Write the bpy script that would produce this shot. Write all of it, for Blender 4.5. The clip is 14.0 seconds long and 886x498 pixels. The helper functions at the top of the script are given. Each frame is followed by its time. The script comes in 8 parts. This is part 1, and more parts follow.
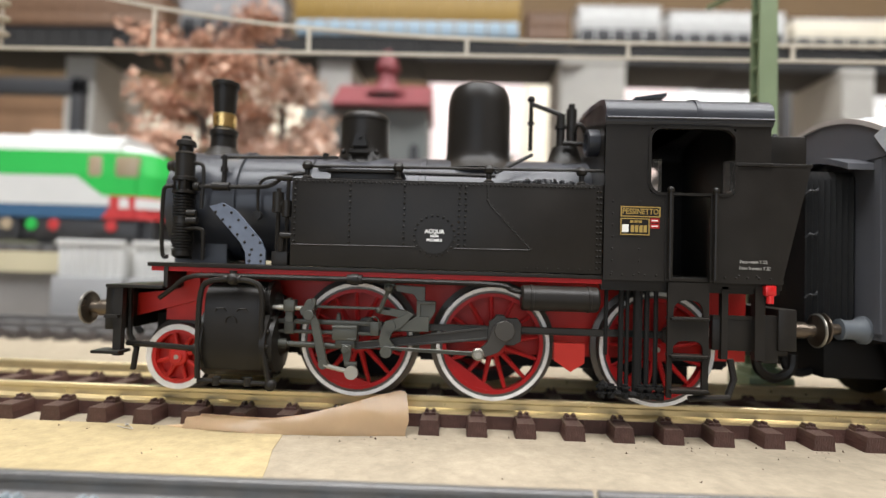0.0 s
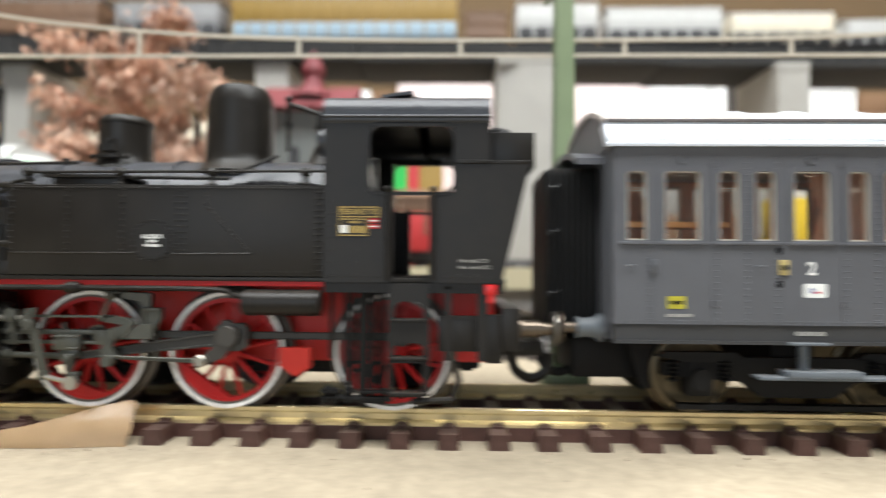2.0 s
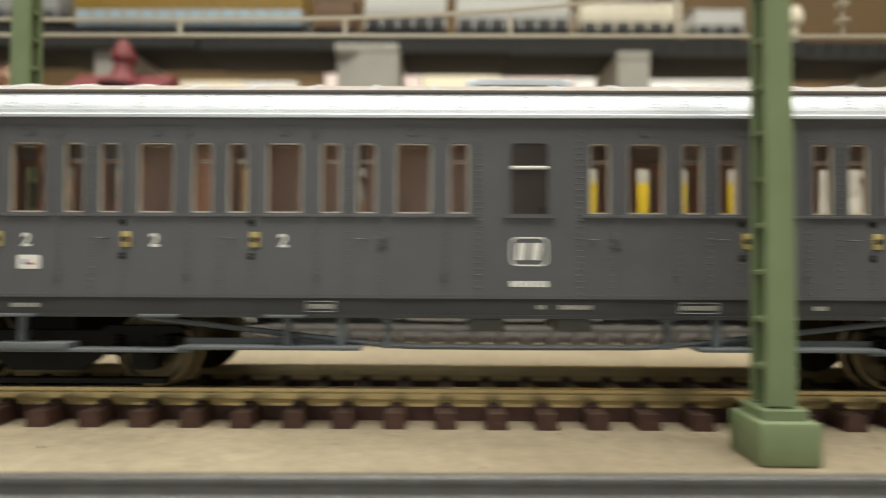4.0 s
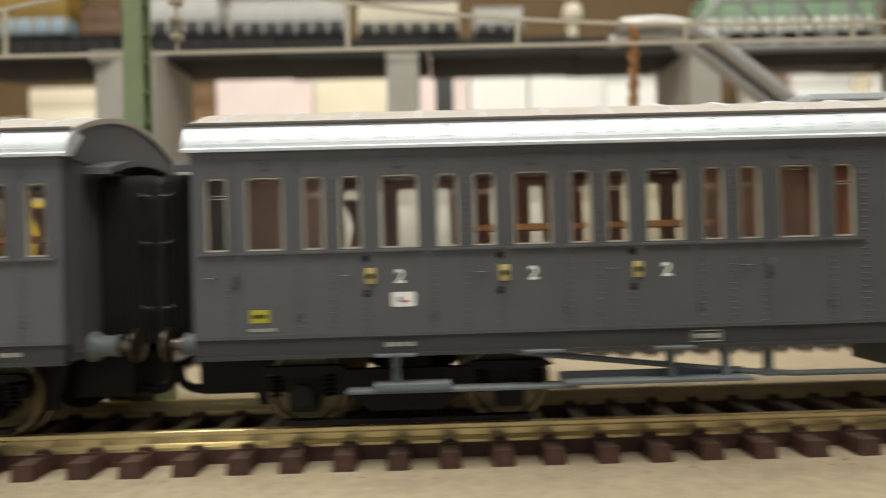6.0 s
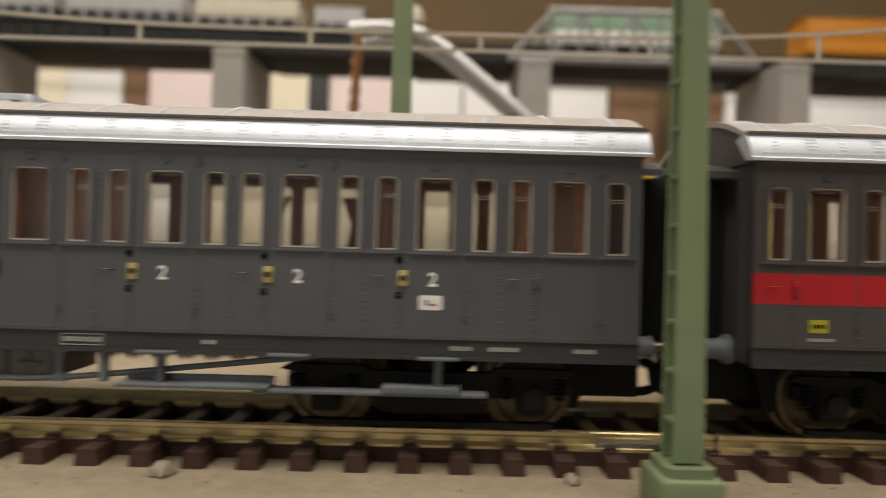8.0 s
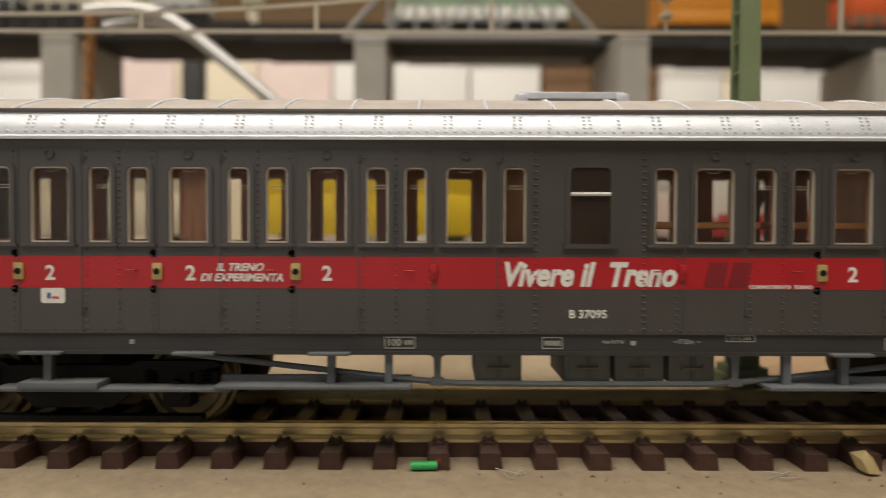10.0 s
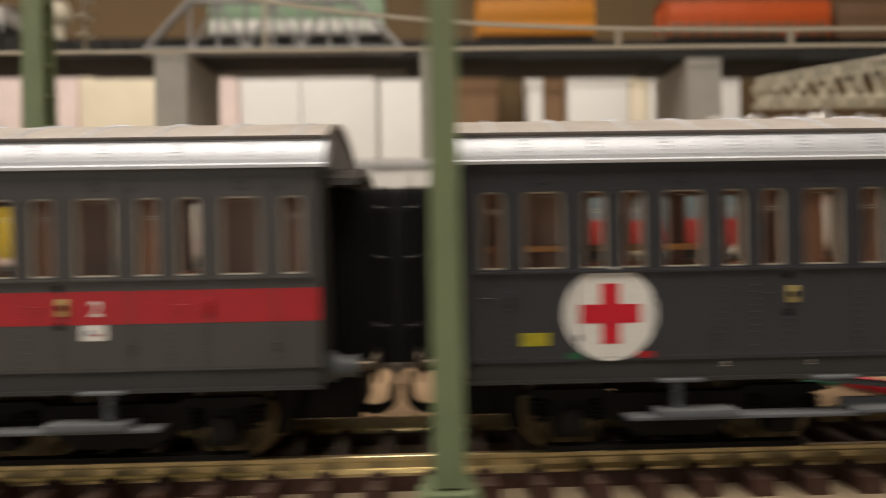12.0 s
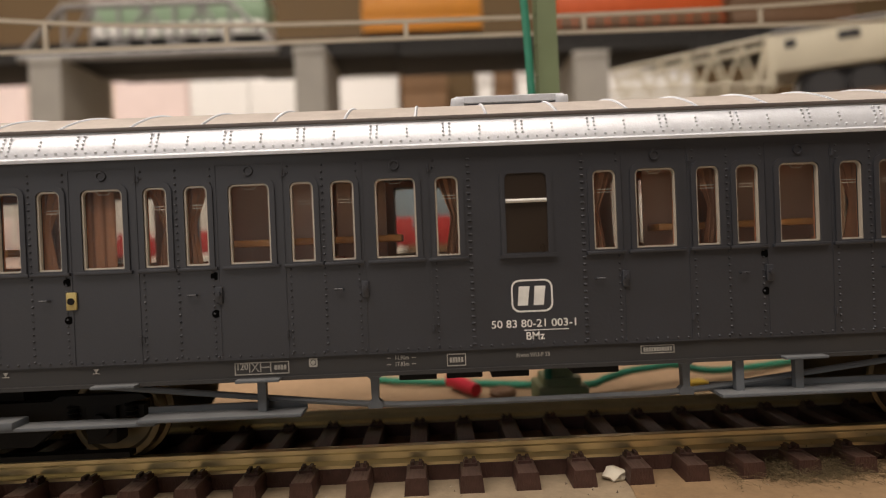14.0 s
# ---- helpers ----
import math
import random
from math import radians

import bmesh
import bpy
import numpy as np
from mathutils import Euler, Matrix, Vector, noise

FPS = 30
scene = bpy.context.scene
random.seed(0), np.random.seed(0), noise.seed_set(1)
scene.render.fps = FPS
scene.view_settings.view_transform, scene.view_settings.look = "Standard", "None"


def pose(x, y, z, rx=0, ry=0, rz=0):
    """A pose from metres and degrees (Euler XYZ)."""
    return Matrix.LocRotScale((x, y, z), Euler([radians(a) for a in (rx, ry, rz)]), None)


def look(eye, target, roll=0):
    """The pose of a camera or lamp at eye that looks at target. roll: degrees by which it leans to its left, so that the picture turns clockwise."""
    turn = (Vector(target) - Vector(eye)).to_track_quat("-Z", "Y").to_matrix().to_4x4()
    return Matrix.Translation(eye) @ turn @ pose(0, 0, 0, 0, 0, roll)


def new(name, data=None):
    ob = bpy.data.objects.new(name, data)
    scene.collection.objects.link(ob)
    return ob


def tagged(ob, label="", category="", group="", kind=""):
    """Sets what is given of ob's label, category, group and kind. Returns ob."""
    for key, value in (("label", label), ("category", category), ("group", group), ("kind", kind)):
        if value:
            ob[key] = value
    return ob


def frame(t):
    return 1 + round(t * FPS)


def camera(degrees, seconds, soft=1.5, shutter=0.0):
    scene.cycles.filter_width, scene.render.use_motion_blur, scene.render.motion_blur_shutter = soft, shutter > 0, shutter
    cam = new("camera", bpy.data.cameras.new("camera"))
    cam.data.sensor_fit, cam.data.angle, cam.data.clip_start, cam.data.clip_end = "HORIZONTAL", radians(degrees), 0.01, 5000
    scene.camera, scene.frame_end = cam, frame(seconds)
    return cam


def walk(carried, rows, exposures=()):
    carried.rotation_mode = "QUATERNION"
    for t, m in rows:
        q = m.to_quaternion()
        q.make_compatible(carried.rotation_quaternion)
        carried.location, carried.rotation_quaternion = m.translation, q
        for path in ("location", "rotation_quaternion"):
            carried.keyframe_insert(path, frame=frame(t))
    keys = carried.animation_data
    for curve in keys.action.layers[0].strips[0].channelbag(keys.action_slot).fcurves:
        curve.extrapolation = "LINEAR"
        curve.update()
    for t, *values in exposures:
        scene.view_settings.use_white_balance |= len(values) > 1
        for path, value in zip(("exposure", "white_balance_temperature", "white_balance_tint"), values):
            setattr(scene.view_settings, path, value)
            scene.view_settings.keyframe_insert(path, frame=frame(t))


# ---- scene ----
K = 0.001  # the plan is written in millimetres
PATH = [
    (0.0, 53.04, -94.80, 20.20, 1.84, 1.74, -1.69),
    (0.5, 55.00, -94.59, 19.86, 1.52, 1.76, -1.42),
    (1.0, 61.16, -94.03, 19.84, 1.57, 1.73, -1.17),
    (1.3, 66.16, -93.71, 19.59, 1.62, 1.87, -1.04),
    (1.5, 70.10, -93.32, 19.64, 1.61, 1.58, -1.06),
    (2.0, 92.20, -92.04, 21.18, 1.40, 1.83, -0.45),
    (2.2, 106.60, -92.04, 21.18, 1.40, 1.83, -0.45),
    (2.5, 123.00, -91.76, 20.77, 1.20, 1.74, -0.41),
    (3.0, 146.00, -91.29, 20.09, 0.87, 1.59, -0.33),
    (3.5, 168.00, -90.83, 19.42, 0.53, 1.45, -0.26),
    (4.0, 197.00, -90.20, 18.70, 0.35, 1.20, -0.25),
    (4.3, 220.60, -89.60, 18.55, 0.35, 1.00, -0.32),
    (4.5, 237.22, -89.30, 18.72, 0.42, 0.90, -0.38),
    (5.0, 281.84, -89.46, 20.26, 0.03, 1.21, 0.35),
    (5.5, 325.29, -88.82, 21.62, -0.29, 0.99, 0.59),
    (5.7, 333.54, -88.24, 21.81, -0.27, 0.92, 0.48),
    (6.0, 350.67, -87.65, 23.76, -0.70, 0.72, 1.51),
    (6.5, 393.23, -88.13, 23.80, -0.49, 0.81, 0.43),
    (7.0, 443.50, -88.50, 25.02, -0.39, 0.69, -0.51),
    (7.5, 466.95, -88.30, 23.52, -0.17, 0.89, -0.81),
    (7.6, 467.50, -88.10, 23.60, -0.20, 0.88, -0.90),
    (8.0, 482.08, -87.33, 24.29, -0.39, 0.80, -1.55),
    (8.5, 516.98, -84.95, 26.40, -0.27, 1.07, -0.42),
    (8.6, 526.20, -85.20, 26.95, -0.30, 1.00, -0.30),
    (8.7, 535.40, -85.60, 27.05, -0.32, 0.40, -0.29),
    (9.0, 558.00, -86.13, 26.72, -0.25, -0.08, -0.26),
    (9.5, 584.00, -85.72, 26.12, -0.11, -0.55, -0.21),
    (10.0, 599.00, -85.31, 25.51, 0.03, -1.01, -0.17),
    (10.5, 609.00, -84.90, 24.91, 0.17, -1.48, -0.12),
    (10.8, 611.78, -84.66, 24.55, 0.25, -1.76, -0.09),
    (11.0, 616.74, -85.31, 22.38, 0.40, -1.59, -0.72),
    (11.5, 667.90, -84.10, 26.88, -0.05, -1.85, 0.42),
    (12.0, 725.40, -83.30, 27.80, -1.30, -0.10, 1.00),
    (12.2, 746.60, -83.40, 27.59, -0.82, -1.15, 0.57),
    (12.5, 774.38, -83.87, 26.28, -0.84, -1.27, 0.75),
    (13.0, 812.99, -84.47, 25.94, -0.84, -0.41, 2.11),
    (13.8, 813.44, -82.35, 26.27, -0.66, -0.41, 2.31),
    (14.0, 813.38, -82.08, 26.22, -0.70, -0.35, 2.34),
]
cam = camera(77.6, 14.0, soft=1.0, shutter=0.5)
cam.data.dof.use_dof = True
cam.data.dof.focus_distance = 0.0715
cam.data.dof.aperture_fstop = 15.0
walk(cam, [(t, pose(x * K, y * K, z * K, 90 + p, r, w)) for t, x, y, z, w, p, r in PATH],
     exposures=[(0.0, 0.44, 5850, 10), (2.2, 0.6, 5800, 6), (4.3, -0.25, 6600, 3), (5.0, -0.3, 6600, 3), (6.5, -0.24, 6450, 4), (7.0, -0.52, 6600, 7), (7.5, -0.57, 6700, 10), (8.6, -0.67, 6750, 10), (11.0, -0.55, 7000, 10), (12.0, -0.66, 7000, 12), (13.0, -0.48, 7100, 14), (14.0, -0.5, 7080, 16)])

# ---- light: ceiling lamps out of view and an added window ----
world = bpy.data.worlds.new("world")
scene.world = world
world.use_nodes = True
world.node_tree.nodes["Background"].inputs[0].default_value = (1.0, 0.84, 0.64, 1)
world.node_tree.nodes["Background"].inputs[1].default_value = 0.05


def lamp(name, x, y, z, tx, ty, tz, sx, sy, watts, colour):
    d = bpy.data.lights.new(name, "AREA")
    d.shape, d.size, d.size_y, d.energy, d.color = "RECTANGLE", sx, sy, watts, colour
    ob = new(name, d)
    ob.matrix_world = look((x, y, z), (tx, ty, tz))
    return ob


lamp("ceiling_light_glow", 0.3, -0.62, 1.58, 0.34, -0.3, 0.0, 2.6, 0.8, 60, (1.0, 0.94, 0.86))
# second lamp, out of view, added to brighten the boxes by the wall
lamp("ceiling_light_glow", 0.45, 0.2, 1.58, 0.45, 0.5, 0.0, 2.2, 0.4, 19, (1.0, 0.93, 0.84))
# added side light that brightens the left of the coach sides
lamp("window_glow", -0.35, -2.0, 0.4, -0.2, 0.0, 0.35, 1.6, 1.2, 8, (0.9, 0.94, 0.98))


# ---- materials ----
def mat(name, col, rough=0.5, metal=0.0, var=0.15, scale=300.0, bump=0.0, bscale=1500.0, spec=0.5, dust_sheen=0.0, dust_sheen_col=(0.45, 0.4, 0.33), coat=0.0, rand=0.0, bmap=None):
    """A painted or plain surface: colour varied at two scales, dust or a painted sheen on what faces up, fine relief.
    """
    m = bpy.data.materials.new(name)
    m.use_nodes = True
    nt = m.node_tree
    N, Lk = nt.nodes, nt.links
    p = N["Principled BSDF"]
    p.inputs["Roughness"].default_value = rough
    p.inputs["Metallic"].default_value = metal
    p.inputs["Specular IOR Level"].default_value = spec
    p.inputs["Coat Weight"].default_value = coat
    tc = N.new("ShaderNodeTexCoord")
    n1 = N.new("ShaderNodeTexNoise")
    n1.inputs["Scale"].default_value = scale
    n1.inputs["Detail"].default_value = 6
    n2 = N.new("ShaderNodeTexNoise")
    n2.inputs["Scale"].default_value = scale * 0.12
    n2.inputs["Detail"].default_value = 3
    Lk.new(tc.outputs["Object"], n1.inputs["Vector"])
    Lk.new(tc.outputs["Object"], n2.inputs["Vector"])
    add = N.new("ShaderNodeMath")
    add.operation = "ADD"
    Lk.new(n1.outputs["Fac"], add.inputs[0])
    Lk.new(n2.outputs["Fac"], add.inputs[1])
    mr = N.new("ShaderNodeMapRange")
    mr.inputs["From Min"].default_value, mr.inputs["From Max"].default_value = 0.6, 1.4
    mr.inputs["To Min"].default_value, mr.inputs["To Max"].default_value = 1 - var, 1 + var
    Lk.new(add.outputs[0], mr.inputs["Value"])
    mul = N.new("ShaderNodeMix")
    mul.data_type, mul.blend_type = "RGBA", "MULTIPLY"
    mul.inputs[0].default_value = 1
    mul.inputs[6].default_value = (*col, 1)
    out = mr.outputs[0]
    if rand:
        oi = N.new("ShaderNodeObjectInfo")
        r2 = N.new("ShaderNodeMapRange")
        r2.inputs["To Min"].default_value, r2.inputs["To Max"].default_value = 1 - rand, 1 + rand
        Lk.new(oi.outputs["Random"], r2.inputs["Value"])
        mm = N.new("ShaderNodeMath")
        mm.operation = "MULTIPLY"
        Lk.new(out, mm.inputs[0])
        Lk.new(r2.outputs[0], mm.inputs[1])
        out = mm.outputs[0]
    Lk.new(out, mul.inputs[7])
    colour = mul.outputs[2]
    if dust_sheen:
        ge = N.new("ShaderNodeNewGeometry")
        sep = N.new("ShaderNodeSeparateXYZ")
        Lk.new(ge.outputs["Normal"], sep.inputs[0])
        cr = N.new("ShaderNodeMapRange")
        cr.inputs["From Min"].default_value, cr.inputs["From Max"].default_value = 0.3, 1.0
        cr.inputs["To Max"].default_value = dust_sheen
        Lk.new(sep.outputs["Z"], cr.inputs["Value"])
        nd = N.new("ShaderNodeMath")
        nd.operation = "MULTIPLY"
        Lk.new(cr.outputs[0], nd.inputs[0])
        Lk.new(n1.outputs["Fac"], nd.inputs[1])
        mx = N.new("ShaderNodeMix")
        mx.data_type = "RGBA"
        mx.inputs[7].default_value = (*dust_sheen_col, 1)
        Lk.new(nd.outputs[0], mx.inputs[0])
        Lk.new(colour, mx.inputs[6])
        colour = mx.outputs[2]
    Lk.new(colour, p.inputs["Base Color"])
    rr = N.new("ShaderNodeMapRange")
    rr.inputs["To Min"].default_value, rr.inputs["To Max"].default_value = max(0.03, rough - 0.08), min(1, rough + 0.1)
    Lk.new(n1.outputs["Fac"], rr.inputs["Value"])
    Lk.new(rr.outputs[0], p.inputs["Roughness"])
    if bump:
        n3 = N.new("ShaderNodeTexNoise")
        n3.inputs["Scale"].default_value = bscale
        n3.inputs["Detail"].default_value = 4
        if bmap:
            mp = N.new("ShaderNodeMapping")
            mp.inputs["Scale"].default_value = bmap
            Lk.new(tc.outputs["Object"], mp.inputs["Vector"])
            Lk.new(mp.outputs[0], n3.inputs["Vector"])
        else:
            Lk.new(tc.outputs["Object"], n3.inputs["Vector"])
        bp = N.new("ShaderNodeBump")
        bp.inputs["Strength"].default_value = bump
        bp.inputs["Distance"].default_value = 0.0002
        Lk.new(n3.outputs["Fac"], bp.inputs["Height"])
        Lk.new(bp.outputs[0], p.inputs["Normal"])
    return m


def glass_mat():
    m = bpy.data.materials.new("window_glass")
    m.use_nodes = True
    N, Lk = m.node_tree.nodes, m.node_tree.links
    N.remove(N["Principled BSDF"])
    tr = N.new("ShaderNodeBsdfTransparent")
    tr.inputs[0].default_value = (0.95, 0.94, 0.92, 1)
    df = N.new("ShaderNodeBsdfDiffuse")
    df.inputs[0].default_value = (0.7, 0.66, 0.6, 1)
    haze = N.new("ShaderNodeMixShader")
    tc = N.new("ShaderNodeTexCoord")
    mp = N.new("ShaderNodeMapping")
    mp.inputs["Scale"].default_value = (1100, 1100, 90)
    Lk.new(tc.outputs["Object"], mp.inputs["Vector"])
    no = N.new("ShaderNodeTexNoise")
    no.inputs["Scale"].default_value = 1.0
    no.inputs["Detail"].default_value = 3
    Lk.new(mp.outputs[0], no.inputs["Vector"])
    film = N.new("ShaderNodeMapRange")
    film.inputs["From Min"].default_value, film.inputs["From Max"].default_value = 0.3, 0.7
    film.inputs["To Min"].default_value, film.inputs["To Max"].default_value = 0.004, 0.025
    Lk.new(no.outputs["Fac"], film.inputs["Value"])
    Lk.new(film.outputs[0], haze.inputs[0])
    Lk.new(tr.outputs[0], haze.inputs[1])
    Lk.new(df.outputs[0], haze.inputs[2])
    gl = N.new("ShaderNodeBsdfGlossy")
    gl.inputs["Roughness"].default_value = 0.06
    fr = N.new("ShaderNodeFresnel")
    fr.inputs[0].default_value = 1.17
    mx = N.new("ShaderNodeMixShader")
    Lk.new(fr.outputs[0], mx.inputs[0])
    Lk.new(haze.outputs[0], mx.inputs[1])
    Lk.new(gl.outputs[0], mx.inputs[2])
    Lk.new(mx.outputs[0], N["Material Output"].inputs[0])
    return m


BLACK = mat("satin_black_paint", (0.0135, 0.0118, 0.0098), 0.36, var=0.25, bump=0.08, dust_sheen=0.09, spec=0.24)
# the pale blue layer on upward faces paints the boiler's highlight
BOILER = mat("boiler_dark_grey", (0.028, 0.03, 0.036), 0.33, var=0.2, bump=0.06, dust_sheen=0.2, spec=0.45, dust_sheen_col=(0.3, 0.3, 0.32))
DEEP = mat("matt_black_plastic", (0.008, 0.0075, 0.007), 0.7, var=0.2, spec=0.2)
RED = mat("red_paint", (0.36, 0.008, 0.008), 0.4, var=0.15, spec=0.25, dust_sheen=0.1)
FRAMERED = mat("frame_red_plastic", (0.52, 0.022, 0.014), 0.42, var=0.18, spec=0.35, dust_sheen=0.12)
ORANGE_RED = mat("bright_red_plastic", (0.33, 0.018, 0.01), 0.5, spec=0.3)
ROD = mat("grey_plastic_rods", (0.062, 0.062, 0.05), 0.36, metal=0.25, var=0.25)
STEEL = mat("dark_blued_steel", (0.09, 0.08, 0.07), 0.35, metal=0.5)
BRIGHT = mat("bright_steel", (0.4, 0.38, 0.33), 0.34, metal=0.85)
TYRE = mat("white_tyre_paint", (0.82, 0.8, 0.77), 0.5, var=0.18, scale=900)
BRASS = mat("polished_brass", (0.75, 0.52, 0.2), 0.28, metal=1.0)
GOLD = mat("gold_print", (0.36, 0.25, 0.06), 0.45, metal=0.2)
WHITE = mat("white_print", (0.75, 0.75, 0.72), 0.6, var=0.1, scale=2000)
DIMWHITE = mat("worn_white_print", (0.34, 0.33, 0.3), 0.6, var=0.3, scale=2500)
STRAP = mat("blue_grey_steel_plate", (0.1, 0.118, 0.16), 0.45, var=0.3, scale=500)
COACH = [mat("coach_slate_grey", (0.09, 0.092, 0.102), 0.42, var=0.1, bump=0.08, bscale=2500),
         mat("coach_warm_grey", (0.076, 0.077, 0.084), 0.42, var=0.1, bump=0.08, bscale=2500),
         mat("coach_brown_grey", (0.062, 0.058, 0.057), 0.42, var=0.1, bump=0.08, bscale=2500),
         mat("coach_anthracite", (0.033, 0.036, 0.044), 0.42, var=0.1, bump=0.08, bscale=2500)]
# silver paint whose blue cast stands in for reflected window light
SILVER = mat("silver_roof_blue_sheen", (0.66, 0.7, 0.76), 0.44, metal=0.4, var=0.1, scale=3000, bump=0.14, bscale=4000)
ROOFTOP = mat("dusty_silver_roof", (0.5, 0.46, 0.43), 0.6, metal=0.3, var=0.14, scale=2500, bump=0.15, bscale=4000)
HOLE = mat("deep_black_hole", (0.002, 0.002, 0.002), 0.95, spec=0.05)
BELLOWS = mat("black_rubber_bellows", (0.008, 0.008, 0.008), 0.6, var=0.2)
SOLE = mat("sole_bar_grey", (0.032, 0.032, 0.033), 0.55, var=0.15)
BOARD = mat("blue_grey_footboard", (0.11, 0.125, 0.14), 0.5, var=0.15, dust_sheen=0.2)
WFRAME = mat("cream_window_bead", (0.55, 0.5, 0.42), 0.4, metal=0.3, var=0.1)
REDBAND = mat("red_band_print", (0.42, 0.012, 0.02), 0.45, var=0.08)
YELLOWP = mat("yellow_print", (0.42, 0.38, 0.02), 0.5, var=0.25, scale=900)
PLATE = mat("cream_lock_plate", (0.5, 0.4, 0.16), 0.45, metal=0.3)
CURTAIN = mat("brown_curtain", (0.42, 0.2, 0.11), 0.7, var=0.25, scale=900)
SEAT = mat("brown_seat_plastic", (0.6, 0.23, 0.11), 0.55, var=0.2)
CWALL = mat("light_brown_inner_wall", (0.6, 0.39, 0.29), 0.55, var=0.15)
TABLE = mat("light_wood_table", (0.58, 0.27, 0.08), 0.5, var=0.2)
GLASS = glass_mat()
RAILM = mat("brass_rail", (0.68, 0.57, 0.33), 0.3, metal=0.75, var=0.12, scale=500)
GREYRAIL = mat("grey_steel_rail", (0.17, 0.165, 0.16), 0.45, metal=0.5, var=0.2, scale=500)
SLEEPER = mat("brown_plastic_sleeper", (0.07, 0.032, 0.025), 0.46, var=0.35, scale=900, bump=1.0, bscale=1500, bmap=(3.0, 0.2, 1.0), dust_sheen=0.14, rand=0.12)
FRONTSLEEPER = mat("blue_grey_sleeper", (0.26, 0.3, 0.32), 0.6, var=0.25, rand=0.1)
GREYSLEEPER = mat("grey_brown_sleeper", (0.06, 0.05, 0.045), 0.6, var=0.25, rand=0.15)
MAST = mat("green_mast_paint", (0.175, 0.225, 0.12), 0.5, var=0.12, scale=200, dust_sheen=0.15)
WIRE = mat("cream_catenary_wire", (0.5, 0.45, 0.36), 0.45, metal=0.2, var=0.1)
CONCRETE = mat("grey_pier_plastic", (0.37, 0.355, 0.32), 0.7, var=0.12, scale=60)
DECK = mat("dark_deck", (0.018, 0.017, 0.016), 0.8)
KRAFT = mat("brown_packing_tape", (0.55, 0.385, 0.215), 0.34, var=0.12, scale=250, coat=0.3)


def ground_mat(name, col):
    m = mat(name, col, 0.75, var=0.14, scale=90, bump=0.7, bscale=1100)
    nt = m.node_tree
    N, Lk = nt.nodes, nt.links
    p = N["Principled BSDF"]
    base = p.inputs["Base Color"].links[0].from_socket
    tc = N.new("ShaderNodeTexCoord")
    vo = N.new("ShaderNodeTexVoronoi")
    vo.inputs["Scale"].default_value = 260
    Lk.new(tc.outputs["Object"], vo.inputs["Vector"])
    cut = N.new("ShaderNodeMapRange")
    cut.inputs["From Min"].default_value, cut.inputs["From Max"].default_value = 0.06, 0.1
    cut.inputs["To Min"].default_value, cut.inputs["To Max"].default_value = 0.55, 0
    Lk.new(vo.outputs["Distance"], cut.inputs["Value"])
    no = N.new("ShaderNodeTexNoise")
    no.inputs["Scale"].default_value = 55
    Lk.new(tc.outputs["Object"], no.inputs["Vector"])
    gate = N.new("ShaderNodeMapRange")
    gate.inputs["From Min"].default_value, gate.inputs["From Max"].default_value = 0.52, 0.6
    Lk.new(no.outputs["Fac"], gate.inputs["Value"])
    mm = N.new("ShaderNodeMath")
    mm.operation = "MULTIPLY"
    Lk.new(cut.outputs[0], mm.inputs[0])
    Lk.new(gate.outputs[0], mm.inputs[1])
    mx = N.new("ShaderNodeMix")
    mx.data_type = "RGBA"
    mx.inputs[7].default_value = (0.1, 0.07, 0.05, 1)
    Lk.new(mm.outputs[0], mx.inputs[0])
    Lk.new(base, mx.inputs[6])
    # darker and browner as x grows, with blotchy stains all over
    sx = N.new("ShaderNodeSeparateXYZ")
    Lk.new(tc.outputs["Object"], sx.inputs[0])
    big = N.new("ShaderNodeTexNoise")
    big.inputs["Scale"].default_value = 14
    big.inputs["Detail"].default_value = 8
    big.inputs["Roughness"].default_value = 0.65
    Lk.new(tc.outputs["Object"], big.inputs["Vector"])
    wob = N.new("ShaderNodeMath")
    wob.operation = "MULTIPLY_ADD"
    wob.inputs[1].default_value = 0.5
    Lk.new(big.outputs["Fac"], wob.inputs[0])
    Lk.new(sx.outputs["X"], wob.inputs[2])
    by_x = N.new("ShaderNodeMapRange")
    by_x.inputs["From Min"].default_value, by_x.inputs["From Max"].default_value = 0.45, 0.95
    by_x.inputs["To Max"].default_value = 0.4
    Lk.new(wob.outputs[0], by_x.inputs["Value"])
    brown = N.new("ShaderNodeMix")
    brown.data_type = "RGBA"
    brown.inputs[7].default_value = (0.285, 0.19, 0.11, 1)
    Lk.new(by_x.outputs[0], brown.inputs[0])
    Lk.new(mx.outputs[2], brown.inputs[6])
    st = N.new("ShaderNodeMapRange")
    st.inputs["From Min"].default_value, st.inputs["From Max"].default_value = 0.35, 0.7
    st.inputs["To Min"].default_value, st.inputs["To Max"].default_value = 1.12, 0.82
    Lk.new(big.outputs["Fac"], st.inputs["Value"])
    stain = N.new("ShaderNodeMix")
    stain.data_type, stain.blend_type = "RGBA", "MULTIPLY"
    stain.inputs[0].default_value = 1
    Lk.new(brown.outputs[2], stain.inputs[6])
    Lk.new(st.outputs[0], stain.inputs[7])
    grain = N.new("ShaderNodeTexNoise")
    grain.inputs["Scale"].default_value = 420
    grain.inputs["Detail"].default_value = 9
    grain.inputs["Roughness"].default_value = 0.75
    Lk.new(tc.outputs["Object"], grain.inputs["Vector"])
    gm = N.new("ShaderNodeMapRange")
    gm.inputs["From Min"].default_value, gm.inputs["From Max"].default_value = 0.3, 0.7
    gm.inputs["To Min"].default_value, gm.inputs["To Max"].default_value = 0.8, 1.18
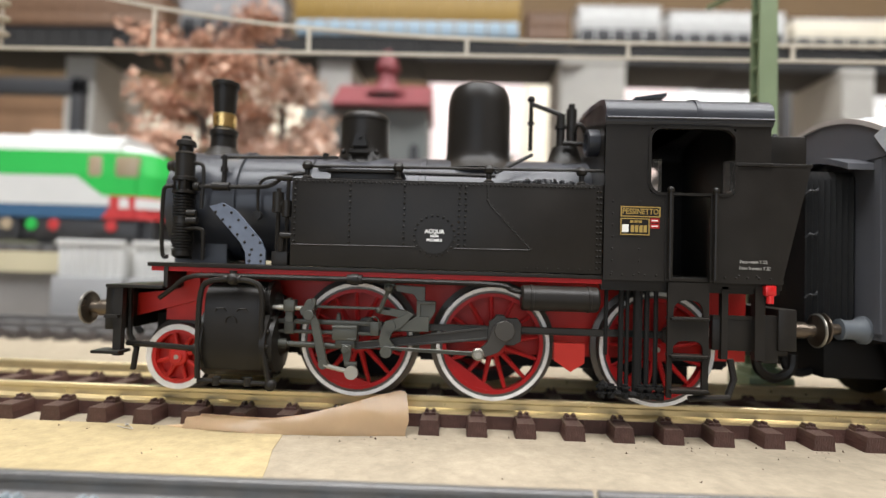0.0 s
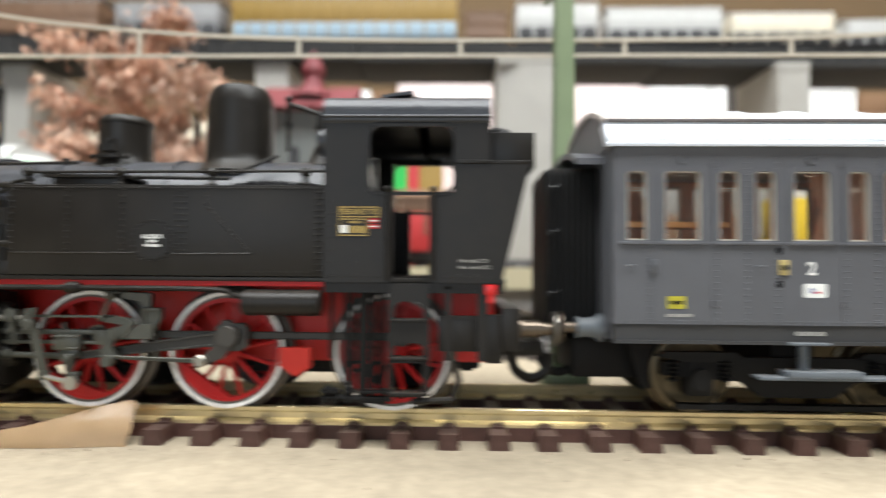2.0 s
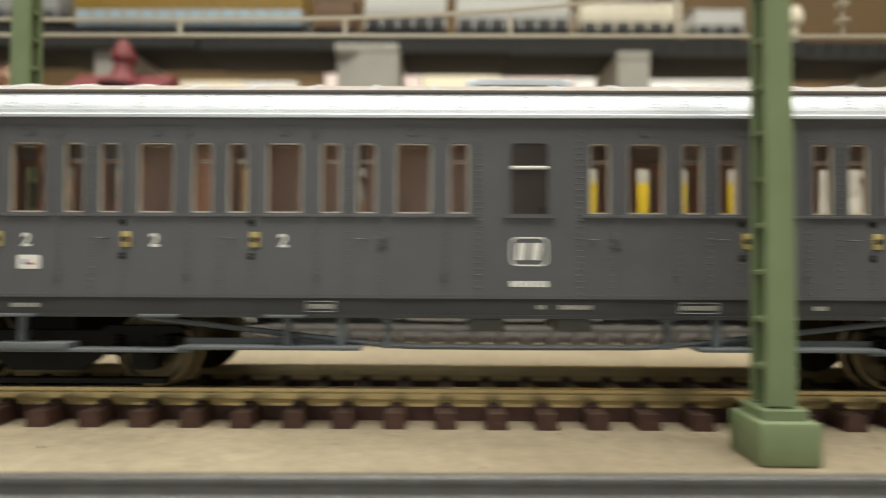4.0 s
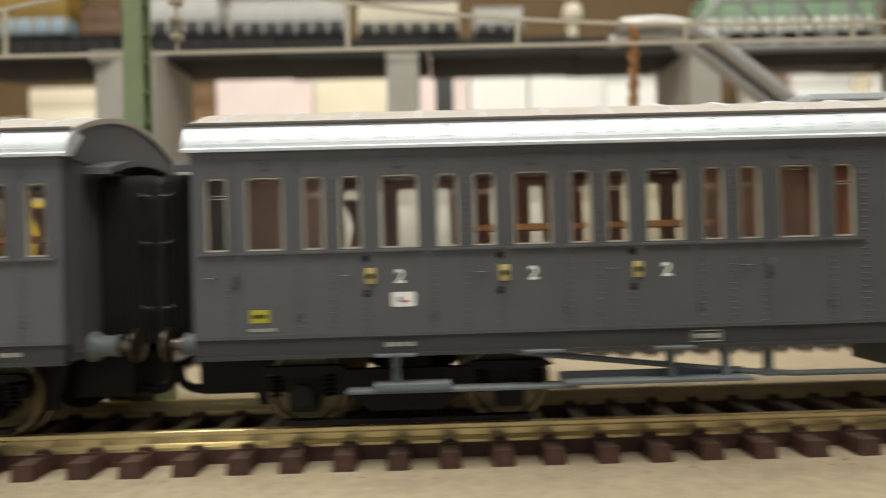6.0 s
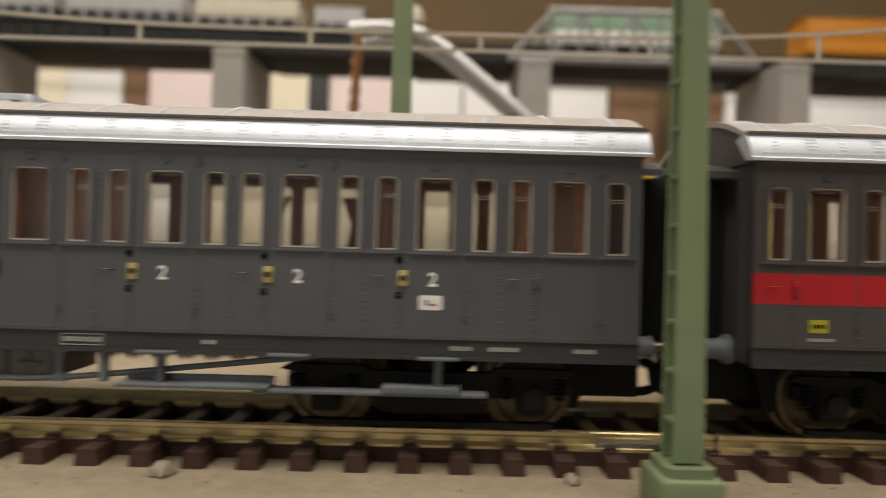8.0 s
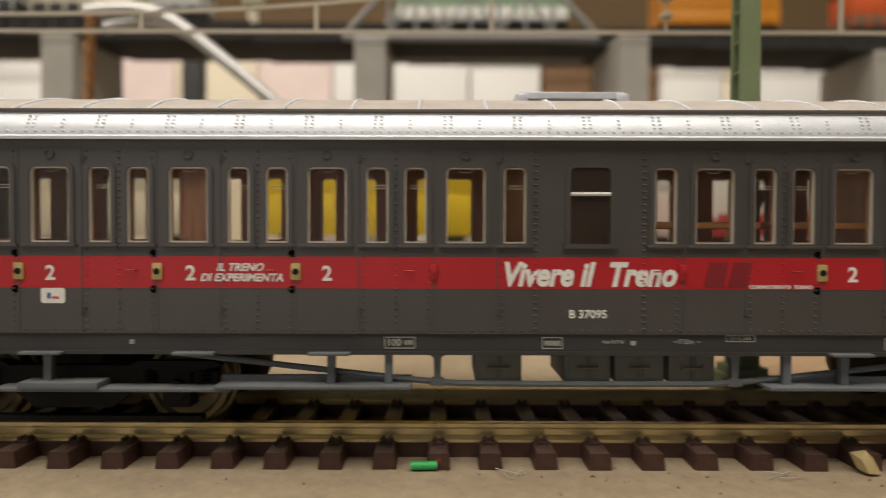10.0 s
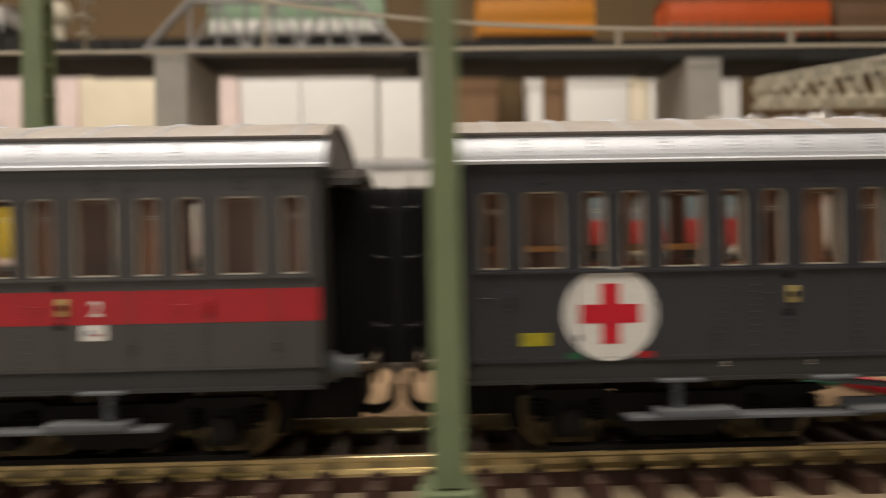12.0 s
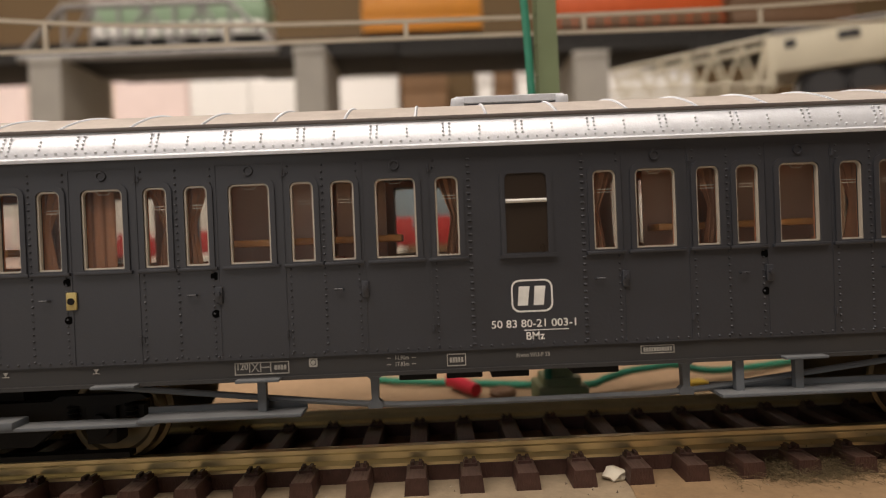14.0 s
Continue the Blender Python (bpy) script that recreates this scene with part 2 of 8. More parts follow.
    Lk.new(grain.outputs["Fac"], gm.inputs["Value"])
    fine = N.new("ShaderNodeMix")
    fine.data_type, fine.blend_type = "RGBA", "MULTIPLY"
    fine.inputs[0].default_value = 1
    Lk.new(stain.outputs[2], fine.inputs[6])
    Lk.new(gm.outputs[0], fine.inputs[7])
    Lk.new(fine.outputs[2], p.inputs["Base Color"])
    return m


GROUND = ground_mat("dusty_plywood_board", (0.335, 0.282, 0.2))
OLDBOARD = ground_mat("brown_old_plywood", (0.27, 0.175, 0.09))
REARBOARD = ground_mat("warm_brown_plywood", (0.33, 0.22, 0.13))
PATCH = ground_mat("yellowed_board_patch", (0.41, 0.325, 0.17))

# ---- mesh tools (millimetres) ----
def box(bm, x0, x1, y0, y1, z0, z1, bev=0.0):
    vs = [bm.verts.new((x, y, z)) for x in (x0, x1) for y in (y0, y1) for z in (z0, z1)]
    fs = [bm.faces.new([vs[i] for i in q]) for q in ((0, 1, 3, 2), (4, 6, 7, 5), (0, 4, 5, 1), (2, 3, 7, 6), (0, 2, 6, 4), (1, 5, 7, 3))]
    if bev:
        es = list({e for f in fs for e in f.edges})
        bmesh.ops.bevel(bm, geom=es, offset=bev, segments=2, affect="EDGES", profile=0.5)


def basis(d):
    d = Vector(d).normalized()
    a = Vector((0, 0, 1)) if abs(d.z) < 0.9 else Vector((1, 0, 0))
    u = d.cross(a).normalized()
    return u, d.cross(u).normalized()


def cyl(bm, p0, p1, r0, r1=None, seg=14):
    r1 = r0 if r1 is None else r1
    p0, p1 = Vector(p0), Vector(p1)
    u, w = basis(p1 - p0)
    a, b = [], []
    for i in range(seg):
        t = 2 * math.pi * i / seg
        o = u * math.cos(t) + w * math.sin(t)
        a.append(bm.verts.new(p0 + o * r0))
        b.append(bm.verts.new(p1 + o * r1))
    for i in range(seg):
        j = (i + 1) % seg
        bm.faces.new((a[i], a[j], b[j], b[i]))
    bm.faces.new(a[::-1])
    bm.faces.new(b)


def tube(bm, pts, r, seg=8):
    pts = [Vector(p) for p in pts]
    rings = []
    u = None
    for i, p in enumerate(pts):
        d = (pts[min(i + 1, len(pts) - 1)] - pts[max(i - 1, 0)]).normalized()
        if u is None:
            u, w = basis(d)
        else:
            u = (u - d * u.dot(d)).normalized()
            w = d.cross(u)
        rings.append([bm.verts.new(p + (u * math.cos(2 * math.pi * k / seg) + w * math.sin(2 * math.pi * k / seg)) * r) for k in range(seg)])
    for a, b in zip(rings, rings[1:]):
        for k in range(seg):
            j = (k + 1) % seg
            bm.faces.new((a[k], a[j], b[j], b[k]))
    bm.faces.new(rings[0][::-1])
    bm.faces.new(rings[-1])


def smooth_pts(pts, n=6):
    """A rounded polyline through the points."""
    pts = [Vector(p) for p in pts]
    out = []
    for i in range(len(pts) - 1):
        p0, p1, p2, p3 = pts[max(i - 1, 0)], pts[i], pts[i + 1], pts[min(i + 2, len(pts) - 1)]
        for k in range(n):
            t = k / n
            out.append(0.5 * (2 * p1 + (p2 - p0) * t + (2 * p0 - 5 * p1 + 4 * p2 - p3) * t * t + (3 * p1 - p0 - 3 * p2 + p3) * t ** 3))
    return out + [pts[-1]]


def lathe(bm, profile, c, axis="z", seg=28, caps=True):
    """profile: (radius, height) pairs along the axis from the point c."""
    c = Vector(c)
    rings = []
    for r, h in profile:
        ring = []
        for k in range(seg):
            a = 2 * math.pi * k / seg
            p, q = r * math.cos(a), r * math.sin(a)
            v = {"z": (p, q, h), "x": (h, p, q), "y": (p, h, q)}[axis]
            ring.append(bm.verts.new(c + Vector(v)))
        rings.append(ring)
    for a, b in zip(rings, rings[1:]):
        for k in range(seg):
            j = (k + 1) % seg
            bm.faces.new((a[k], a[j], b[j], b[k]))
    if caps:
        bm.faces.new(rings[0][::-1])
        bm.faces.new(rings[-1])


def prism(bm, poly, lo, hi, axis="y"):
    """A polygon of (x, z), (y, z) or (x, y) pushed from lo to hi along y, x or z."""
    def at(p, h):
        return {"y": (p[0], h, p[1]), "x": (h, p[0], p[1]), "z": (p[0], p[1], h)}[axis]
    a = [bm.verts.new(at(p, lo)) for p in poly]
    b = [bm.verts.new(at(p, hi)) for p in poly]
    n = len(poly)
    for i in range(n):
        j = (i + 1) % n
        bm.faces.new((a[i], a[j], b[j], b[i]))
    bm.faces.new(a[::-1])
    bm.faces.new(b)


def rrect(x0, x1, z0, z1, r, n=4, bottom=None):
    """A rounded rectangle of 4 (n + 1) points; bottom: the radius of the lower corners."""
    rb = r if bottom is None else bottom
    out = []
    for cx, cz, a0, q in ((x1 - rb, z0 + rb, -90, rb), (x1 - r, z1 - r, 0, r), (x0 + r, z1 - r, 90, r), (x0 + rb, z0 + rb, 180, rb)):
        for k in range(n + 1):
            a = radians(a0 + 90 * k / n)
            out.append((cx + q * math.cos(a), cz + q * math.sin(a)))
    return out


def ring(bm, outer, inner, y0, y1):
    """A flat ring between two outlines of the same number of points, from y0 to y1."""
    n = len(outer)
    o0, o1 = [bm.verts.new((x, y0, z)) for x, z in outer], [bm.verts.new((x, y1, z)) for x, z in outer]
    i0, i1 = [bm.verts.new((x, y0, z)) for x, z in inner], [bm.verts.new((x, y1, z)) for x, z in inner]
    for k in range(n):
        j = (k + 1) % n
        bm.faces.new((o0[k], o0[j], i0[j], i0[k]))
        bm.faces.new((o1[j], o1[k], i1[k], i1[j]))
        bm.faces.new((o0[j], o0[k], o1[k], o1[j]))
        bm.faces.new((i0[k], i0[j], i1[j], i1[k]))


def rivet(bm, x, y, z, r=0.16, d=0.12, n=(0, -1, 0)):
    """A low round head on a face that looks along n."""
    n = Vector(n).normalized()
    u, w = basis(n)
    c = Vector((x, y, z))
    rings = []
    for q, h in ((1.0, -0.02), (0.72, 0.62 * d), (0.36, 0.93 * d)):
        rings.append([bm.verts.new(c + n * h + (u * math.cos(a) + w * math.sin(a)) * r * q) for a in (k * math.pi / 3.5 for k in range(7))])
    for a, b in zip(rings, rings[1:]):
        for k in range(7):
            j = (k + 1) % 7
            bm.faces.new((a[k], a[j], b[j], b[k]))
    bm.faces.new(rings[-1])


def ball(bm, c, r, seg=10):
    c = Vector(c)
    n = max(4, seg // 2)
    rings = []
    for i in range(1, n):
        a = math.pi * i / n
        rings.append([bm.verts.new(c + Vector((r * math.sin(a) * math.cos(2 * math.pi * k / seg), r * math.sin(a) * math.sin(2 * math.pi * k / seg), r * math.cos(a)))) for k in range(seg)])
    t, b = bm.verts.new(c + Vector((0, 0, r))), bm.verts.new(c - Vector((0, 0, r)))
    for k in range(seg):
        j = (k + 1) % seg
        bm.faces.new((t, rings[0][k], rings[0][j]))
        bm.faces.new((b, rings[-1][j], rings[-1][k]))
        for p, q in zip(rings, rings[1:]):
            bm.faces.new((p[k], q[k], q[j], p[j]))


def made(name, bm, material, shift=(0, 0, 0), angle=35):
    """The mesh in metres from a bmesh in millimetres, moved by -shift (metres)."""
    bmesh.ops.recalc_face_normals(bm, faces=bm.faces)
    me = bpy.data.meshes.new(name)
    bm.to_mesh(me)
    bm.free()
    me.transform(Matrix.Translation(-Vector(shift)) @ Matrix.Scale(K, 4))
    me.materials.append(material)
    me.polygons.foreach_set("use_smooth", [True] * len(me.polygons))
    me.set_sharp_from_angle(angle=radians(angle))
    return me


def where(ob):
    v = Vector(ob.location)
    while ob.parent:
        ob = ob.parent
        v += ob.location
    return v


def part(name, bm, material, parent, label="", angle=35):
    """Links a bmesh, in the plan's millimetres, as one mesh under a thing or a part."""
    ob = new(name, made(name, bm, material, where(parent), angle))
    ob.parent = parent
    return tagged(ob, label)


def put(name, me, parent, loc=(0, 0, 0), rot=None, label=""):
    """A part on a mesh that several share; loc in millimetres from the parent."""
    ob = new(name, me)
    ob.parent = parent
    ob.location = Vector(loc) * K
    if rot:
        ob.rotation_euler = [radians(a) for a in rot]
    return tagged(ob, label)


def thing(name, x, y, z, label, category, group="", kind=""):
    ob = new(name)
    ob.empty_display_size = 0.005
    ob.location = Vector((x, y, z)) * K
    return tagged(ob, label, category, group, kind)


def solid(name, bm, material, label="", category="", kind="structure", group=""):
    return tagged(new(name, made(name, bm, material)), label, category, group, kind)


def lettering(name, body, size, x, y, z, material, parent, shear=0.0, bold=0.0, stretch=1.0, align="CENTER", side=-1, single=False):
    """Flat letters on an upright side that looks along -y (side -1)."""
    cu = bpy.data.curves.new(name, "FONT")
    cu.body, cu.size, cu.shear, cu.offset, cu.align_x, cu.align_y = body, size, shear, bold, align, "CENTER"
    cu.extrude = 0.02
    cu.resolution_u = 3
    tmp = new(name, cu)
    me = bpy.data.meshes.new_from_object(tmp.evaluated_get(bpy.context.evaluated_depsgraph_get()))
    bpy.data.objects.remove(tmp)
    bm = bmesh.new()
    bm.from_mesh(me)
    bm.verts.index_update()
    bpy.data.meshes.remove(me)
    for v in bm.verts:
        v.co = Vector((x + v.co.x * stretch, y - v.co.z, z + v.co.y))
    if not single:
        return part(name, bm, material, parent)
    left = set(bm.faces)
    while left:
        todo, island = [left.pop()], []
        while todo:
            f = todo.pop()
            island.append(f)
            for e in f.edges:
                for o in e.link_faces:
                    if o in left:
                        left.discard(o)
                        todo.append(o)
        one = bmesh.new()
        seen = {}
        for f in island:
            for v in f.verts:
                if v.index not in seen:
                    seen[v.index] = one.verts.new(v.co)
            one.faces.new([seen[v.index] for v in f.verts])
        part(name, one, material, parent)
    bm.free()


def bars(name, x0, x1, z0, z1, n, y, material, parent):
    """Writing too small to read, as short bars."""
    bm = bmesh.new()
    w = (x1 - x0) / n
    for i in range(n):
        box(bm, x0 + i * w + 0.12 * w, x0 + (i + 1) * w - 0.12 * w, y - 0.03, y + 0.03, z0, z1)
    o = part(name, bm, material, parent)
    o["kind"] = "stuff"
    return o


def holed_wall(bm, x0, x1, z0, z1, holes, y0, y1):
    """One upright sheet with thickness; holes: (x0, x1, z0, z1), all of the same height."""
    holes = sorted(holes)
    xs = [x0] + [v for h in holes for v in h[:2]] + [x1]
    zs = [z0, holes[0][2], holes[0][3], z1]
    a = [[bm.verts.new((x, y0, z)) for z in zs] for x in xs]
    b = [[bm.verts.new((x, y1, z)) for z in zs] for x in xs]
    full = [[not (i % 2 and j == 1) for j in range(3)] for i in range(len(xs) - 1)]

    def there(i, j):
        return 0 <= i < len(full) and 0 <= j < 3 and full[i][j]
    for i in range(len(full)):
        for j in range(3):
            if not full[i][j]:
                continue
            bm.faces.new((a[i][j], a[i + 1][j], a[i + 1][j + 1], a[i][j + 1]))
            bm.faces.new((b[i][j], b[i][j + 1], b[i + 1][j + 1], b[i + 1][j]))
            if not there(i - 1, j):
                bm.faces.new((a[i][j], a[i][j + 1], b[i][j + 1], b[i][j]))
            if not there(i + 1, j):
                bm.faces.new((a[i + 1][j], b[i + 1][j], b[i + 1][j + 1], a[i + 1][j + 1]))
            if not there(i, j - 1):
                bm.faces.new((a[i][j], b[i][j], b[i + 1][j], a[i + 1][j]))
            if not there(i, j + 1):
                bm.faces.new((a[i][j + 1], a[i + 1][j + 1], b[i + 1][j + 1], b[i][j + 1]))

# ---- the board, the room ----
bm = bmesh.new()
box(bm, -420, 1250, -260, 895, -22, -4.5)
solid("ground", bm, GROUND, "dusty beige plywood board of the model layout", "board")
bm = bmesh.new()
prism(bm, [(-40, -48), (-10, -47.2), (12, -47.6), (32.4, -47), (31.6, -34), (30.4, -28), (29.2, -23), (28.2, -14), (10, -14.5), (-40, -14)], -4.5, -4.4, "z")
solid("trim_patch", bm, PATCH, "yellowed plywood piece let into the board", "board")

bm = bmesh.new()
prism(bm, [(836.6, -10), (836.0, -16), (834.6, -24), (835.0, -60), (1040, -60), (1040, -10)], -4.5, -4.36, "z")
solid("trim_board", bm, OLDBOARD, "older brown plywood piece let into the board", "board")
bm = bmesh.new()
prism(bm, [(655, 15), (660, 60), (652, 170), (1120, 170), (1120, 15)], -4.5, -4.38, "z")
solid("trim_board", bm, REARBOARD, "warm brown plywood piece behind the track", "board")

bm = bmesh.new()
box(bm, -380, 1210, -200, 740, -900, -22)
solid("trim_base", bm, mat("grey_brown_plinth", (0.12, 0.1, 0.08), 0.8, var=0.1, scale=10), "plain grey-brown base under the board", "base")


def plain(name, x0, x1, y0, y1, z0, z1, m, label):
    b = bmesh.new()
    box(b, x0, x1, y0, y1, z0, z1)
    return solid(name, b, m, label)


WALLM = mat("brown_wall", (0.11, 0.068, 0.028), 0.8, var=0.15, scale=8)
CEIL = mat("white_ceiling", (0.75, 0.72, 0.66), 0.9, var=0.04, scale=5)
SIDEWALL = mat("beige_plaster", (0.24, 0.2, 0.16), 0.85, var=0.06, scale=6)
FLOORM = mat("brown_floor", (0.12, 0.085, 0.06), 0.6, var=0.15, scale=6)
plain("wall_north", -2000, 3000, 900, 950, -900, 1650, WALLM, "brown wall behind the layout")
# opening and window frame are added for the side light, out of view
bm = bmesh.new()
holed_wall(bm, -2000, 3000, -900, 1650, [(-1150, 450, -200, 1000)], -2050, -2000)
solid("wall_south", bm, SIDEWALL, "beige plaster wall of the room with an added window")
WINM = mat("white_window_paint", (0.75, 0.74, 0.7), 0.5, var=0.06, scale=10)
w1 = thing("unseen_window", -350, -2025, -200, "added white window frame, out of view, round the side light", "window", kind="structure")
for nm, q in (("window_sill", (-1190, 490, -2060, -1960, -230, -200)), ("frame_top", (-1150, 450, -2040, -2010, 960, 1000)), ("frame_side", (-1150, -1110, -2040, -2010, -200, 960)), ("frame_side", (410, 450, -2040, -2010, -200, 960)), ("mullion", (-370, -330, -2040, -2010, -200, 960))):
    bm = bmesh.new()
    box(bm, *q, 2.0)
    part(nm, bm, WINM, w1)
plain("wall_west", -2050, -2000, -2000, 900, -900, 1650, SIDEWALL, "beige plaster wall of the room")
plain("wall_east", 3000, 3050, -2000, 900, -900, 1650, SIDEWALL, "beige plaster wall of the room")
plain("floor", -2000, 3000, -2000, 900, -950, -900, FLOORM, "brown floor of the room")
plain("ceiling", -2000, 3000, -2000, 900, 1650, 1700, CEIL, "white ceiling of the room")


# ---- tracks ----
def rail_mesh(name, x0, x1, m):
    b = bmesh.new()
    prof = [(-1.1, -2.5), (1.1, -2.5), (1.1, -2.1), (0.3, -1.7), (0.3, -0.9), (0.5, -0.6), (0.5, -0.1), (0.4, 0), (-0.4, 0), (-0.5, -0.1), (-0.5, -0.6), (-0.3, -0.9), (-0.3, -1.7), (-1.1, -2.1)]
    prism(b, prof, x0, x1, "x")
    return made(name, b, m, angle=20)


def sleeper_mesh(m, half=14.2):
    b = bmesh.new()
    prism(b, [(-1.55, -4.6), (1.55, -4.6), (1.32, -2.45), (1.2, -2.3), (-1.2, -2.3), (-1.32, -2.45)], -half, half, "y")
    for s in (-1, 1):
        for o in (-1, 1):
            c = s * 8.7 + o * 1.75
            prism(b, [(-0.95, -2.35), (0.95, -2.35), (0.85, -1.95), (-0.85, -1.95)], c - 0.9, c + 0.9, "y")
            for k in (-0.5, 0.5):
                prism(b, [(k - 0.28, -2.0), (k + 0.28, -2.0), (k + 0.2, -1.55), (k - 0.2, -1.55)], c - 0.55, c + 0.55, "y")
    return made("sleeper", b, m)


def track(y, x0, x1, first, pitch, rail_m, sleeper_m, label, lift=0.0, gaps=(), stringer=True):
    t = thing("railway_track", (x0 + x1) / 2, y, lift, label, "track", kind="structure")
    cx = (x0 + x1) / 2
    for s in (-8.7, 8.7):
        cuts = [x0] + [g + d for g in gaps for d in (-0.25, 0.25)] + [x1]
        for a, c in zip(cuts[::2], cuts[1::2]):
            put("rail", rail_mesh("rail", a - cx, c - cx, rail_m), t, (0, s, 0))
    me = sleeper_mesh(sleeper_m)
    x = first
    while x < x1:
        if x > x0:
            o = put("sleeper", me, t, (x - cx, random.uniform(-0.15, 0.15), 0))
            o.rotation_euler = (0, 0, radians(random.uniform(-0.5, 0.5)))
        x += pitch
    if stringer:
        for s in (-1, 1):
            b = bmesh.new()
            box(b, x0 - cx, x1 - cx, s * 8.7 - 1.2, s * 8.7 + 1.2, -4.55, -2.5)
            put("stringer", made("stringer", b, sleeper_m), t)
    return t


track(0, -160, 990, 56.1 - 7.042 * 30, 7.042, RAILM, SLEEPER, "brass model rails on dark brown plastic sleepers", gaps=(522,))
ft = track(-47.4, -60, 900, -57, 7.0, GREYRAIL, FRONTSLEEPER, "dull grey model rails on blue-grey sleepers", gaps=(66,))
ft.rotation_euler[2] = radians(0.77)
track(74, -330, 1150, -327, 7.0, GREYRAIL, GREYSLEEPER, "dull grey model rails on grey-brown sleepers")


# ---- catenary masts ----
def mast(x, y, h, s, label):
    """A tapered mast: a front and a back plate joined by rungs, on a stepped foot."""
    t = thing("catenary_mast", x, y, -4.5, label, "mast", "green catenary masts")
    b = bmesh.new()
    box(b, x - 5.2 * s, x + 5.2 * s, y - 5.2 * s, y + 5.2 * s, -4.5, 0.8 * s, 0.5)
    prism(b, rrect(x - 4.0 * s, x + 4.0 * s, y - 4.0 * s, y + 4.0 * s, 0.8), 0.7 * s, 2.4 * s, "z")
    part("foot", b, MAST, t)

    def w(z):
        return (2.55 - 0.75 * z / 110) * s
    for sy in (-1, 1):
        b = bmesh.new()
        rings = []
        for z in (2, h):
            a = w(z)
            yo, yi = y + sy * a, y + sy * (a - 0.8 * s)
            rings.append([b.verts.new(v) for v in ((x - a, yo, z), (x + a, yo, z), (x + a, yi, z), (x - a, yi, z))])
        for k in range(4):
            q = (k + 1) % 4
            b.faces.new((rings[0][k], rings[0][q], rings[1][q], rings[1][k]))
        b.faces.new(rings[0])
        b.faces.new(rings[1][::-1])
        part("plate", b, MAST, t)
    b = bmesh.new()
    box(b, x - 0.35 * s, x + 0.35 * s, y - 1.5 * s, y + 1.5 * s, 2, h - 1)
    part("web", b, MAST, t)
    z = 5.5
    while z < h - 3:
        b = bmesh.new()
        a = w(z) - 0.5 * s
        for sx in (-1, 1):
            prism(b, [(x + sx * 0.3 * s, z), (x + sx * w(z) * 0.94, z + 0.5), (x + sx * w(z) * 0.94, z + 0.9), (x + sx * 0.3 * s, z + 1.3)], y - a, y + a)
        part("rung", b, MAST, t)
        z += 5.6
    return t


for x in (236.0, 510.5, 727.0):
    mast(x, -24.0 if x < 700 else -22.5, 108, 0.69, "olive green metal catenary mast on a square foot before the train")
back = []
for x in (-66.0, 113.4, 294.5, 474.0, 655.2, 834.7):
    back.append(mast(x, 18.0, 104, 0.85, "olive green metal catenary mast on a square foot behind the train"))
for x, m in ((-66.0, back[0]), (294.5, back[2]), (655.2, back[4])):
    b = bmesh.new()
    tube(b, [(x, 19, 96), (x, 46, 96)], 0.7)
    tube(b, [(x, 19, 84), (x, 46, 96)], 0.5)
    part("bracket_arm", b, MAST, m)
for x, m in ((113.4, back[1]), (474.0, back[3]), (834.7, back[5])):
    b = bmesh.new()
    tube(b, smooth_pts([(x + 1, 19, 78), (x + 2.2, 24, 82), (x + 3, 34, 86), (x + 1, 46, 88)]), 0.7)
    part("bracket_arm", b, MAST, m)

# ---- catenary over the second track ----
WY, WZ = 41.0, 72.7
SPAN = 358.0


def carrier(off):
    return 3.75 + 16.4 * (max(0.0, 179 - off) / 179) ** 3.2


for x0 in (-424.3, -66.3, 291.5, 649.5, 1007.5):
    t = thing("catenary", x0 + SPAN / 2, WY, WZ, "cream stamped-metal catenary with contact wire and droppers", "catenary", "catenary sections over the second track")
    n = 36
    for nm, f in (("contact_wire", lambda u: 0.0), ("carrier_wire", lambda u: carrier(min(u, SPAN - u)))):
        b = bmesh.new()
        pts = [(x0 + SPAN * i / n, WY, WZ + f(SPAN * i / n)) for i in range(n + 1)]
        rows4 = [[b.verts.new((px, py + dy, pz + dz)) for dy, dz in ((-0.25, -0.42), (0.25, -0.42), (0.25, 0.42), (-0.25, 0.42))] for px, py, pz in pts]
        for p, q in zip(rows4, rows4[1:]):
            for k in range(4):
                j = (k + 1) % 4
                b.faces.new((p[k], p[j], q[j], q[k]))
        b.faces.new(rows4[0])
        b.faces.new(rows4[-1][::-1])
        part(nm, b, WIRE, t)
    for k in range(1, 9):
        u = SPAN * k / 9
        g = carrier(min(u, SPAN - u))
        b = bmesh.new()
        box(b, x0 + u - 0.5, x0 + u + 0.5, WY - 0.24, WY + 0.24, WZ + 0.3, WZ + g - 0.3)
        part("dropper", b, WIRE, t)
    b = bmesh.new()
    for k in range(3):
        lathe(b, [(0.4, 0), (1.6, 0.4), (1.6, 1.0), (0.4, 1.4)], (x0, WY, WZ + 3 + 4 * k), "z", 10)
    tube(b, [(x0, WY, WZ), (x0, WY, WZ + 21)], 0.4)
    part("insulator", b, WIRE, t)

# ---- steam locomotive ----
BUFFERM = mat("brown_steel", (0.13, 0.105, 0.08), 0.3, metal=0.85, var=0.25)
DARKROD = mat("dark_steel_rod", (0.034, 0.031, 0.026), 0.42, metal=0.3)
PINM = mat("oily_brown_pin", (0.05, 0.045, 0.038), 0.35, metal=0.4)
loco = thing("steam_locomotive", 50, 0, 0, "black model tank steam locomotive with red spoked wheels", "locomotive")


def lp(name, m, fn, label="", parent=None):
    b = bmesh.new()
    fn(b)
    return part(name, b, m, parent or loco, label)


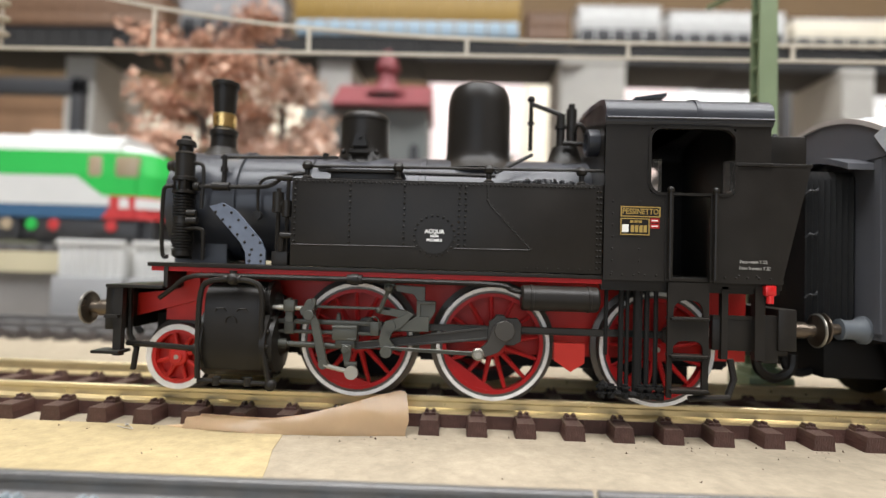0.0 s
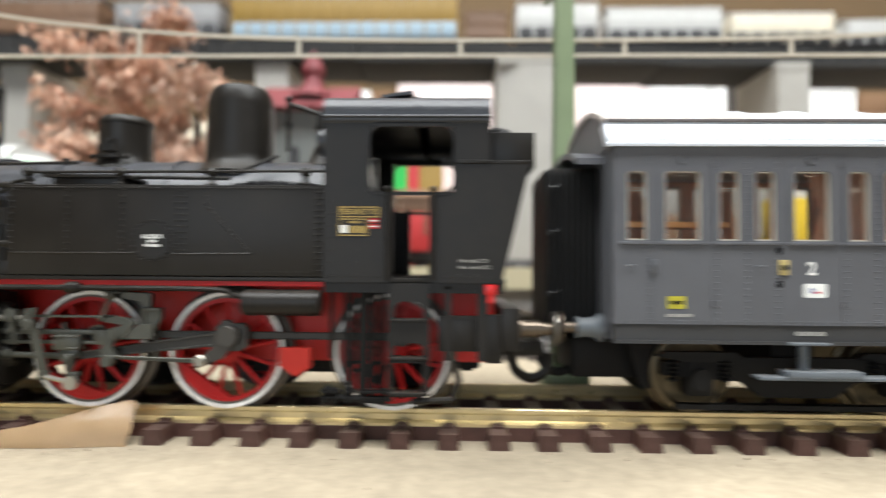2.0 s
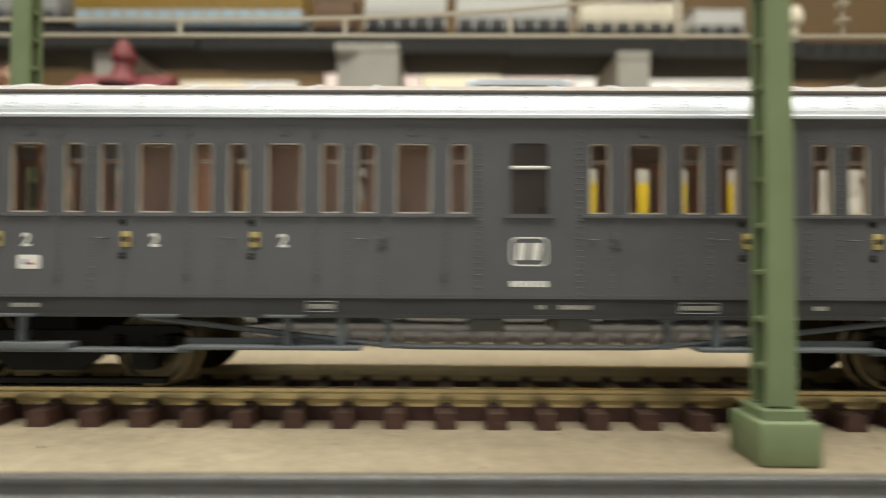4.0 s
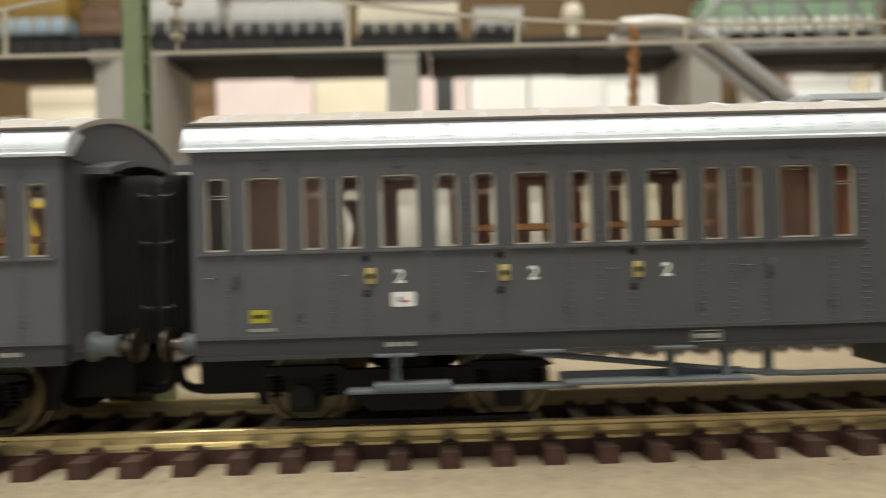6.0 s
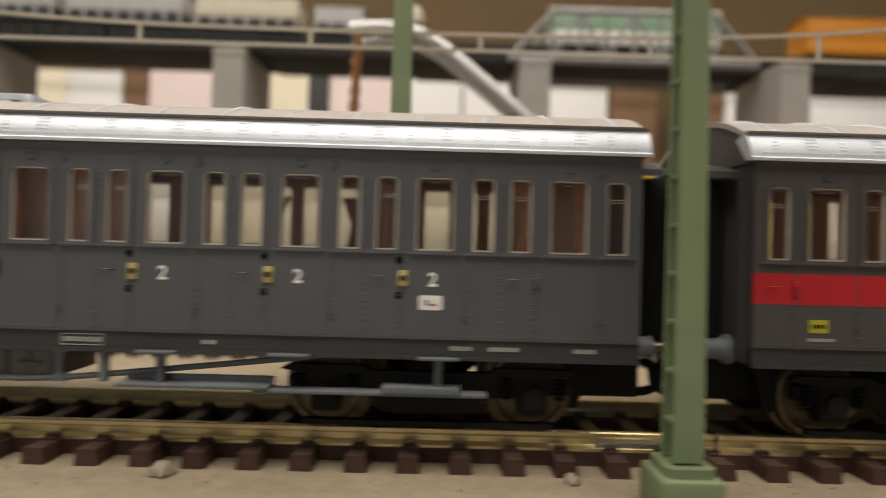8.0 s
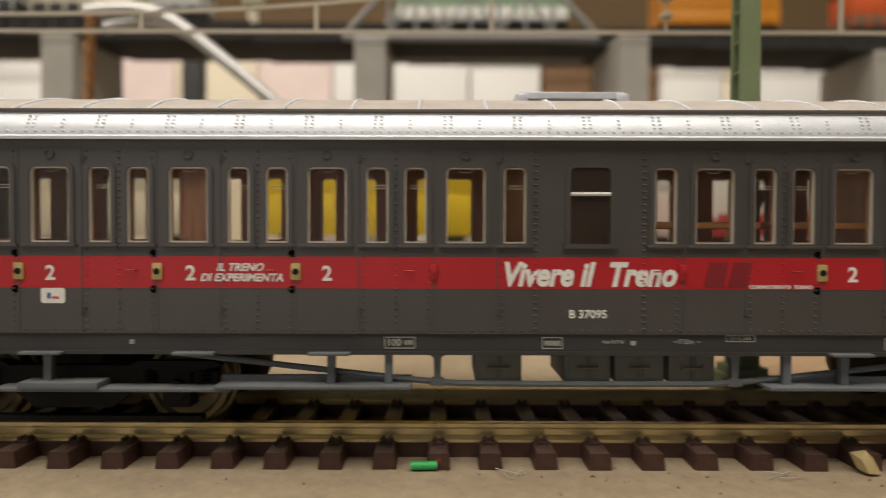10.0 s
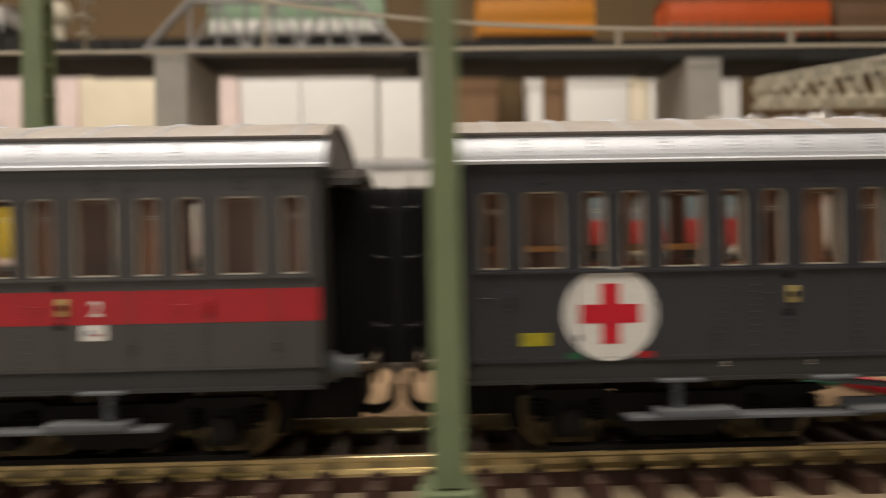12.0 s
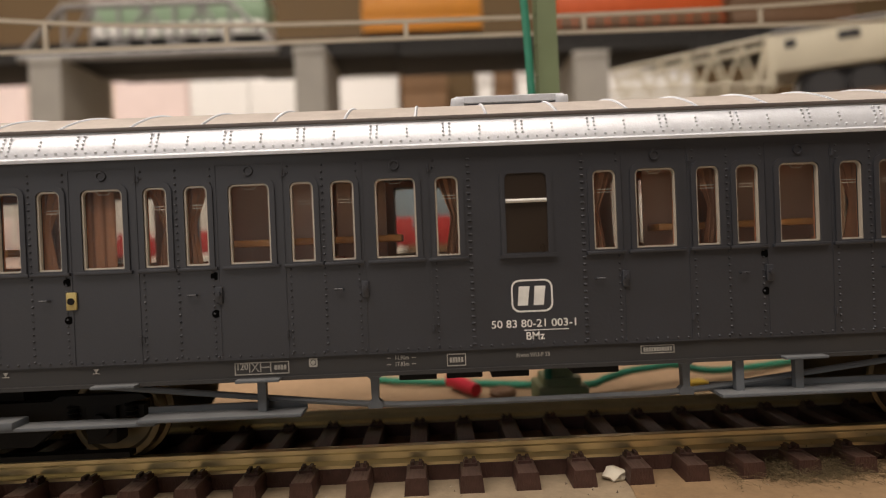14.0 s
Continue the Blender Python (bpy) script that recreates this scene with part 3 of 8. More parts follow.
def each(name, m, fns, parent=None):
    """One part for each small shape."""
    for fn in fns:
        b = bmesh.new()
        fn(b)
        part(name, b, m, parent or loco)


def both(fn):
    def run(b):
        for s in (-1, 1):
            fn(b, s)
    return run


def sbox(b, s, x0, x1, y0, y1, z0, z1, bev=0.0):
    """A box on one side of the engine, y outwards."""
    box(b, x0, x1, min(s * y0, s * y1), max(s * y0, s * y1), z0, z1, bev)


def wheel(x, z, r, spokes, side, weight=None, white=0.935, stout=1.0, hub=0.24, m=RED):
    """A spoked wheel: dark tread, white tyre face, red centre."""
    y = side * 8.0
    b = bmesh.new()
    prof = [(r * 0.88, 0), (r + 0.9, 0.05), (r + 0.95, 0.7), (r + 0.15, 1.0), (r, 2.5), (r - 0.1, 2.6), (r * 0.9, 2.6), (r * 0.88, 2.4)]
    lathe(b, prof + prof[:1], (x, 0, z), "y", 48, False)
    for v in b.verts:
        v.co.y = y + side * v.co.y
    w = part("wheel", b, STEEL, loco, "dark steel wheel with red spokes and white tyre")
    b = bmesh.new()
    n = 48
    o = [(x + (r - 0.02) * math.cos(2 * math.pi * k / n), z + (r - 0.02) * math.sin(2 * math.pi * k / n)) for k in range(n)]
    i = [(x + r * white * math.cos(2 * math.pi * k / n), z + r * white * math.sin(2 * math.pi * k / n)) for k in range(n)]
    ring(b, o, i, min(y + side * 2.55, y + side * 2.68), max(y + side * 2.55, y + side * 2.68))
    part("tyre", b, TYRE, w, "white-painted tyre face")
    b = bmesh.new()
    i = [(x + r * (white - 0.11) * math.cos(2 * math.pi * k / n), z + r * (white - 0.11) * math.sin(2 * math.pi * k / n)) for k in range(n)]
    o = [(x + r * (white + 0.001) * math.cos(2 * math.pi * k / n), z + r * (white + 0.001) * math.sin(2 * math.pi * k / n)) for k in range(n)]
    ring(b, o, i, min(y + side * 1.2, y + side * 2.5), max(y + side * 1.2, y + side * 2.5))
    part("rim", b, m, w)
    for k in range(spokes):
        a = 2 * math.pi * (k + 0.35) / spokes
        d = Vector((math.cos(a), 0, math.sin(a)))
        b = bmesh.new()
        c = Vector((x, y + side * 1.9, z))
        cyl(b, c + d * r * 0.15, c + d * r * 0.82, (r * 0.042 + 0.1) * stout, (r * 0.026 + 0.08) * stout, 8)
        part("spoke", b, m, w)
    b = bmesh.new()
    lathe(b, [(r * hub, 0.8), (r * hub, 2.5), (r * (hub - 0.04), 2.75), (0.85, 2.85), (0.8, 3.1), (0.3, 3.1)], (x, 0, z), "y", 20)
    for v in b.verts:
        v.co.y = y + side * v.co.y
    h = part("hub", b, m, w)
    b = bmesh.new()
    cyl(b, (x, y + side * 2.9, z), (x, y + side * 3.2, z), 0.36, seg=12)
    part("axle_end", b, BRIGHT, w)
    if weight is not None:
        b = bmesh.new()
        pts = [(x + r * 0.86 * math.cos(radians(weight + q)), z + r * 0.86 * math.sin(radians(weight + q))) for q in range(-42, 43, 7)]
        prism(b, pts, min(y + side * 1.3, y + side * 2.45), max(y + side * 1.3, y + side * 2.45))
        part("balance_weight", b, RED, w)


DRV = (37.5, 58.2, 82.8)
for side in (-1, 1):
    wheel(9.8, 5.0, 5.0, 8, side, white=0.83, stout=1.35, hub=0.3, m=FRAMERED)
    lp("wheel_disc", FRAMERED, lambda b: cyl(b, (9.8, side * 8.8, 5.0), (9.8, side * 9.2, 5.0), 4.2, seg=32), "red disc behind the leading wheel's spokes")
    for k, x in enumerate(DRV):
        wheel(x, 8.6, 8.6, 13, side, (250, 235, 240)[k])

# frames, footplate, beams
lp("main_frame", FRAMERED, both(lambda b, s: [sbox(b, s, 12, 98, 5.6, 6.4, 6.5, 18), sbox(b, s, 7.0, 14, 8.4, 9.2, 10.5, 18.2)]), "red main frame plates")
each("frame_stay", DEEP, [lambda b, x=x: box(b, x - 1, x + 1, -5.6, 5.6, 5, 17) for x in (18, 28, 48, 70, 94)])
lp("ash_pan", DEEP, lambda b: box(b, 60, 80, -5.4, 5.4, 4.5, 14))
# dark blocks added to stand for the shade between the wheels
lp("gearbox_cover", DEEP, lambda b: [box(b, 20, 96, -5.0, 5.0, 5.2, 12, 0.4), box(b, 30, 45, -4.6, 4.6, 2.2, 5.4, 0.4), box(b, 75, 90, -4.6, 4.6, 2.2, 5.4, 0.4)])
lp("valance", RED, both(lambda b, s: [sbox(b, s, 7.3, 73.4, 13.9, 14.6, 18.25, 18.9)]), "red footplate edge")
each("rear_valance", BLACK, [lambda b, s=s: sbox(b, s, 73.4, 98.8, 13.4, 14.2, 17.4, 18.9) for s in (-1, 1)])
lp("footplate", BLACK, lambda b: [box(b, 6.8, 99, -14.9, 14.9, 18.9, 19.5, 0.1)])
lp("front_plate", FRAMERED, both(lambda b, s: [prism(b, [(2.5, 11.0), (12.5, 13.8), (12.5, 18.6), (10.8, 18.6), (9.5, 15.4), (2.5, 14.5)], s * 9.3, s * 10.0)]))
lp("buffer_beam", BLACK, lambda b: [box(b, 0.6, 2.8, -14.6, 14.6, 9.3, 15.6, 0.2), box(b, 1.0, 9.5, -15.4, 15.4, 15.6, 16.1, 0.1), box(b, 9.3, 9.9, -14.8, 14.8, 15.8, 18.9)])
each("front_step", BLACK, [lambda b, s=s: [sbox(b, s, 2.2, 3.4, 14.0, 15.0, 5.6, 16), sbox(b, s, -0.3, 3.8, 13.0, 16.2, 6.0, 6.45, 0.1), sbox(b, s, 1.2, 3.2, 14.2, 15.8, 11.2, 11.6),
                                            tube(b, [(3.0, s * 12.5, 15.5), (3.2, s * 12.5, 8.5), (4.4, s * 12.5, 6.5), (4.0, s * 12.5, 3.2)], 0.45)] for s in (-1, 1)])
for s in (-1, 1):
    for e, d, m in ((0.6, -1, STEEL), (101.2, 1, STEEL)):
        b = bmesh.new()
        lathe(b, [(1.75, 0), (1.75, 0.5), (1.3, 0.6), (1.25, 3.6), (0.95, 3.7), (0.95, 4.9), (1.3, 5.1), (2.35, 5.25), (2.5, 5.4), (2.5, 5.65), (1.7, 5.95), (0.2, 6.05)], (0, 0, 0), "x", 32)
        for v in b.verts:
            v.co = Vector((e + d * v.co.x, s * 10 + v.co.y, 12.1 + v.co.z))
        bf = part("buffer", b, BUFFERM, loco, "brown-grey steel buffer with round head")
        b = bmesh.new()
        lathe(b, [(2.4, 5.25), (2.58, 5.38), (2.58, 5.55), (2.44, 5.66), (2.4, 5.25)], (0, 0, 0), "x", 28, False)
        for v in b.verts:
            v.co = Vector((e + d * v.co.x, s * 10 + v.co.y, 12.1 + v.co.z))
        part("buffer_rim", b, BRIGHT, bf)
lp("leading_truck", DEEP, lambda b: [box(b, 4.5, 16, -7.4, 7.4, 3.0, 11.5, 0.3)])
lp("front_coupling", DEEP, lambda b: [tube(b, smooth_pts([(0.6, 0, 11), (-2.5, 0, 10.5), (-3.2, 0, 8.5), (-2.2, 0, 7)]), 0.6)])

# boiler, smokebox, chimney, domes
BC = 29.3
lp("smokebox", BOILER, lambda b: [lathe(b, [(1.0, 4.3), (4.5, 4.5), (7.4, 5.0), (8.4, 5.6), (9.3, 5.8), (9.3, 16.4), (9.6, 16.5), (9.6, 17.1), (9.3, 17.2)], (0, 0, BC), "x", 48), box(b, 6.5, 15, -6.5, 6.5, 18, 26)])
lp("boiler", BOILER, lambda b: [lathe(b, [(9.1, 17.0), (9.1, 27.5), (9.35, 27.6), (9.35, 28.6), (9.1, 28.7), (9.1, 46), (9.35, 46.1), (9.35, 47), (9.1, 47.1), (9.1, 74)], (0, 0, BC), "x", 48)])
lp("smokebox_dart", BRIGHT, lambda b: [cyl(b, (4.6, 0, BC), (3.2, 0, BC), 0.5), cyl(b, (3.6, -1.8, BC + 1), (3.6, 1.8, BC - 1), 0.25)])
ch = lp("chimney", BLACK, lambda b: lathe(b, [(4.2, 37.6), (3.0, 38.6), (2.2, 39.6), (2.1, 41.6), (2.35, 41.7), (2.4, 42.6), (2.1, 42.9), (1.75, 43.0), (1.75, 45.6), (1.8, 45.8), (2.1, 50.3), (2.35, 50.4), (2.4, 51.1), (2.1, 51.3), (1.6, 51.3), (1.5, 48.0), (0.2, 48.0)], (10.9, 0, 0), "z", 32))
lp("chimney_band", BRASS, lambda b: lathe(b, [(1.8, 43.15), (1.95, 43.25), (1.95, 45.5), (1.8, 45.6)], (10.9, 0, 0), "z", 32), "polished brass chimney band", ch)
lp("sand_dome", BLACK, lambda b: lathe(b, [(5.2, 36.8), (4.5, 38.2), (4.2, 39.2), (4.12, 40.2), (4.1, 44.5), (4.2, 44.55), (4.22, 44.9), (4.1, 45.3), (3.7, 45.8), (3.1, 46.05), (1.5, 46.2), (0.3, 46.25)], (35.8, 0, 0), "z", 40))
lp("sand_dome_hatch", BLACK, lambda b: [prism(b, [(34.6, 39.6), (37.0, 39.6), (36.5, 41.7), (35.1, 41.7)], -4.9, -3.9), cyl(b, (35.8, -4.8, 41.1), (35.8, -5.3, 41.1), 0.38), box(b, 34.0, 37.6, -5.4, -4.4, 38.3, 38.9, 0.1), tube(b, [(34.2, -5.0, 38.8), (34.2, -5.0, 40.6)], 0.18, 6), tube(b, [(37.4, -5.0, 38.8), (37.4, -5.0, 40.6)], 0.18, 6), ball(b, (33.0, -4.6, 38.6), 0.45), ball(b, (38.6, -4.6, 38.6), 0.45)])
lp("steam_dome", BLACK, lambda b: lathe(b, [(7.6, 36.2), (6.7, 36.9), (6.0, 37.6), (5.6, 38.4), (5.42, 39.6), (5.32, 47.7), (5.05, 49.5), (4.5, 50.6), (3.4, 51.1), (1.6, 51.35), (0.3, 51.4)], (55.5, 0, 0), "z", 48))
lp("safety_valve", BLACK, lambda b: [lathe(b, [(4.0, 37.6), (3.0, 38.6), (2.5, 40.0), (2.2, 41.0)], (70.3, 0, 0), "z", 24), cyl(b, (69.4, -1, 41), (69.4, -1, 46.5), 0.75), cyl(b, (71.2, -1, 41), (71.2, -1, 47.4), 0.9), cyl(b, (71.2, -1, 47.4), (71.2, -1, 48.3), 0.55),
                                     cyl(b, (69.4, -1, 44), (69.4, -1, 44.6), 1.0), tube(b, [(64.2, -2, 48.0), (69.4, -1.2, 46.4)], 0.42), tube(b, [(64.2, -2, 40), (64.2, -2, 48.4)], 0.36), ball(b, (64.2, -2, 48.7), 0.65), cyl(b, (64.2, -2, 44.4), (64.2, -2, 44.9), 0.6),
                                     tube(b, smooth_pts([(71.2, -1.4, 43.0), (72.2, -2.2, 44.6), (73.2, -2.4, 43.2), (73.2, -2.4, 40)]), 0.4), tube(b, [(69.5, -3, 41.2), (74.0, -3, 41.0)], 0.4)])
each("boiler_pipe", BLACK, [lambda b: tube(b, [(14, -7.8, 36.6), (33, -7.8, 37.0)], 0.26), lambda b: tube(b, [(58, -9.8, 34.8), (64, -6.5, 38.4)], 0.3), lambda b: tube(b, [(36, -10.2, 34.4), (58, -10.2, 34.2)], 0.3), lambda b: cyl(b, (15, -8.6, 32.0), (15, -8.6, 36.8), 0.4), lambda b: cyl(b, (15, -8.6, 34.2), (15, -8.6, 34.9), 0.62), lambda b: cyl(b, (31, -7.8, 36.6), (31, -7.8, 37.6), 0.5)])
lp("delivery_pipe", BLACK, lambda b: [tube(b, smooth_pts([(11, -10.4, 31.4), (14, -10.6, 31.5), (20.5, -10.8, 31.5), (23.5, -11.2, 31.8), (26, -11.8, 33.2), (29.5, -12.4, 33.6)]), 0.33), cyl(b, (14.2, -10.6, 31.5), (16.8, -10.6, 31.5), 0.66), cyl(b, (11.2, -10.4, 31.4), (12.0, -10.4, 31.4), 0.7),
                                      tube(b, smooth_pts([(9.8, -10.2, 35), (12, -10.4, 35.0), (12.6, -10.5, 33.5), (12.4, -10.5, 28)]), 0.3), tube(b, smooth_pts([(21.2, -10, 27.5), (21.2, -10.2, 31.5), (22.4, -10.3, 33), (25, -10.3, 33.2)]), 0.25), cyl(b, (21.2, -9.8, 27.2), (21.2, -10.6, 27.2), 0.7)])

# compressor
lp("air_pump", BLACK, lambda b: [lathe(b, [(0.9, 20.2), (1.5, 20.6), (1.5, 21.4)] + [(r, 21.4 + 0.46 * k + d) for k in range(19) if k not in (9, 10) for r, d in ((0.95, 0.0), (1.62, 0.1), (1.62, 0.24), (0.95, 0.36))] + [(1.2, 30.2), (1.85, 30.3), (1.85, 30.7), (1.2, 30.8)], (9.5, -10.2, 0), "z", 20), cyl(b, (9.5, -10.2, 25.5), (9.5, -10.2, 26.6), 1.5, seg=16)])
lp("air_pump_top", BLACK, lambda b: [lathe(b, [(1.0, 30.6), (1.0, 32.2), (1.8, 32.3), (1.8, 32.8), (1.5, 32.9), (1.5, 36.4), (1.6, 36.5), (1.1, 36.9), (1.1, 37.6), (1.5, 37.8), (1.4, 38.5), (0.8, 38.8), (0.7, 39.3), (0.1, 39.5)], (9.5, -10.2, 0), "z", 20)] + [cyl(b, (9.5 + 1.4 * math.cos(a), -10.2 + 1.6 * math.sin(a), 30.6), (9.5 + 1.4 * math.cos(a), -10.2 + 1.6 * math.sin(a), 32.3), 0.2, seg=6) for a in (0.5, 2.1, 3.6, 5.2)])
each("pump_pipe", BLACK, [lambda b: tube(b, smooth_pts([(7.8, -11, 20.4), (6.9, -11.2, 21.2), (6.7, -11.2, 30), (7.4, -11, 31.3), (8, -10.6, 31.3)]), 0.32), lambda b: tube(b, smooth_pts([(10.2, -11, 24.8), (12.6, -11.4, 24.8), (13.3, -11.4, 24), (13.4, -11.4, 20)]), 0.3), lambda b: cyl(b, (10.6, -11.2, 26.0), (12.2, -11.2, 26.0), 0.6), lambda b: cyl(b, (10.6, -11.2, 27.2), (12.0, -11.2, 27.2), 0.5), lambda b: box(b, 8.2, 10.2, -9.2, -8.2, 20, 30), lambda b: ball(b, (6.6, -7.4, 35.0), 1.1), lambda b: cyl(b, (5.4, -7.4, 35.0), (6.6, -7.4, 35.0), 0.8)])
st = lp("smokebox_step", STRAP, lambda b: [prism(b, [(15.6, 28.0), (17.6, 28.6), (19.6, 27.5), (23.4, 23.3), (24.2, 21.6), (24.2, 19.6), (21.4, 19.6), (21.2, 21.4), (20.4, 22.8)], -14.6, -14.1)], "blue-grey riveted diagonal steel strap")
b = bmesh.new()
for k in range(6):
    u = k / 5
    for d in (-0.85, 0.85):
        rivet(b, 17.2 + 5.6 * u + d * 0.72, -14.6, 27.7 - 5.4 * u + d * 0.62, 0.24, 0.2)
for z in (20.1, 21.0):
    for x in (21.9, 23.6):
        rivet(b, x, -14.6, z, 0.24, 0.2)
part("strap_rivets", b, BLACK, st, angle=80)
lp("injector", BLACK, lambda b: [tube(b, [(25.6, -13.6, 20), (25.6, -13.6, 31)], 0.35), tube(b, [(27.0, -13.6, 21.5), (27.0, -13.6, 33)], 0.3), box(b, 25.0, 27.4, -14.2, -12.6, 19.5, 21.6, 0.1), cyl(b, (25.6, -13.8, 27.4), (25.6, -13.8, 30.4), 0.85), cyl(b, (27.0, -13.9, 26.8), (27.0, -13.9, 29.2), 0.75), cyl(b, (25.0, -13.9, 28.6), (27.6, -13.9, 28.6), 0.5),
                                 cyl(b, (26.2, -14.0, 24.0), (28, -14.0, 24.0), 0.5), cyl(b, (25.4, -13.6, 32.6), (27.6, -13.6, 32.6), 0.45), tube(b, [(26.3, -13.9, 21.6), (26.3, -13.9, 24)], 0.5)])

# side tanks
TZ0, TZ1 = 19.6, 32.5
for s in (-1, 1):
    b = bmesh.new()
    sbox(b, s, 28.0, 73.3, 6.0, 15.0, TZ0, TZ1, 0.12)
    tk = part("side_tank", b, BLACK, loco, "black riveted side water tank")
    if s > 0:
        continue
    b = bmesh.new()
    Y = -15.0
    for x in (28.5, 36.6, 44.6, 52.6, 53.5, 72.5, 73.0):
        z = TZ0 + (0.8 if x > 72 else 3.6)
        while z < TZ1 - 0.3:
            rivet(b, x, Y, z, 0.21, 0.26)
            z += 0.85
    x = 28.6
    while x < 73:
        rivet(b, x, Y, TZ1 - 0.45, 0.18, 0.22)
        x += 0.62
    x = 62.5
    while x < 73:
        rivet(b, x, Y, TZ0 + 0.6, 0.16, 0.14)
        x += 1.5
    for k in range(22):
        a = 2 * math.pi * k / 22
        rivet(b, 49.1 + 2.95 * math.cos(a), Y, 24.5 + 2.95 * math.sin(a), 0.2, 0.2)
    for k in range(12):
        u = k / 11
        rivet(b, 56.8 + 6.3 * u, Y, 29.7 - 6.8 * u, 0.18, 0.18)
    for k in range(4):
        rivet(b, 56.6, Y, 29.9 + 0.5 * k, 0.16, 0.14)
    part("tank_rivets", b, BLACK, tk, angle=80)
    b = bmesh.new()
    for x0, x1 in ((28.2, 46.2), (52.0, 63.0)):
        cyl(b, (x0, Y - 0.02, 22.7), (x1, Y - 0.02, 22.8), 0.13, seg=6)
    cyl(b, (56.8, Y, 29.4), (63.1, Y, 22.8), 0.1, seg=6)
    part("tank_seam", b, BLACK, tk)
    b = bmesh.new()
    lathe(b, [(2.6, 0), (2.6, -0.16), (0.2, -0.16)], (49.1, Y, 24.5), "y", 36)
    cv = part("tank_cover", b, BLACK, tk)
    for body, z in (("ACQUA", 25.1), ("NON", 24.45), ("POTABILE", 23.85)):
        lettering("inscription", body, 0.78 if z > 25 else 0.5, 49.1, Y - 0.2, z, WHITE, cv, bold=0.03)
lp("tank_filler", BLACK, lambda b: [box(b, 33.2, 43.0, -13.4, -7.5, 32.5, 33.7, 0.15), box(b, 32.6, 44, -13.9, -7.2, 33.7, 34.2, 0.15), box(b, 31.2, 33.0, -13.0, -11.6, 34.0, 34.8)])
hr = lp("hand_rail", BLACK, lambda b: [tube(b, [(29.6, -13.6, 34.5), (80, -14.4, 34.7)], 0.22)])
for x in (29.8, 43.4, 56.8, 70.4):
    b = bmesh.new()
    lathe(b, [(0.75, 32.4), (0.75, 32.8), (0.4, 33.1), (0.4, 33.9), (0.7, 34.1), (0.85, 34.6), (0.6, 35.1), (0.1, 35.3)], (x, -13.7, 0), "z", 12)
    part("stanchion", b, BLACK, hr)
rng = random.Random(5)
b = bmesh.new()
for k in range(260):
    x, y = rng.uniform(60, 72.6), rng.uniform(-13.6, -8)
    r = rng.uniform(0.22, 0.5)
    ball(b, (x, y, 32.5 + rng.uniform(0, 0.9) * (1 - abs(x - 66) / 9)), r, 5)
coal = part("coal", b, mat("coal", (0.03, 0.03, 0.032), 0.3), loco, "heap of glossy coal lumps")
coal["kind"] = "stuff"

# cab
CY = 15.3


def cab_panels(s):
    y0, y1 = 14.5, CY
    lo, hi = sorted((s * y0, s * y1))
    out = [lambda b, q=q: sbox(b, s, q[0], q[1], y0, y1, q[2], q[3]) for q in ((79.8, 91.8, 40.9, 41.9), (79.8, 82.5, 18.9, 31.6), (89.0, 91.8, 18.9, 31.6), (91.8, 96.8, 18.9, 41.9))]
    return out + [lambda b: prism(b, [(96.8, 18.9), (98.5, 18.9), (102.4, 35.7), (96.8, 35.7)], lo, hi)]


for s in (-1, 1):
    b = bmesh.new()
    sbox(b, s, 73.4, 79.8, 14.5, CY, 18.9, 41.9)
    cs = part("cab_side", b, BLACK, loco, "black cab side with rounded open window")
    each("cab_panel", BLACK, cab_panels(s), cs)
    b = bmesh.new()
    ring(b, rrect(79.5, 92.1, 31.2, 41.2, 1.9, 5), rrect(79.9, 91.7, 31.6, 40.8, 1.6, 5), min(s * (CY - 0.6), s * (CY + 0.2)), max(s * (CY - 0.6), s * (CY + 0.2)))
    part("window_rim", b, BLACK, cs)
    b = bmesh.new()
    for x in (82.6, 88.9):
        tube(b, [(x, s * (CY + 0.6), 19.2), (x, s * (CY + 0.6), 31.6)], 0.3)
        ball(b, (x, s * (CY + 0.5), 31.9), 0.55)
        sbox(b, s, x - 0.55, x + 0.55, 14.5, CY + 0.15, 19.0, 31.4)
    part("door_rail", b, BLACK, cs)
    b = bmesh.new()
    for x in (80.6, 90.8):
        sbox(b, s, x - 0.5, x + 0.5, CY - 0.5, CY + 0.9, 31.6, 36.2)
    gp = part("draught_pane", b, GLASS, cs, "clear draught pane")
    gp.visible_shadow = False
cab_arc = [(-15.6, 41.6), (-15.75, 42.3), (-15.7, 43.4), (-15.2, 44.4), (-14.2, 45.2), (-12.0, 45.8), (-6, 46.6), (0, 46.9)]
cab_arc = cab_arc + [(-y, z) for y, z in cab_arc[-2::-1]]
lp("cab_roof", BOILER, lambda b: [prism(b, cab_arc + [(y * 0.95, z - 0.7) for y, z in cab_arc[::-1]], 73.3, 97.0, "x"), prism(b, [(y * 1.003, z + 0.2) for y, z in cab_arc] + [(y, z - 0.1) for y, z in cab_arc[::-1]], 86.2, 86.8, "x"), cyl(b, (73.4, -15.75, 42.2), (97.0, -15.75, 42.2), 0.22, seg=8),
                                  box(b, 80.4, 85.0, -6, 0, 46.6, 47.8, 0.2), prism(b, [(80.2, 47.6), (85.2, 48.4), (85.2, 48.9), (80.2, 48.1)], -6.4, 0.4)], "dark grey curved cab roof")
each("cab_end", BLACK, [lambda b, x=x: prism(b, [(y * 0.98, z - 0.3) for y, z in cab_arc] + [(14.5, 19.5), (-14.5, 19.5)], x, x + 0.7, "x") for x in (73.4, 96.1)])
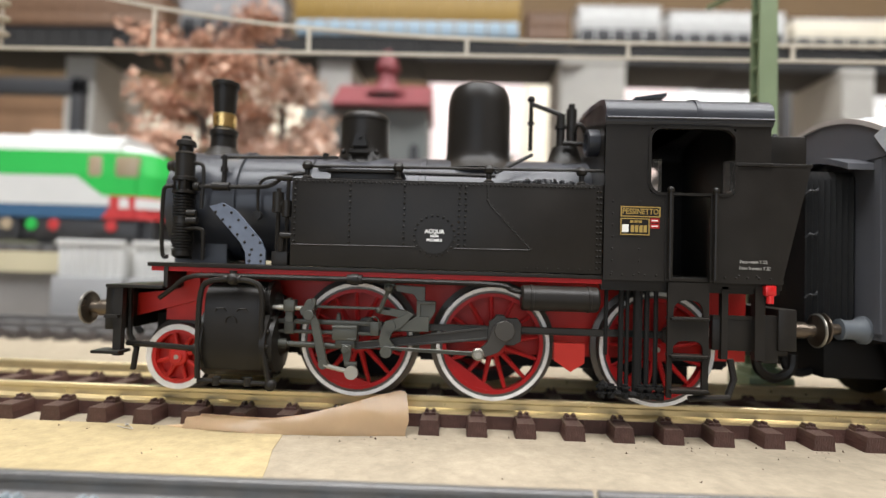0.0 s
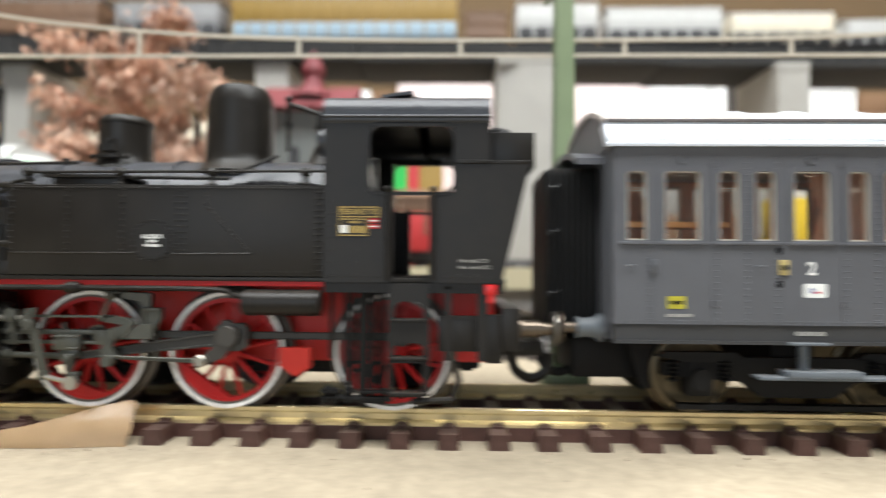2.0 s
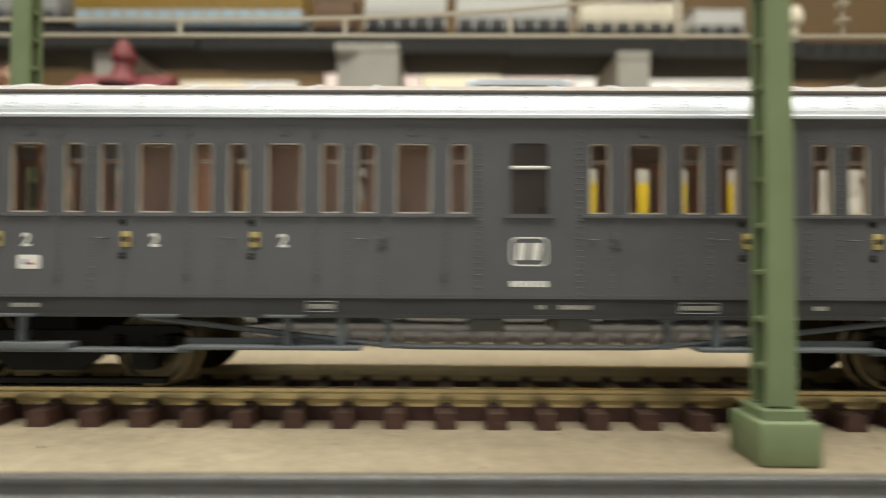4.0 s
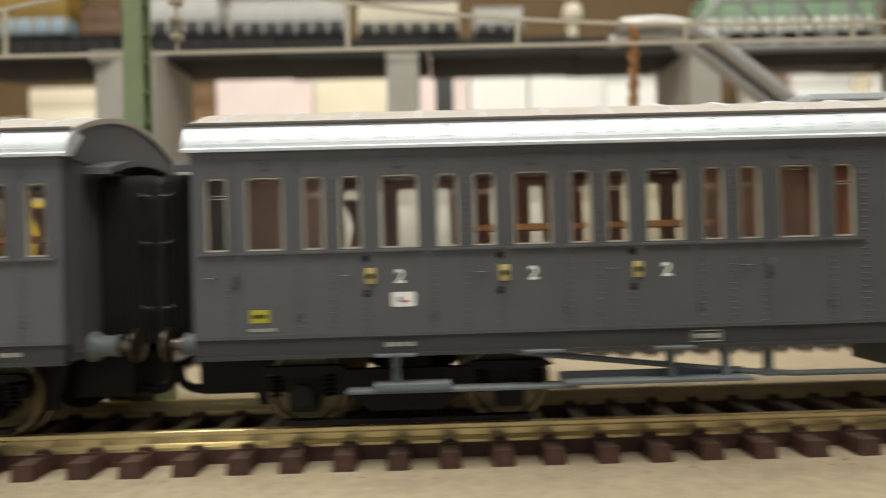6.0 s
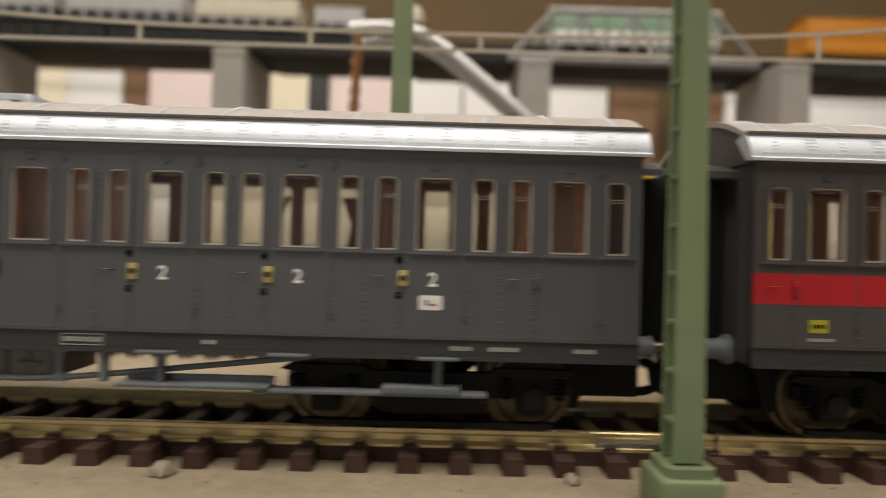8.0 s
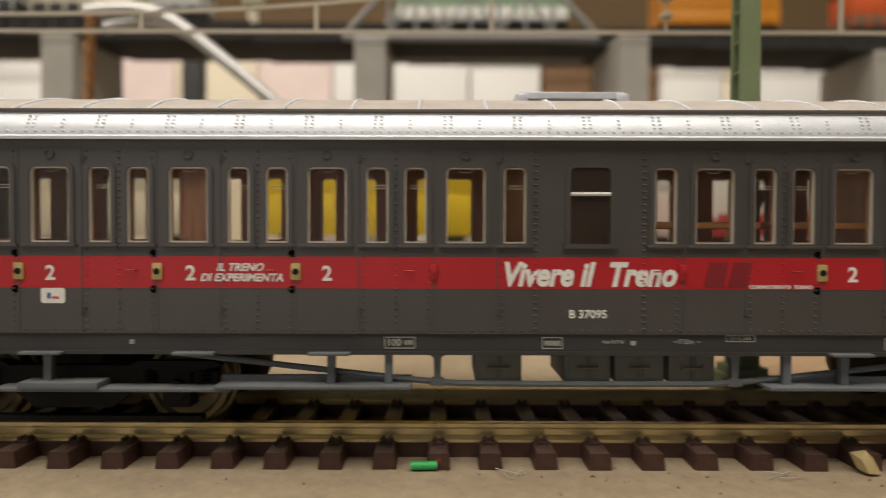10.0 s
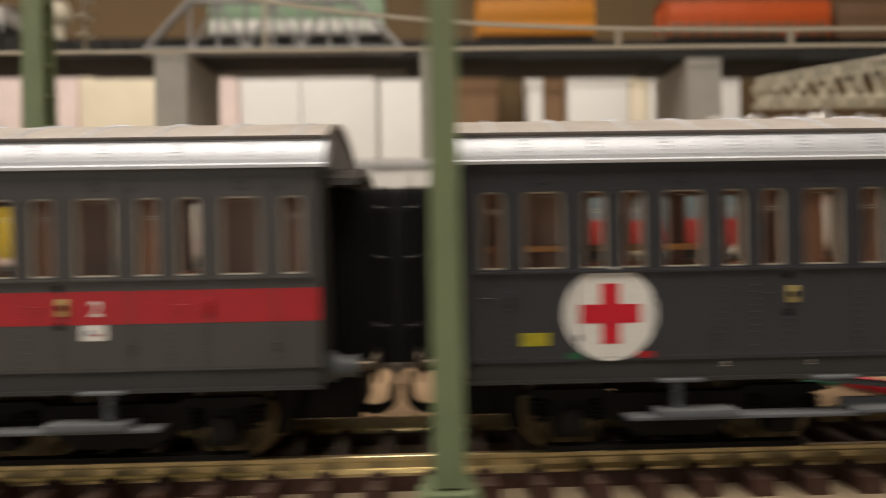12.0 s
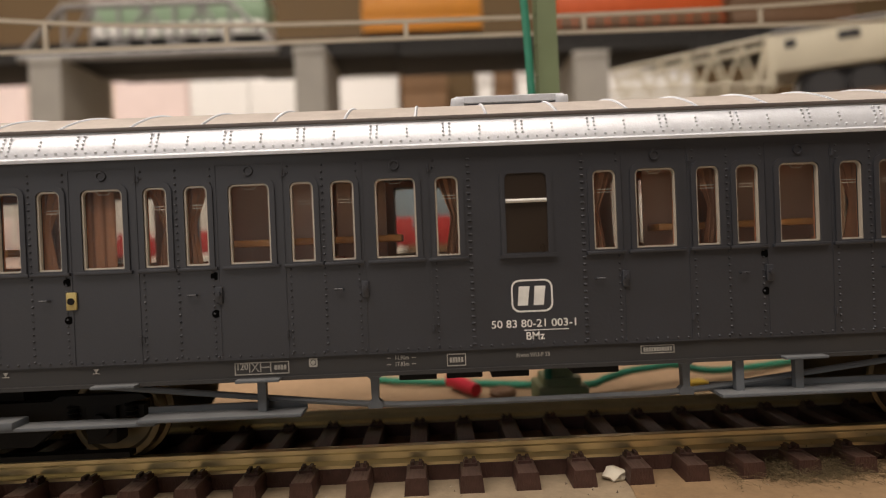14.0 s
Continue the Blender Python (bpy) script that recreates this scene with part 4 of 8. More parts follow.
for s in (-1, 1):
    b = bmesh.new()
    lathe(b, [(2.1, 0), (2.1, 1.6), (1.8, 1.8), (1.6, 1.8), (1.5, 0.6), (0.2, 0.6)], (0, 0, 0), "x", 24)
    for v in b.verts:
        v.co = Vector((73.4 - v.co.x, v.co.y + s * 10.2, v.co.z + 39.6))
    part("spectacle_rim", b, BOILER, loco, "round spectacle window rim")
lp("cab_floor", DEEP, lambda b: [box(b, 74, 96, -14.4, 14.4, 19.0, 19.6), box(b, 74.1, 77.6, -9, 9, 19.6, 37.5, 0.5)])
lp("bunker", BLACK, lambda b: [box(b, 96.8, 103.4, -12.6, 12.6, 35.5, 40.7, 0.15), box(b, 96.8, 98.4, -14.4, 14.4, 19.5, 35.6), prism(b, [(98.2, 19.5), (98.4, 19.5), (102.3, 35.7), (101.6, 35.7)], -14.4, 14.4), box(b, 97.0, 102.6, -15.4, 15.4, 35.6, 36.1, 0.1), box(b, 91.8, 97.0, -15.6, -15.2, 35.6, 36.1, 0.1), box(b, 91.8, 97.0, 15.2, 15.6, 35.6, 36.1, 0.1)])
b = bmesh.new()
for k in range(140):
    ball(b, (rng.uniform(97.2, 101), rng.uniform(-12, 12), 40.6 + rng.uniform(0, 0.9)), rng.uniform(0.3, 0.6), 5)
bc = part("bunker_coal", b, bpy.data.materials["coal"], loco)
bc["kind"] = "stuff"
b = bmesh.new()
for x in (74.6, 78.4, 92.5, 95.0):
    z = 20.0
    while z < (31 if x < 90 else 20.2):
        rivet(b, x, -CY, z, 0.16, 0.14)
        z += 1.7
x = 74.5
while x < 98:
    if not 82 < x < 89.5:
        rivet(b, x, -CY, 19.7, 0.17, 0.14)
    x += 1.6
part("cab_rivets", b, BLACK, loco, angle=80)
# plates
Y = -CY
b = bmesh.new()
ring(b, [(75.7, 28.0), (81.3, 28.0), (81.3, 29.5), (75.7, 29.5)], [(75.85, 28.15), (81.15, 28.15), (81.15, 29.35), (75.85, 29.35)], Y - 0.16, Y)
np_ = part("name_plate", b, GOLD, loco, "black name plate with gold border and letters")
lettering("inscription", "PESSINETTO", 1.12, 78.5, Y - 0.06, 28.75, GOLD, np_, bold=0.02, stretch=0.84)
b = bmesh.new()
ring(b, [(75.7, 25.4), (79.8, 25.4), (79.8, 27.8), (75.7, 27.8)], [(75.83, 25.53), (79.67, 25.53), (79.67, 27.67), (75.83, 27.67)], Y - 0.16, Y)
npl = part("engine_plate", b, GOLD, loco, "black engine plate with gold border")
bars("inscription", 77.1, 79.5, 25.8, 26.8, 4, Y - 0.06, GOLD, npl)
bars("inscription", 77.0, 78.8, 27.15, 27.5, 3, Y - 0.06, GOLD, npl)
b = bmesh.new()
box(b, 75.95, 76.85, Y - 0.08, Y, 25.8, 26.9)
part("white_mark", b, WHITE, npl)
for z in (27.2, 26.4):
    b = bmesh.new()
    prism(b, [(79.95, z), (81.2, z), (81.2, z + 0.65), (79.95, z + 0.65)], Y - 0.07, Y)
    o = part("red_mark", b, RED, npl)
    b = bmesh.new()
    box(b, 80.1, 81.0, Y - 0.1, Y - 0.06, z + 0.22, z + 0.42)
    part("white_arrow", b, WHITE, o)
lettering("inscription", "Peso reale T.52", 0.68, 94.5, Y - 0.04, 22.0, DIMWHITE, loco, bold=0.004, stretch=0.9)
lettering("inscription", "Peso frenato T.32", 0.68, 94.7, Y - 0.04, 21.1, DIMWHITE, loco, bold=0.004, stretch=0.9)

# cylinders and motion work
for s in (-1, 1):
    b = bmesh.new()
    sec = [(8.0, 3.6), (10.5, 2.9), (13.4, 3.1), (14.9, 4.2), (15.5, 6.2), (15.6, 13.0), (15.3, 15.0), (14.3, 16.3), (12.0, 16.8), (8.0, 16.8)]
    prism(b, [(s * y, z) for y, z in sec], 16.0, 24.5, "x")
    cy = part("cylinder_block", b, BLACK, loco, "black rounded cylinder block")
    b = bmesh.new()
    lathe(b, [(5.4, 0), (5.4, 0.8), (4.6, 0.9), (4.4, 1.5), (2.0, 1.7), (1.2, 2.6), (0.3, 2.6)], (24.5, s * 11.2, 7.8), "x", 28)
    for k in range(14):
        a = 2 * math.pi * k / 14
        ball(b, (25.5, s * 11.2 + 4.9 * math.cos(a), 7.8 + 4.9 * math.sin(a)), 0.34, 6)
    lathe(b, [(3.2, 0), (3.2, 0.7), (1.6, 0.9), (1.0, 2.0), (0.3, 2.0)], (24.5, s * 11.6, 14.0), "x", 20)
    lathe(b, [(4.9, -1.0), (5.3, -0.8), (5.3, 0)], (16.0, s * 11.0, 8.0), "x", 28)
    part("cylinder_cover", b, BLACK, cy)
    b = bmesh.new()
    yb = s * 16.1
    tube(b, smooth_pts([(15.6, yb, 3.0), (15.4, yb, 9), (15.6, yb, 15.4), (17.0, yb, 17.0), (20, yb, 17.3), (23.2, yb, 17.0), (24.5, yb, 15.4), (24.7, yb, 9), (25.4, yb, 5.5), (26.0, yb, 2.6)], 5), 0.42)
    part("bypass_pipe", b, BLACK, cy)
    b = bmesh.new()
    ball(b, (20.2, yb, 17.4), 0.95, 14)
    cyl(b, (19.0, yb, 17.4), (21.4, yb, 17.4), 0.55)
    cyl(b, (20.2, yb, 17.0), (20.2, yb, 18.6), 0.5)
    part("pipe_valve", b, BLACK, cy)
    b = bmesh.new()
    tube(b, [(15.4, s * 15.6, 2.6), (26.2, s * 15.6, 2.4)], 0.35)
    part("drain_pipe", b, BLACK, cy)
    for x in (18.2, 22.8):
        b = bmesh.new()
        cyl(b, (x, s * 15.6, 2.0), (x, s * 15.6, 3.2), 0.6)
        part("drain_cock", b, BLACK, cy)
    b = bmesh.new()
    ball(b, (26.2, s * 15.9, 2.3), 0.9)
    part("drain_cock", b, BLACK, cy)
    b = bmesh.new()
    tube(b, [(3.0, s * 12.6, 7.2), (15.0, s * 14.4, 6.9)], 0.45)
    cyl(b, (14.2, s * 14.3, 6.9), (15.6, s * 14.5, 6.9), 0.8)
    part("drain_pipe", b, BLACK, cy)
    b = bmesh.new()
    for x in (18.4, 21.6):
        tube(b, [(x - 0.8, s * 15.6, 12.7), (x - 0.5, s * 15.72, 13.1), (x + 0.5, s * 15.72, 13.1), (x + 0.8, s * 15.6, 12.7)], 0.1, 6)
    tube(b, smooth_pts([(19.2, s * 15.6, 11.0), (19.3, s * 15.7, 11.6), (20.0, s * 15.72, 12.0), (20.7, s * 15.7, 11.6), (20.8, s * 15.6, 11.0)], 4), 0.09, 6)
    part("cover_ridge", b, BLACK, cy)
    # slide bars, crosshead, rods
    def g(name, m, fn, label=""):
        bb = bmesh.new()
        fn(bb)
        if m in (ROD, DARKROD, PINM):
            bmesh.ops.recalc_face_normals(bb, faces=bb.faces)
            sharp = [e for e in bb.edges if len(e.link_faces) == 2 and e.calc_face_angle(0.0) > 0.9 and e.calc_length() > 0.35]
            bmesh.ops.bevel(bb, geom=sharp, offset=0.07, segments=1, affect="EDGES", clamp_overlap=True)
        return part(name, bb, m, loco, label)
    yo = s * 12.6

    def plate(b, poly, y0, y1):
        prism(b, poly, min(s * y0, s * y1), max(s * y0, s * y1))
    g("slide_bar", ROD, lambda b: [sbox(b, s, 26.0, 41.6, 11.9, 13.0, 10.9, 11.6, 0.08), sbox(b, s, 26.0, 41.0, 11.9, 13.0, 9.5, 10.0, 0.08), sbox(b, s, 39.9, 41.2, 11.8, 13.2, 9.5, 11.6, 0.08), sbox(b, s, 27.0, 28.4, 11.6, 13.2, 9.4, 12.0, 0.08), sbox(b, s, 40.5, 46.0, 12.0, 12.7, 10.2, 11.3),
                                   plate(b, [(34.6, 11.5), (35.4, 11.5), (35.2, 12.7), (34.8, 12.7)], 12.2, 12.8), tube(b, smooth_pts([(39.4, s * 13.1, 11.5), (40.0, s * 13.1, 12.2), (40.8, s * 13.1, 12.2), (41.3, s * 13.1, 11.4)]), 0.14, 6)], "grey slide bars with a slot")
    g("piston_rod", ROD, lambda b: [cyl(b, (26, yo, 7.9), (36, yo, 7.7), 0.45), cyl(b, (26, yo, 7.9), (27.4, yo, 7.9), 0.75)])
    g("valve_rod", BRIGHT, lambda b: [cyl(b, (24.8, s * 13.4, 13.3), (30.2, s * 13.4, 13.3), 0.36), cyl(b, (26.2, s * 13.4, 13.3), (26.9, s * 13.4, 13.3), 0.5)])
    g("valve_guide", ROD, lambda b: [sbox(b, s, 27.1, 28.7, 12.4, 14.2, 12.8, 14.5, 0.12), sbox(b, s, 27.3, 28.4, 12.6, 13.8, 11.2, 12.9), cyl(b, (27.9, s * 13.8, 14.4), (27.9, s * 13.8, 14.75), 0.4, seg=10)])
    g("crosshead", ROD, lambda b: [sbox(b, s, 34.4, 38.1, 12.4, 14.1, 8.8, 11.0, 0.14), sbox(b, s, 34.4, 38.1, 13.9, 14.25, 10.6, 10.9), sbox(b, s, 36.8, 38.0, 14.0, 14.3, 8.9, 9.2), sbox(b, s, 34.8, 37.7, 12.4, 13.6, 7.6, 8.9, 0.1),
                                   plate(b, [(35.8, 8.2), (37.3, 8.2), (37.3, 6.6), (36.9, 5.0), (36.4, 5.0), (36.1, 6.6)], 13.4, 14.1), cyl(b, (36.5, s * 13.8, 7.5), (36.5, s * 14.5, 7.5), 0.62, seg=8), cyl(b, (36.5, s * 14.4, 7.5), (36.5, s * 14.7, 7.5), 0.34, seg=8)], "grey square crosshead")
    g("main_rod", DARKROD, lambda b: [plate(b, [(37.6, 7.3), (37.6, 8.4), (57.5, 11.4), (57.5, 9.4)], 12.2, 12.6), plate(b, [(37.6, 7.3), (37.6, 7.55), (57.5, 9.8), (57.5, 9.4)], 12.55, 12.9), plate(b, [(37.6, 8.15), (37.6, 8.4), (57.5, 11.4), (57.5, 11.0)], 12.55, 12.9),
                                      plate(b, [(57.2, 9.4), (57.5, 12.2), (58.2, 12.7), (58.5, 13.2), (59.6, 13.2), (60.0, 12.7), (61.6, 12.8), (62.2, 12.0), (62.2, 9.4), (61.2, 8.8), (58.2, 8.8)], 12.1, 13.2)], "dark fluted main rod")
    g("coupling_rod", DARKROD, lambda b: [sbox(b, s, 38.4, 84.4, 11.0, 11.7, 10.4, 11.4), sbox(b, s, 38.4, 84.4, 11.6, 11.8, 10.35, 10.55), sbox(b, s, 38.4, 84.4, 11.6, 11.8, 11.25, 11.45)] + [cyl(b, (x + 1.6, s * 10.9, 10.8), (x + 1.6, s * 12.0, 10.8), 1.35) for x in DRV], "dark coupling rod")
    g("crank_pin", PINM, lambda b: [lathe(b, [(1.55, 0), (1.55, 1.2), (1.35, 1.45), (0.3, 1.45)], (59.7, s * 13.1 if s > 0 else s * 14.5, 11.0), "y", 8)])
    g("return_crank", PINM, lambda b: [plate(b, [(58.3, 12.0), (60.9, 10.2), (58.9, 7.8), (56.4, 6.8), (55.6, 7.8), (57.2, 9.2)], 13.3, 13.9)])
    rc = g("eccentric_rod", ROD, lambda b: [plate(b, [(43.2, 7.65), (43.2, 8.15), (55.3, 7.85), (55.3, 7.2)], 13.9, 14.3), plate(b, [(43.2, 7.95), (43.2, 8.15), (55.3, 7.85), (55.3, 7.6)], 14.25, 14.45)], "slim grey eccentric rod")
    g("eccentric_pin", BRIGHT, lambda b: [lathe(b, [(0.9, 0), (0.9, s * 0.7), (0.72, s * 0.9), (0.62, s * 0.7), (0.46, s * 0.7), (0.4, s * 1.0), (0.1, s * 1.0)], (55.9, s * 13.9, 7.5), "y", 18)])
    g("expansion_link", ROD, lambda b: [plate(b, [(42.0, 6.6), (43.2, 6.8), (43.6, 8.2), (42.9, 9.2), (43.3, 10.2), (44.6, 10.9), (46.4, 12.9), (45.6, 13.3), (44.2, 12.4), (42.2, 11.8), (41.6, 10.4), (41.3, 9.0), (41.7, 7.6)], 13.4, 14.0), cyl(b, (43.0, s * 13.2, 11.2), (43.0, s * 14.4, 11.2), 0.75, seg=14), cyl(b, (42.5, s * 13.4, 7.4), (42.5, s * 14.7, 7.4), 0.9, seg=14)])
    g("link_bracket", ROD, lambda b: [plate(b, [(43.2, 17.2), (47.9, 17.0), (47.9, 14.9), (49.5, 14.9), (49.5, 13.4), (48.3, 11.2), (48.9, 10.9), (48.2, 10.3), (45.2, 10.3), (44.4, 11.0), (46.8, 12.2), (46.8, 14.9), (46.2, 15.8), (43.6, 16.2)], 12.3, 13.1), sbox(b, s, 46.7, 49.5, 13.0, 13.5, 14.4, 14.9, 0.08), sbox(b, s, 46.7, 47.3, 13.0, 13.5, 11.4, 14.5), plate(b, [(44.4, 10.4), (44.4, 11.2), (46.6, 12.6), (48.6, 12.6), (48.6, 10.4)], 13.0, 13.7)], "grey stepped link bracket")
    g("radius_rod", ROD, lambda b: [sbox(b, s, 31.2, 42.9, 13.2, 13.7, 13.4, 13.78, 0.06), plate(b, [(41.0, 12.9), (41.6, 13.9), (45.6, 13.4), (45.8, 12.6), (44.6, 12.3)], 13.2, 13.7), tube(b, [(42.6, s * 13.9, 16.6), (41.4, s * 13.9, 13.5)], 0.32), ball(b, (42.6, s * 13.9, 16.7), 0.75, 14), ball(b, (41.2, s * 13.8, 13.4), 0.5), sbox(b, s, 41.9, 43.4, 13.2, 14.2, 16.9, 17.3, 0.08)])
    g("combination_lever", ROD, lambda b: [plate(b, [(30.5, 14.5), (31.9, 14.9), (32.0, 14.2), (31.5, 13.0), (32.4, 11.6), (34.0, 5.4), (33.1, 4.9), (32.6, 5.6), (31.2, 11.6), (29.8, 12.4), (29.6, 13.2), (30.2, 13.8)], 13.9, 14.5), cyl(b, (31.0, s * 13.4, 12.4), (31.0, s * 14.8, 12.4), 0.8, seg=14), cyl(b, (31.1, s * 13.4, 14.4), (31.1, s * 14.7, 14.4), 0.4, seg=12), cyl(b, (33.4, s * 13.8, 5.3), (33.4, s * 14.8, 5.3), 0.7, seg=14), sbox(b, s, 36.4, 38.2, 13.5, 14.2, 5.0, 5.7, 0.08)])
    g("union_link", BRIGHT, lambda b: [tube(b, [(33.5, s * 14.5, 5.2), (35.6, s * 14.5, 4.7), (37.6, s * 14.5, 4.3)], 0.34), lathe(b, [(1.0, 0), (1.0, 0.5), (0.85, 0.5), (0.85, 0.4), (0.7, 0.4), (0.65, 0.7), (0.2, 0.7)], (37.6, s * 14.3 if s > 0 else s * 15.0, 4.3), "y", 18)])
    g("reservoir", BLACK, lambda b: [lathe(b, [(0.6, 61.9), (1.65, 61.95), (1.85, 62.2), (1.85, 63.2), (1.95, 63.25), (1.95, 63.6), (1.85, 63.65), (1.85, 71.4), (1.95, 71.45), (1.95, 71.8), (1.85, 71.85), (1.85, 72.8), (1.65, 73.05), (0.6, 73.1)], (0, s * 14.0, 15.9), "x", 22)], "black air reservoir")
    g("brake_pipe", BLACK, lambda b: [tube(b, smooth_pts([(8.5, s * 14.2, 14.2), (10.5, s * 14.6, 15.6), (13.0, s * 14.8, 17.4), (18.0, s * 14.9, 17.75), (40, s * 14.9, 17.8), (57.5, s * 14.9, 17.7), (60.5, s * 14.8, 17.0), (62.4, s * 14.4, 16.6)]), 0.37), cyl(b, (36.6, s * 14.9, 17.8), (38.8, s * 14.9, 17.8), 0.7), cyl(b, (37.2, s * 14.9, 17.8), (38.2, s * 14.9, 17.8), 0.85)])
    g("guard_box", ORANGE_RED, lambda b: [prism(b, [(67.0, 9.4), (71.4, 9.4), (71.4, 6.6), (69.4, 5.3), (67.0, 6.9)], s * 12.2, s * 13.6)], "bright red pentagonal box")
    each("hanger", DEEP, [lambda b, x=x, z=z, r=r: tube(b, [(x, s * 13.4, 18), (x, s * 13.4, z)], r) for x, z, r in ((74.4, 8, 0.3), (76.6, 3.0, 0.4), (77.5, 3.0, 0.3), (79.0, 2.6, 0.7), (80.3, 2.6, 0.4), (81.6, 3.2, 0.35))])
    g("brake_beam", DEEP, lambda b: [tube(b, [(73.8, s * 13.6, 4.0), (76, s * 14, 2.6), (82.6, s * 14, 2.2)], 0.5)])
    each("beam_nut", DEEP, [lambda b, x=x: [cyl(b, (x, s * 14, 1.9), (x, s * 14, 3.9), 0.5, seg=8), cyl(b, (x, s * 14, 2.5), (x, s * 14, 2.8), 0.8, seg=8), cyl(b, (x, s * 14, 3.3), (x, s * 14, 3.6), 0.8, seg=8), cyl(b, (x, s * 13.6, 2.3), (x, s * 14.9, 2.3), 0.28, seg=6)] for x in (73.8, 75.2, 77.2, 79.4, 80.6, 82.0)])
    yl = sorted((s * 14.6, s * 15.1))
    lad = g("cab_steps", BLACK, lambda b: [ring(b, rrect(82.7, 88.5, 11.6, 18.8, 0.05, 5), rrect(83.5, 87.7, 13.9, 16.3, 1.6, 5, 0.1), *yl), ring(b, rrect(82.7, 88.5, 8.0, 11.6, 0.05, 5), rrect(83.5, 87.7, 8.6, 10.5, 1.2, 5, 0.1), *yl),
                                            sbox(b, s, 82.7, 83.4, 14.6, 15.1, 2.4, 8.05), sbox(b, s, 87.6, 88.5, 14.6, 15.1, 3.2, 8.05), sbox(b, s, 83.3, 87.8, 14.6, 15.1, 3.0, 3.6), sbox(b, s, 83.3, 87.8, 14.6, 15.1, 7.7, 8.05)], "black cab ladder with an arched opening")
    for z in (13.5, 8.2, 3.4):
        bb = bmesh.new()
        sbox(bb, s, 83.0, 88.3, 13.4, 16.0, z, z + 0.35, 0.08)
        part("step", bb, BLACK, lad)
    g("rear_frame", BLACK, lambda b: [sbox(b, s, 88.5, 99.0, 13.2, 14.4, 18.0, 18.9), sbox(b, s, 90.6, 91.5, 13.4, 14.4, 8.0, 18.4), sbox(b, s, 95.2, 96.6, 13.4, 14.6, 8.0, 18.4), sbox(b, s, 89.6, 96.0, 12.6, 13.8, 9.2, 14.2, 0.1), sbox(b, s, 96.4, 98.8, 12.6, 14.0, 7.6, 14.4, 0.1), sbox(b, s, 89.6, 97, 13.7, 13.9, 13.7, 14.2), tube(b, [(92.0, s * 14, 8), (92.6, s * 14, 5.2), (91.8, s * 14, 2.8)], 0.5), tube(b, [(86.0, s * 14.6, 2.3), (91.8, s * 14.4, 2.6)], 0.45)])
lp("rear_beam", BLACK, lambda b: [box(b, 98.6, 101.2, -14.4, 14.4, 9.4, 15.4, 0.2), box(b, 97.5, 106, -4, 4, 7.2, 9.4, 0.2), tube(b, smooth_pts([(101, -3.6, 8), (101.6, -3.6, 5), (104.2, -3.6, 3.6), (106.6, -3.6, 5.0), (107, -3.6, 7.6)]), 0.8)])
lp("tail_lamp", mat("red_lamp_lens", (0.5, 0.012, 0.012), 0.3), lambda b: [box(b, 96.2, 97.8, -15.4, -14.2, 17.2, 18.8, 0.3), cyl(b, (97.0, -15.0, 16.2), (97.0, -15.0, 17.3), 0.5)], "small red tail lamp")

# ---- coaches ----
BIG = [s * (15.6 + 17.37 * k) for k in range(5) for s in (-1, 1)]
SMALL = [s * v for s in (-1, 1) for v in [9.45, 91.3] + [15.6 + 6.3 + 17.37 * k for k in range(4)] + [15.6 + 11.1 + 17.37 * k for k in range(4)]]
WZ0, WZ1 = 25.0, 34.5          # window sill and top
FAR_UP = 2.2                   # the corridor side's windows are taller
ZE, ZS, ZB = 37.8, 13.6, 11.2  # eave, top and foot of the sole bar
HL, HW = 94.5, 16.2            # half length and half width of the body
SHARED = {}


def window_parts(key, w, m, glazed=True):
    """Shared meshes of one window: raised surround, bead, pane, sill."""
    if (key, m.name) in SHARED:
        return SHARED[key, m.name]
    z0, z1 = WZ0, WZ1
    b = bmesh.new()
    ring(b, rrect(-w / 2 - 0.62, w / 2 + 0.62, z0 - 0.3, z1 + 0.62, 1.15, 5, 0.1), rrect(-w / 2, w / 2, z0, z1, 0.75, 5, 0.12), -0.2, 0.5)
    sur = made("window", b, m)
    b = bmesh.new()
    box(b, -w / 2 - 0.95, w / 2 + 0.95, -0.42, 0.1, z0 - 0.6, z0 - 0.18, 0.08)
    sill = made("window_sill", b, m)
    b = bmesh.new()
    ring(b, rrect(-w / 2 + 0.02, w / 2 - 0.02, z0 + 0.02, z1 - 0.02, 0.73, 5, 0.12), rrect(-w / 2 + 0.21, w / 2 - 0.21, z0 + 0.21, z1 - 0.21, 0.55, 5, 0.1), 0.02, 0.45)
    bead = made("bead", b, WFRAME)
    b = bmesh.new()
    box(b, -w / 2 + 0.1, w / 2 - 0.1, 0.4, 0.52, z0 + 0.1, z1 - 0.1)
    pane = made("pane", b, GLASS)
    b = bmesh.new()
    for dz in (2.25, 2.6):
        box(b, -w / 2 + 0.75, w / 2 - 0.3, 0.55, 0.65, z1 - dz - 0.045, z1 - dz + 0.045)
    catch = made("net_bar", b, WFRAME)
    if "catch" not in SHARED:
        b2 = bmesh.new()
        tube(b2, [(-0.8, 0.35, z1 - 0.25), (-0.55, 0.3, z1 - 0.6), (0.55, 0.3, z1 - 0.6), (0.8, 0.35, z1 - 0.25)], 0.055, 6)
        SHARED["catch"] = made("window_catch", b2, WFRAME)
    SHARED[key, m.name] = sur, sill, bead, pane, catch
    return SHARED[key, m.name]


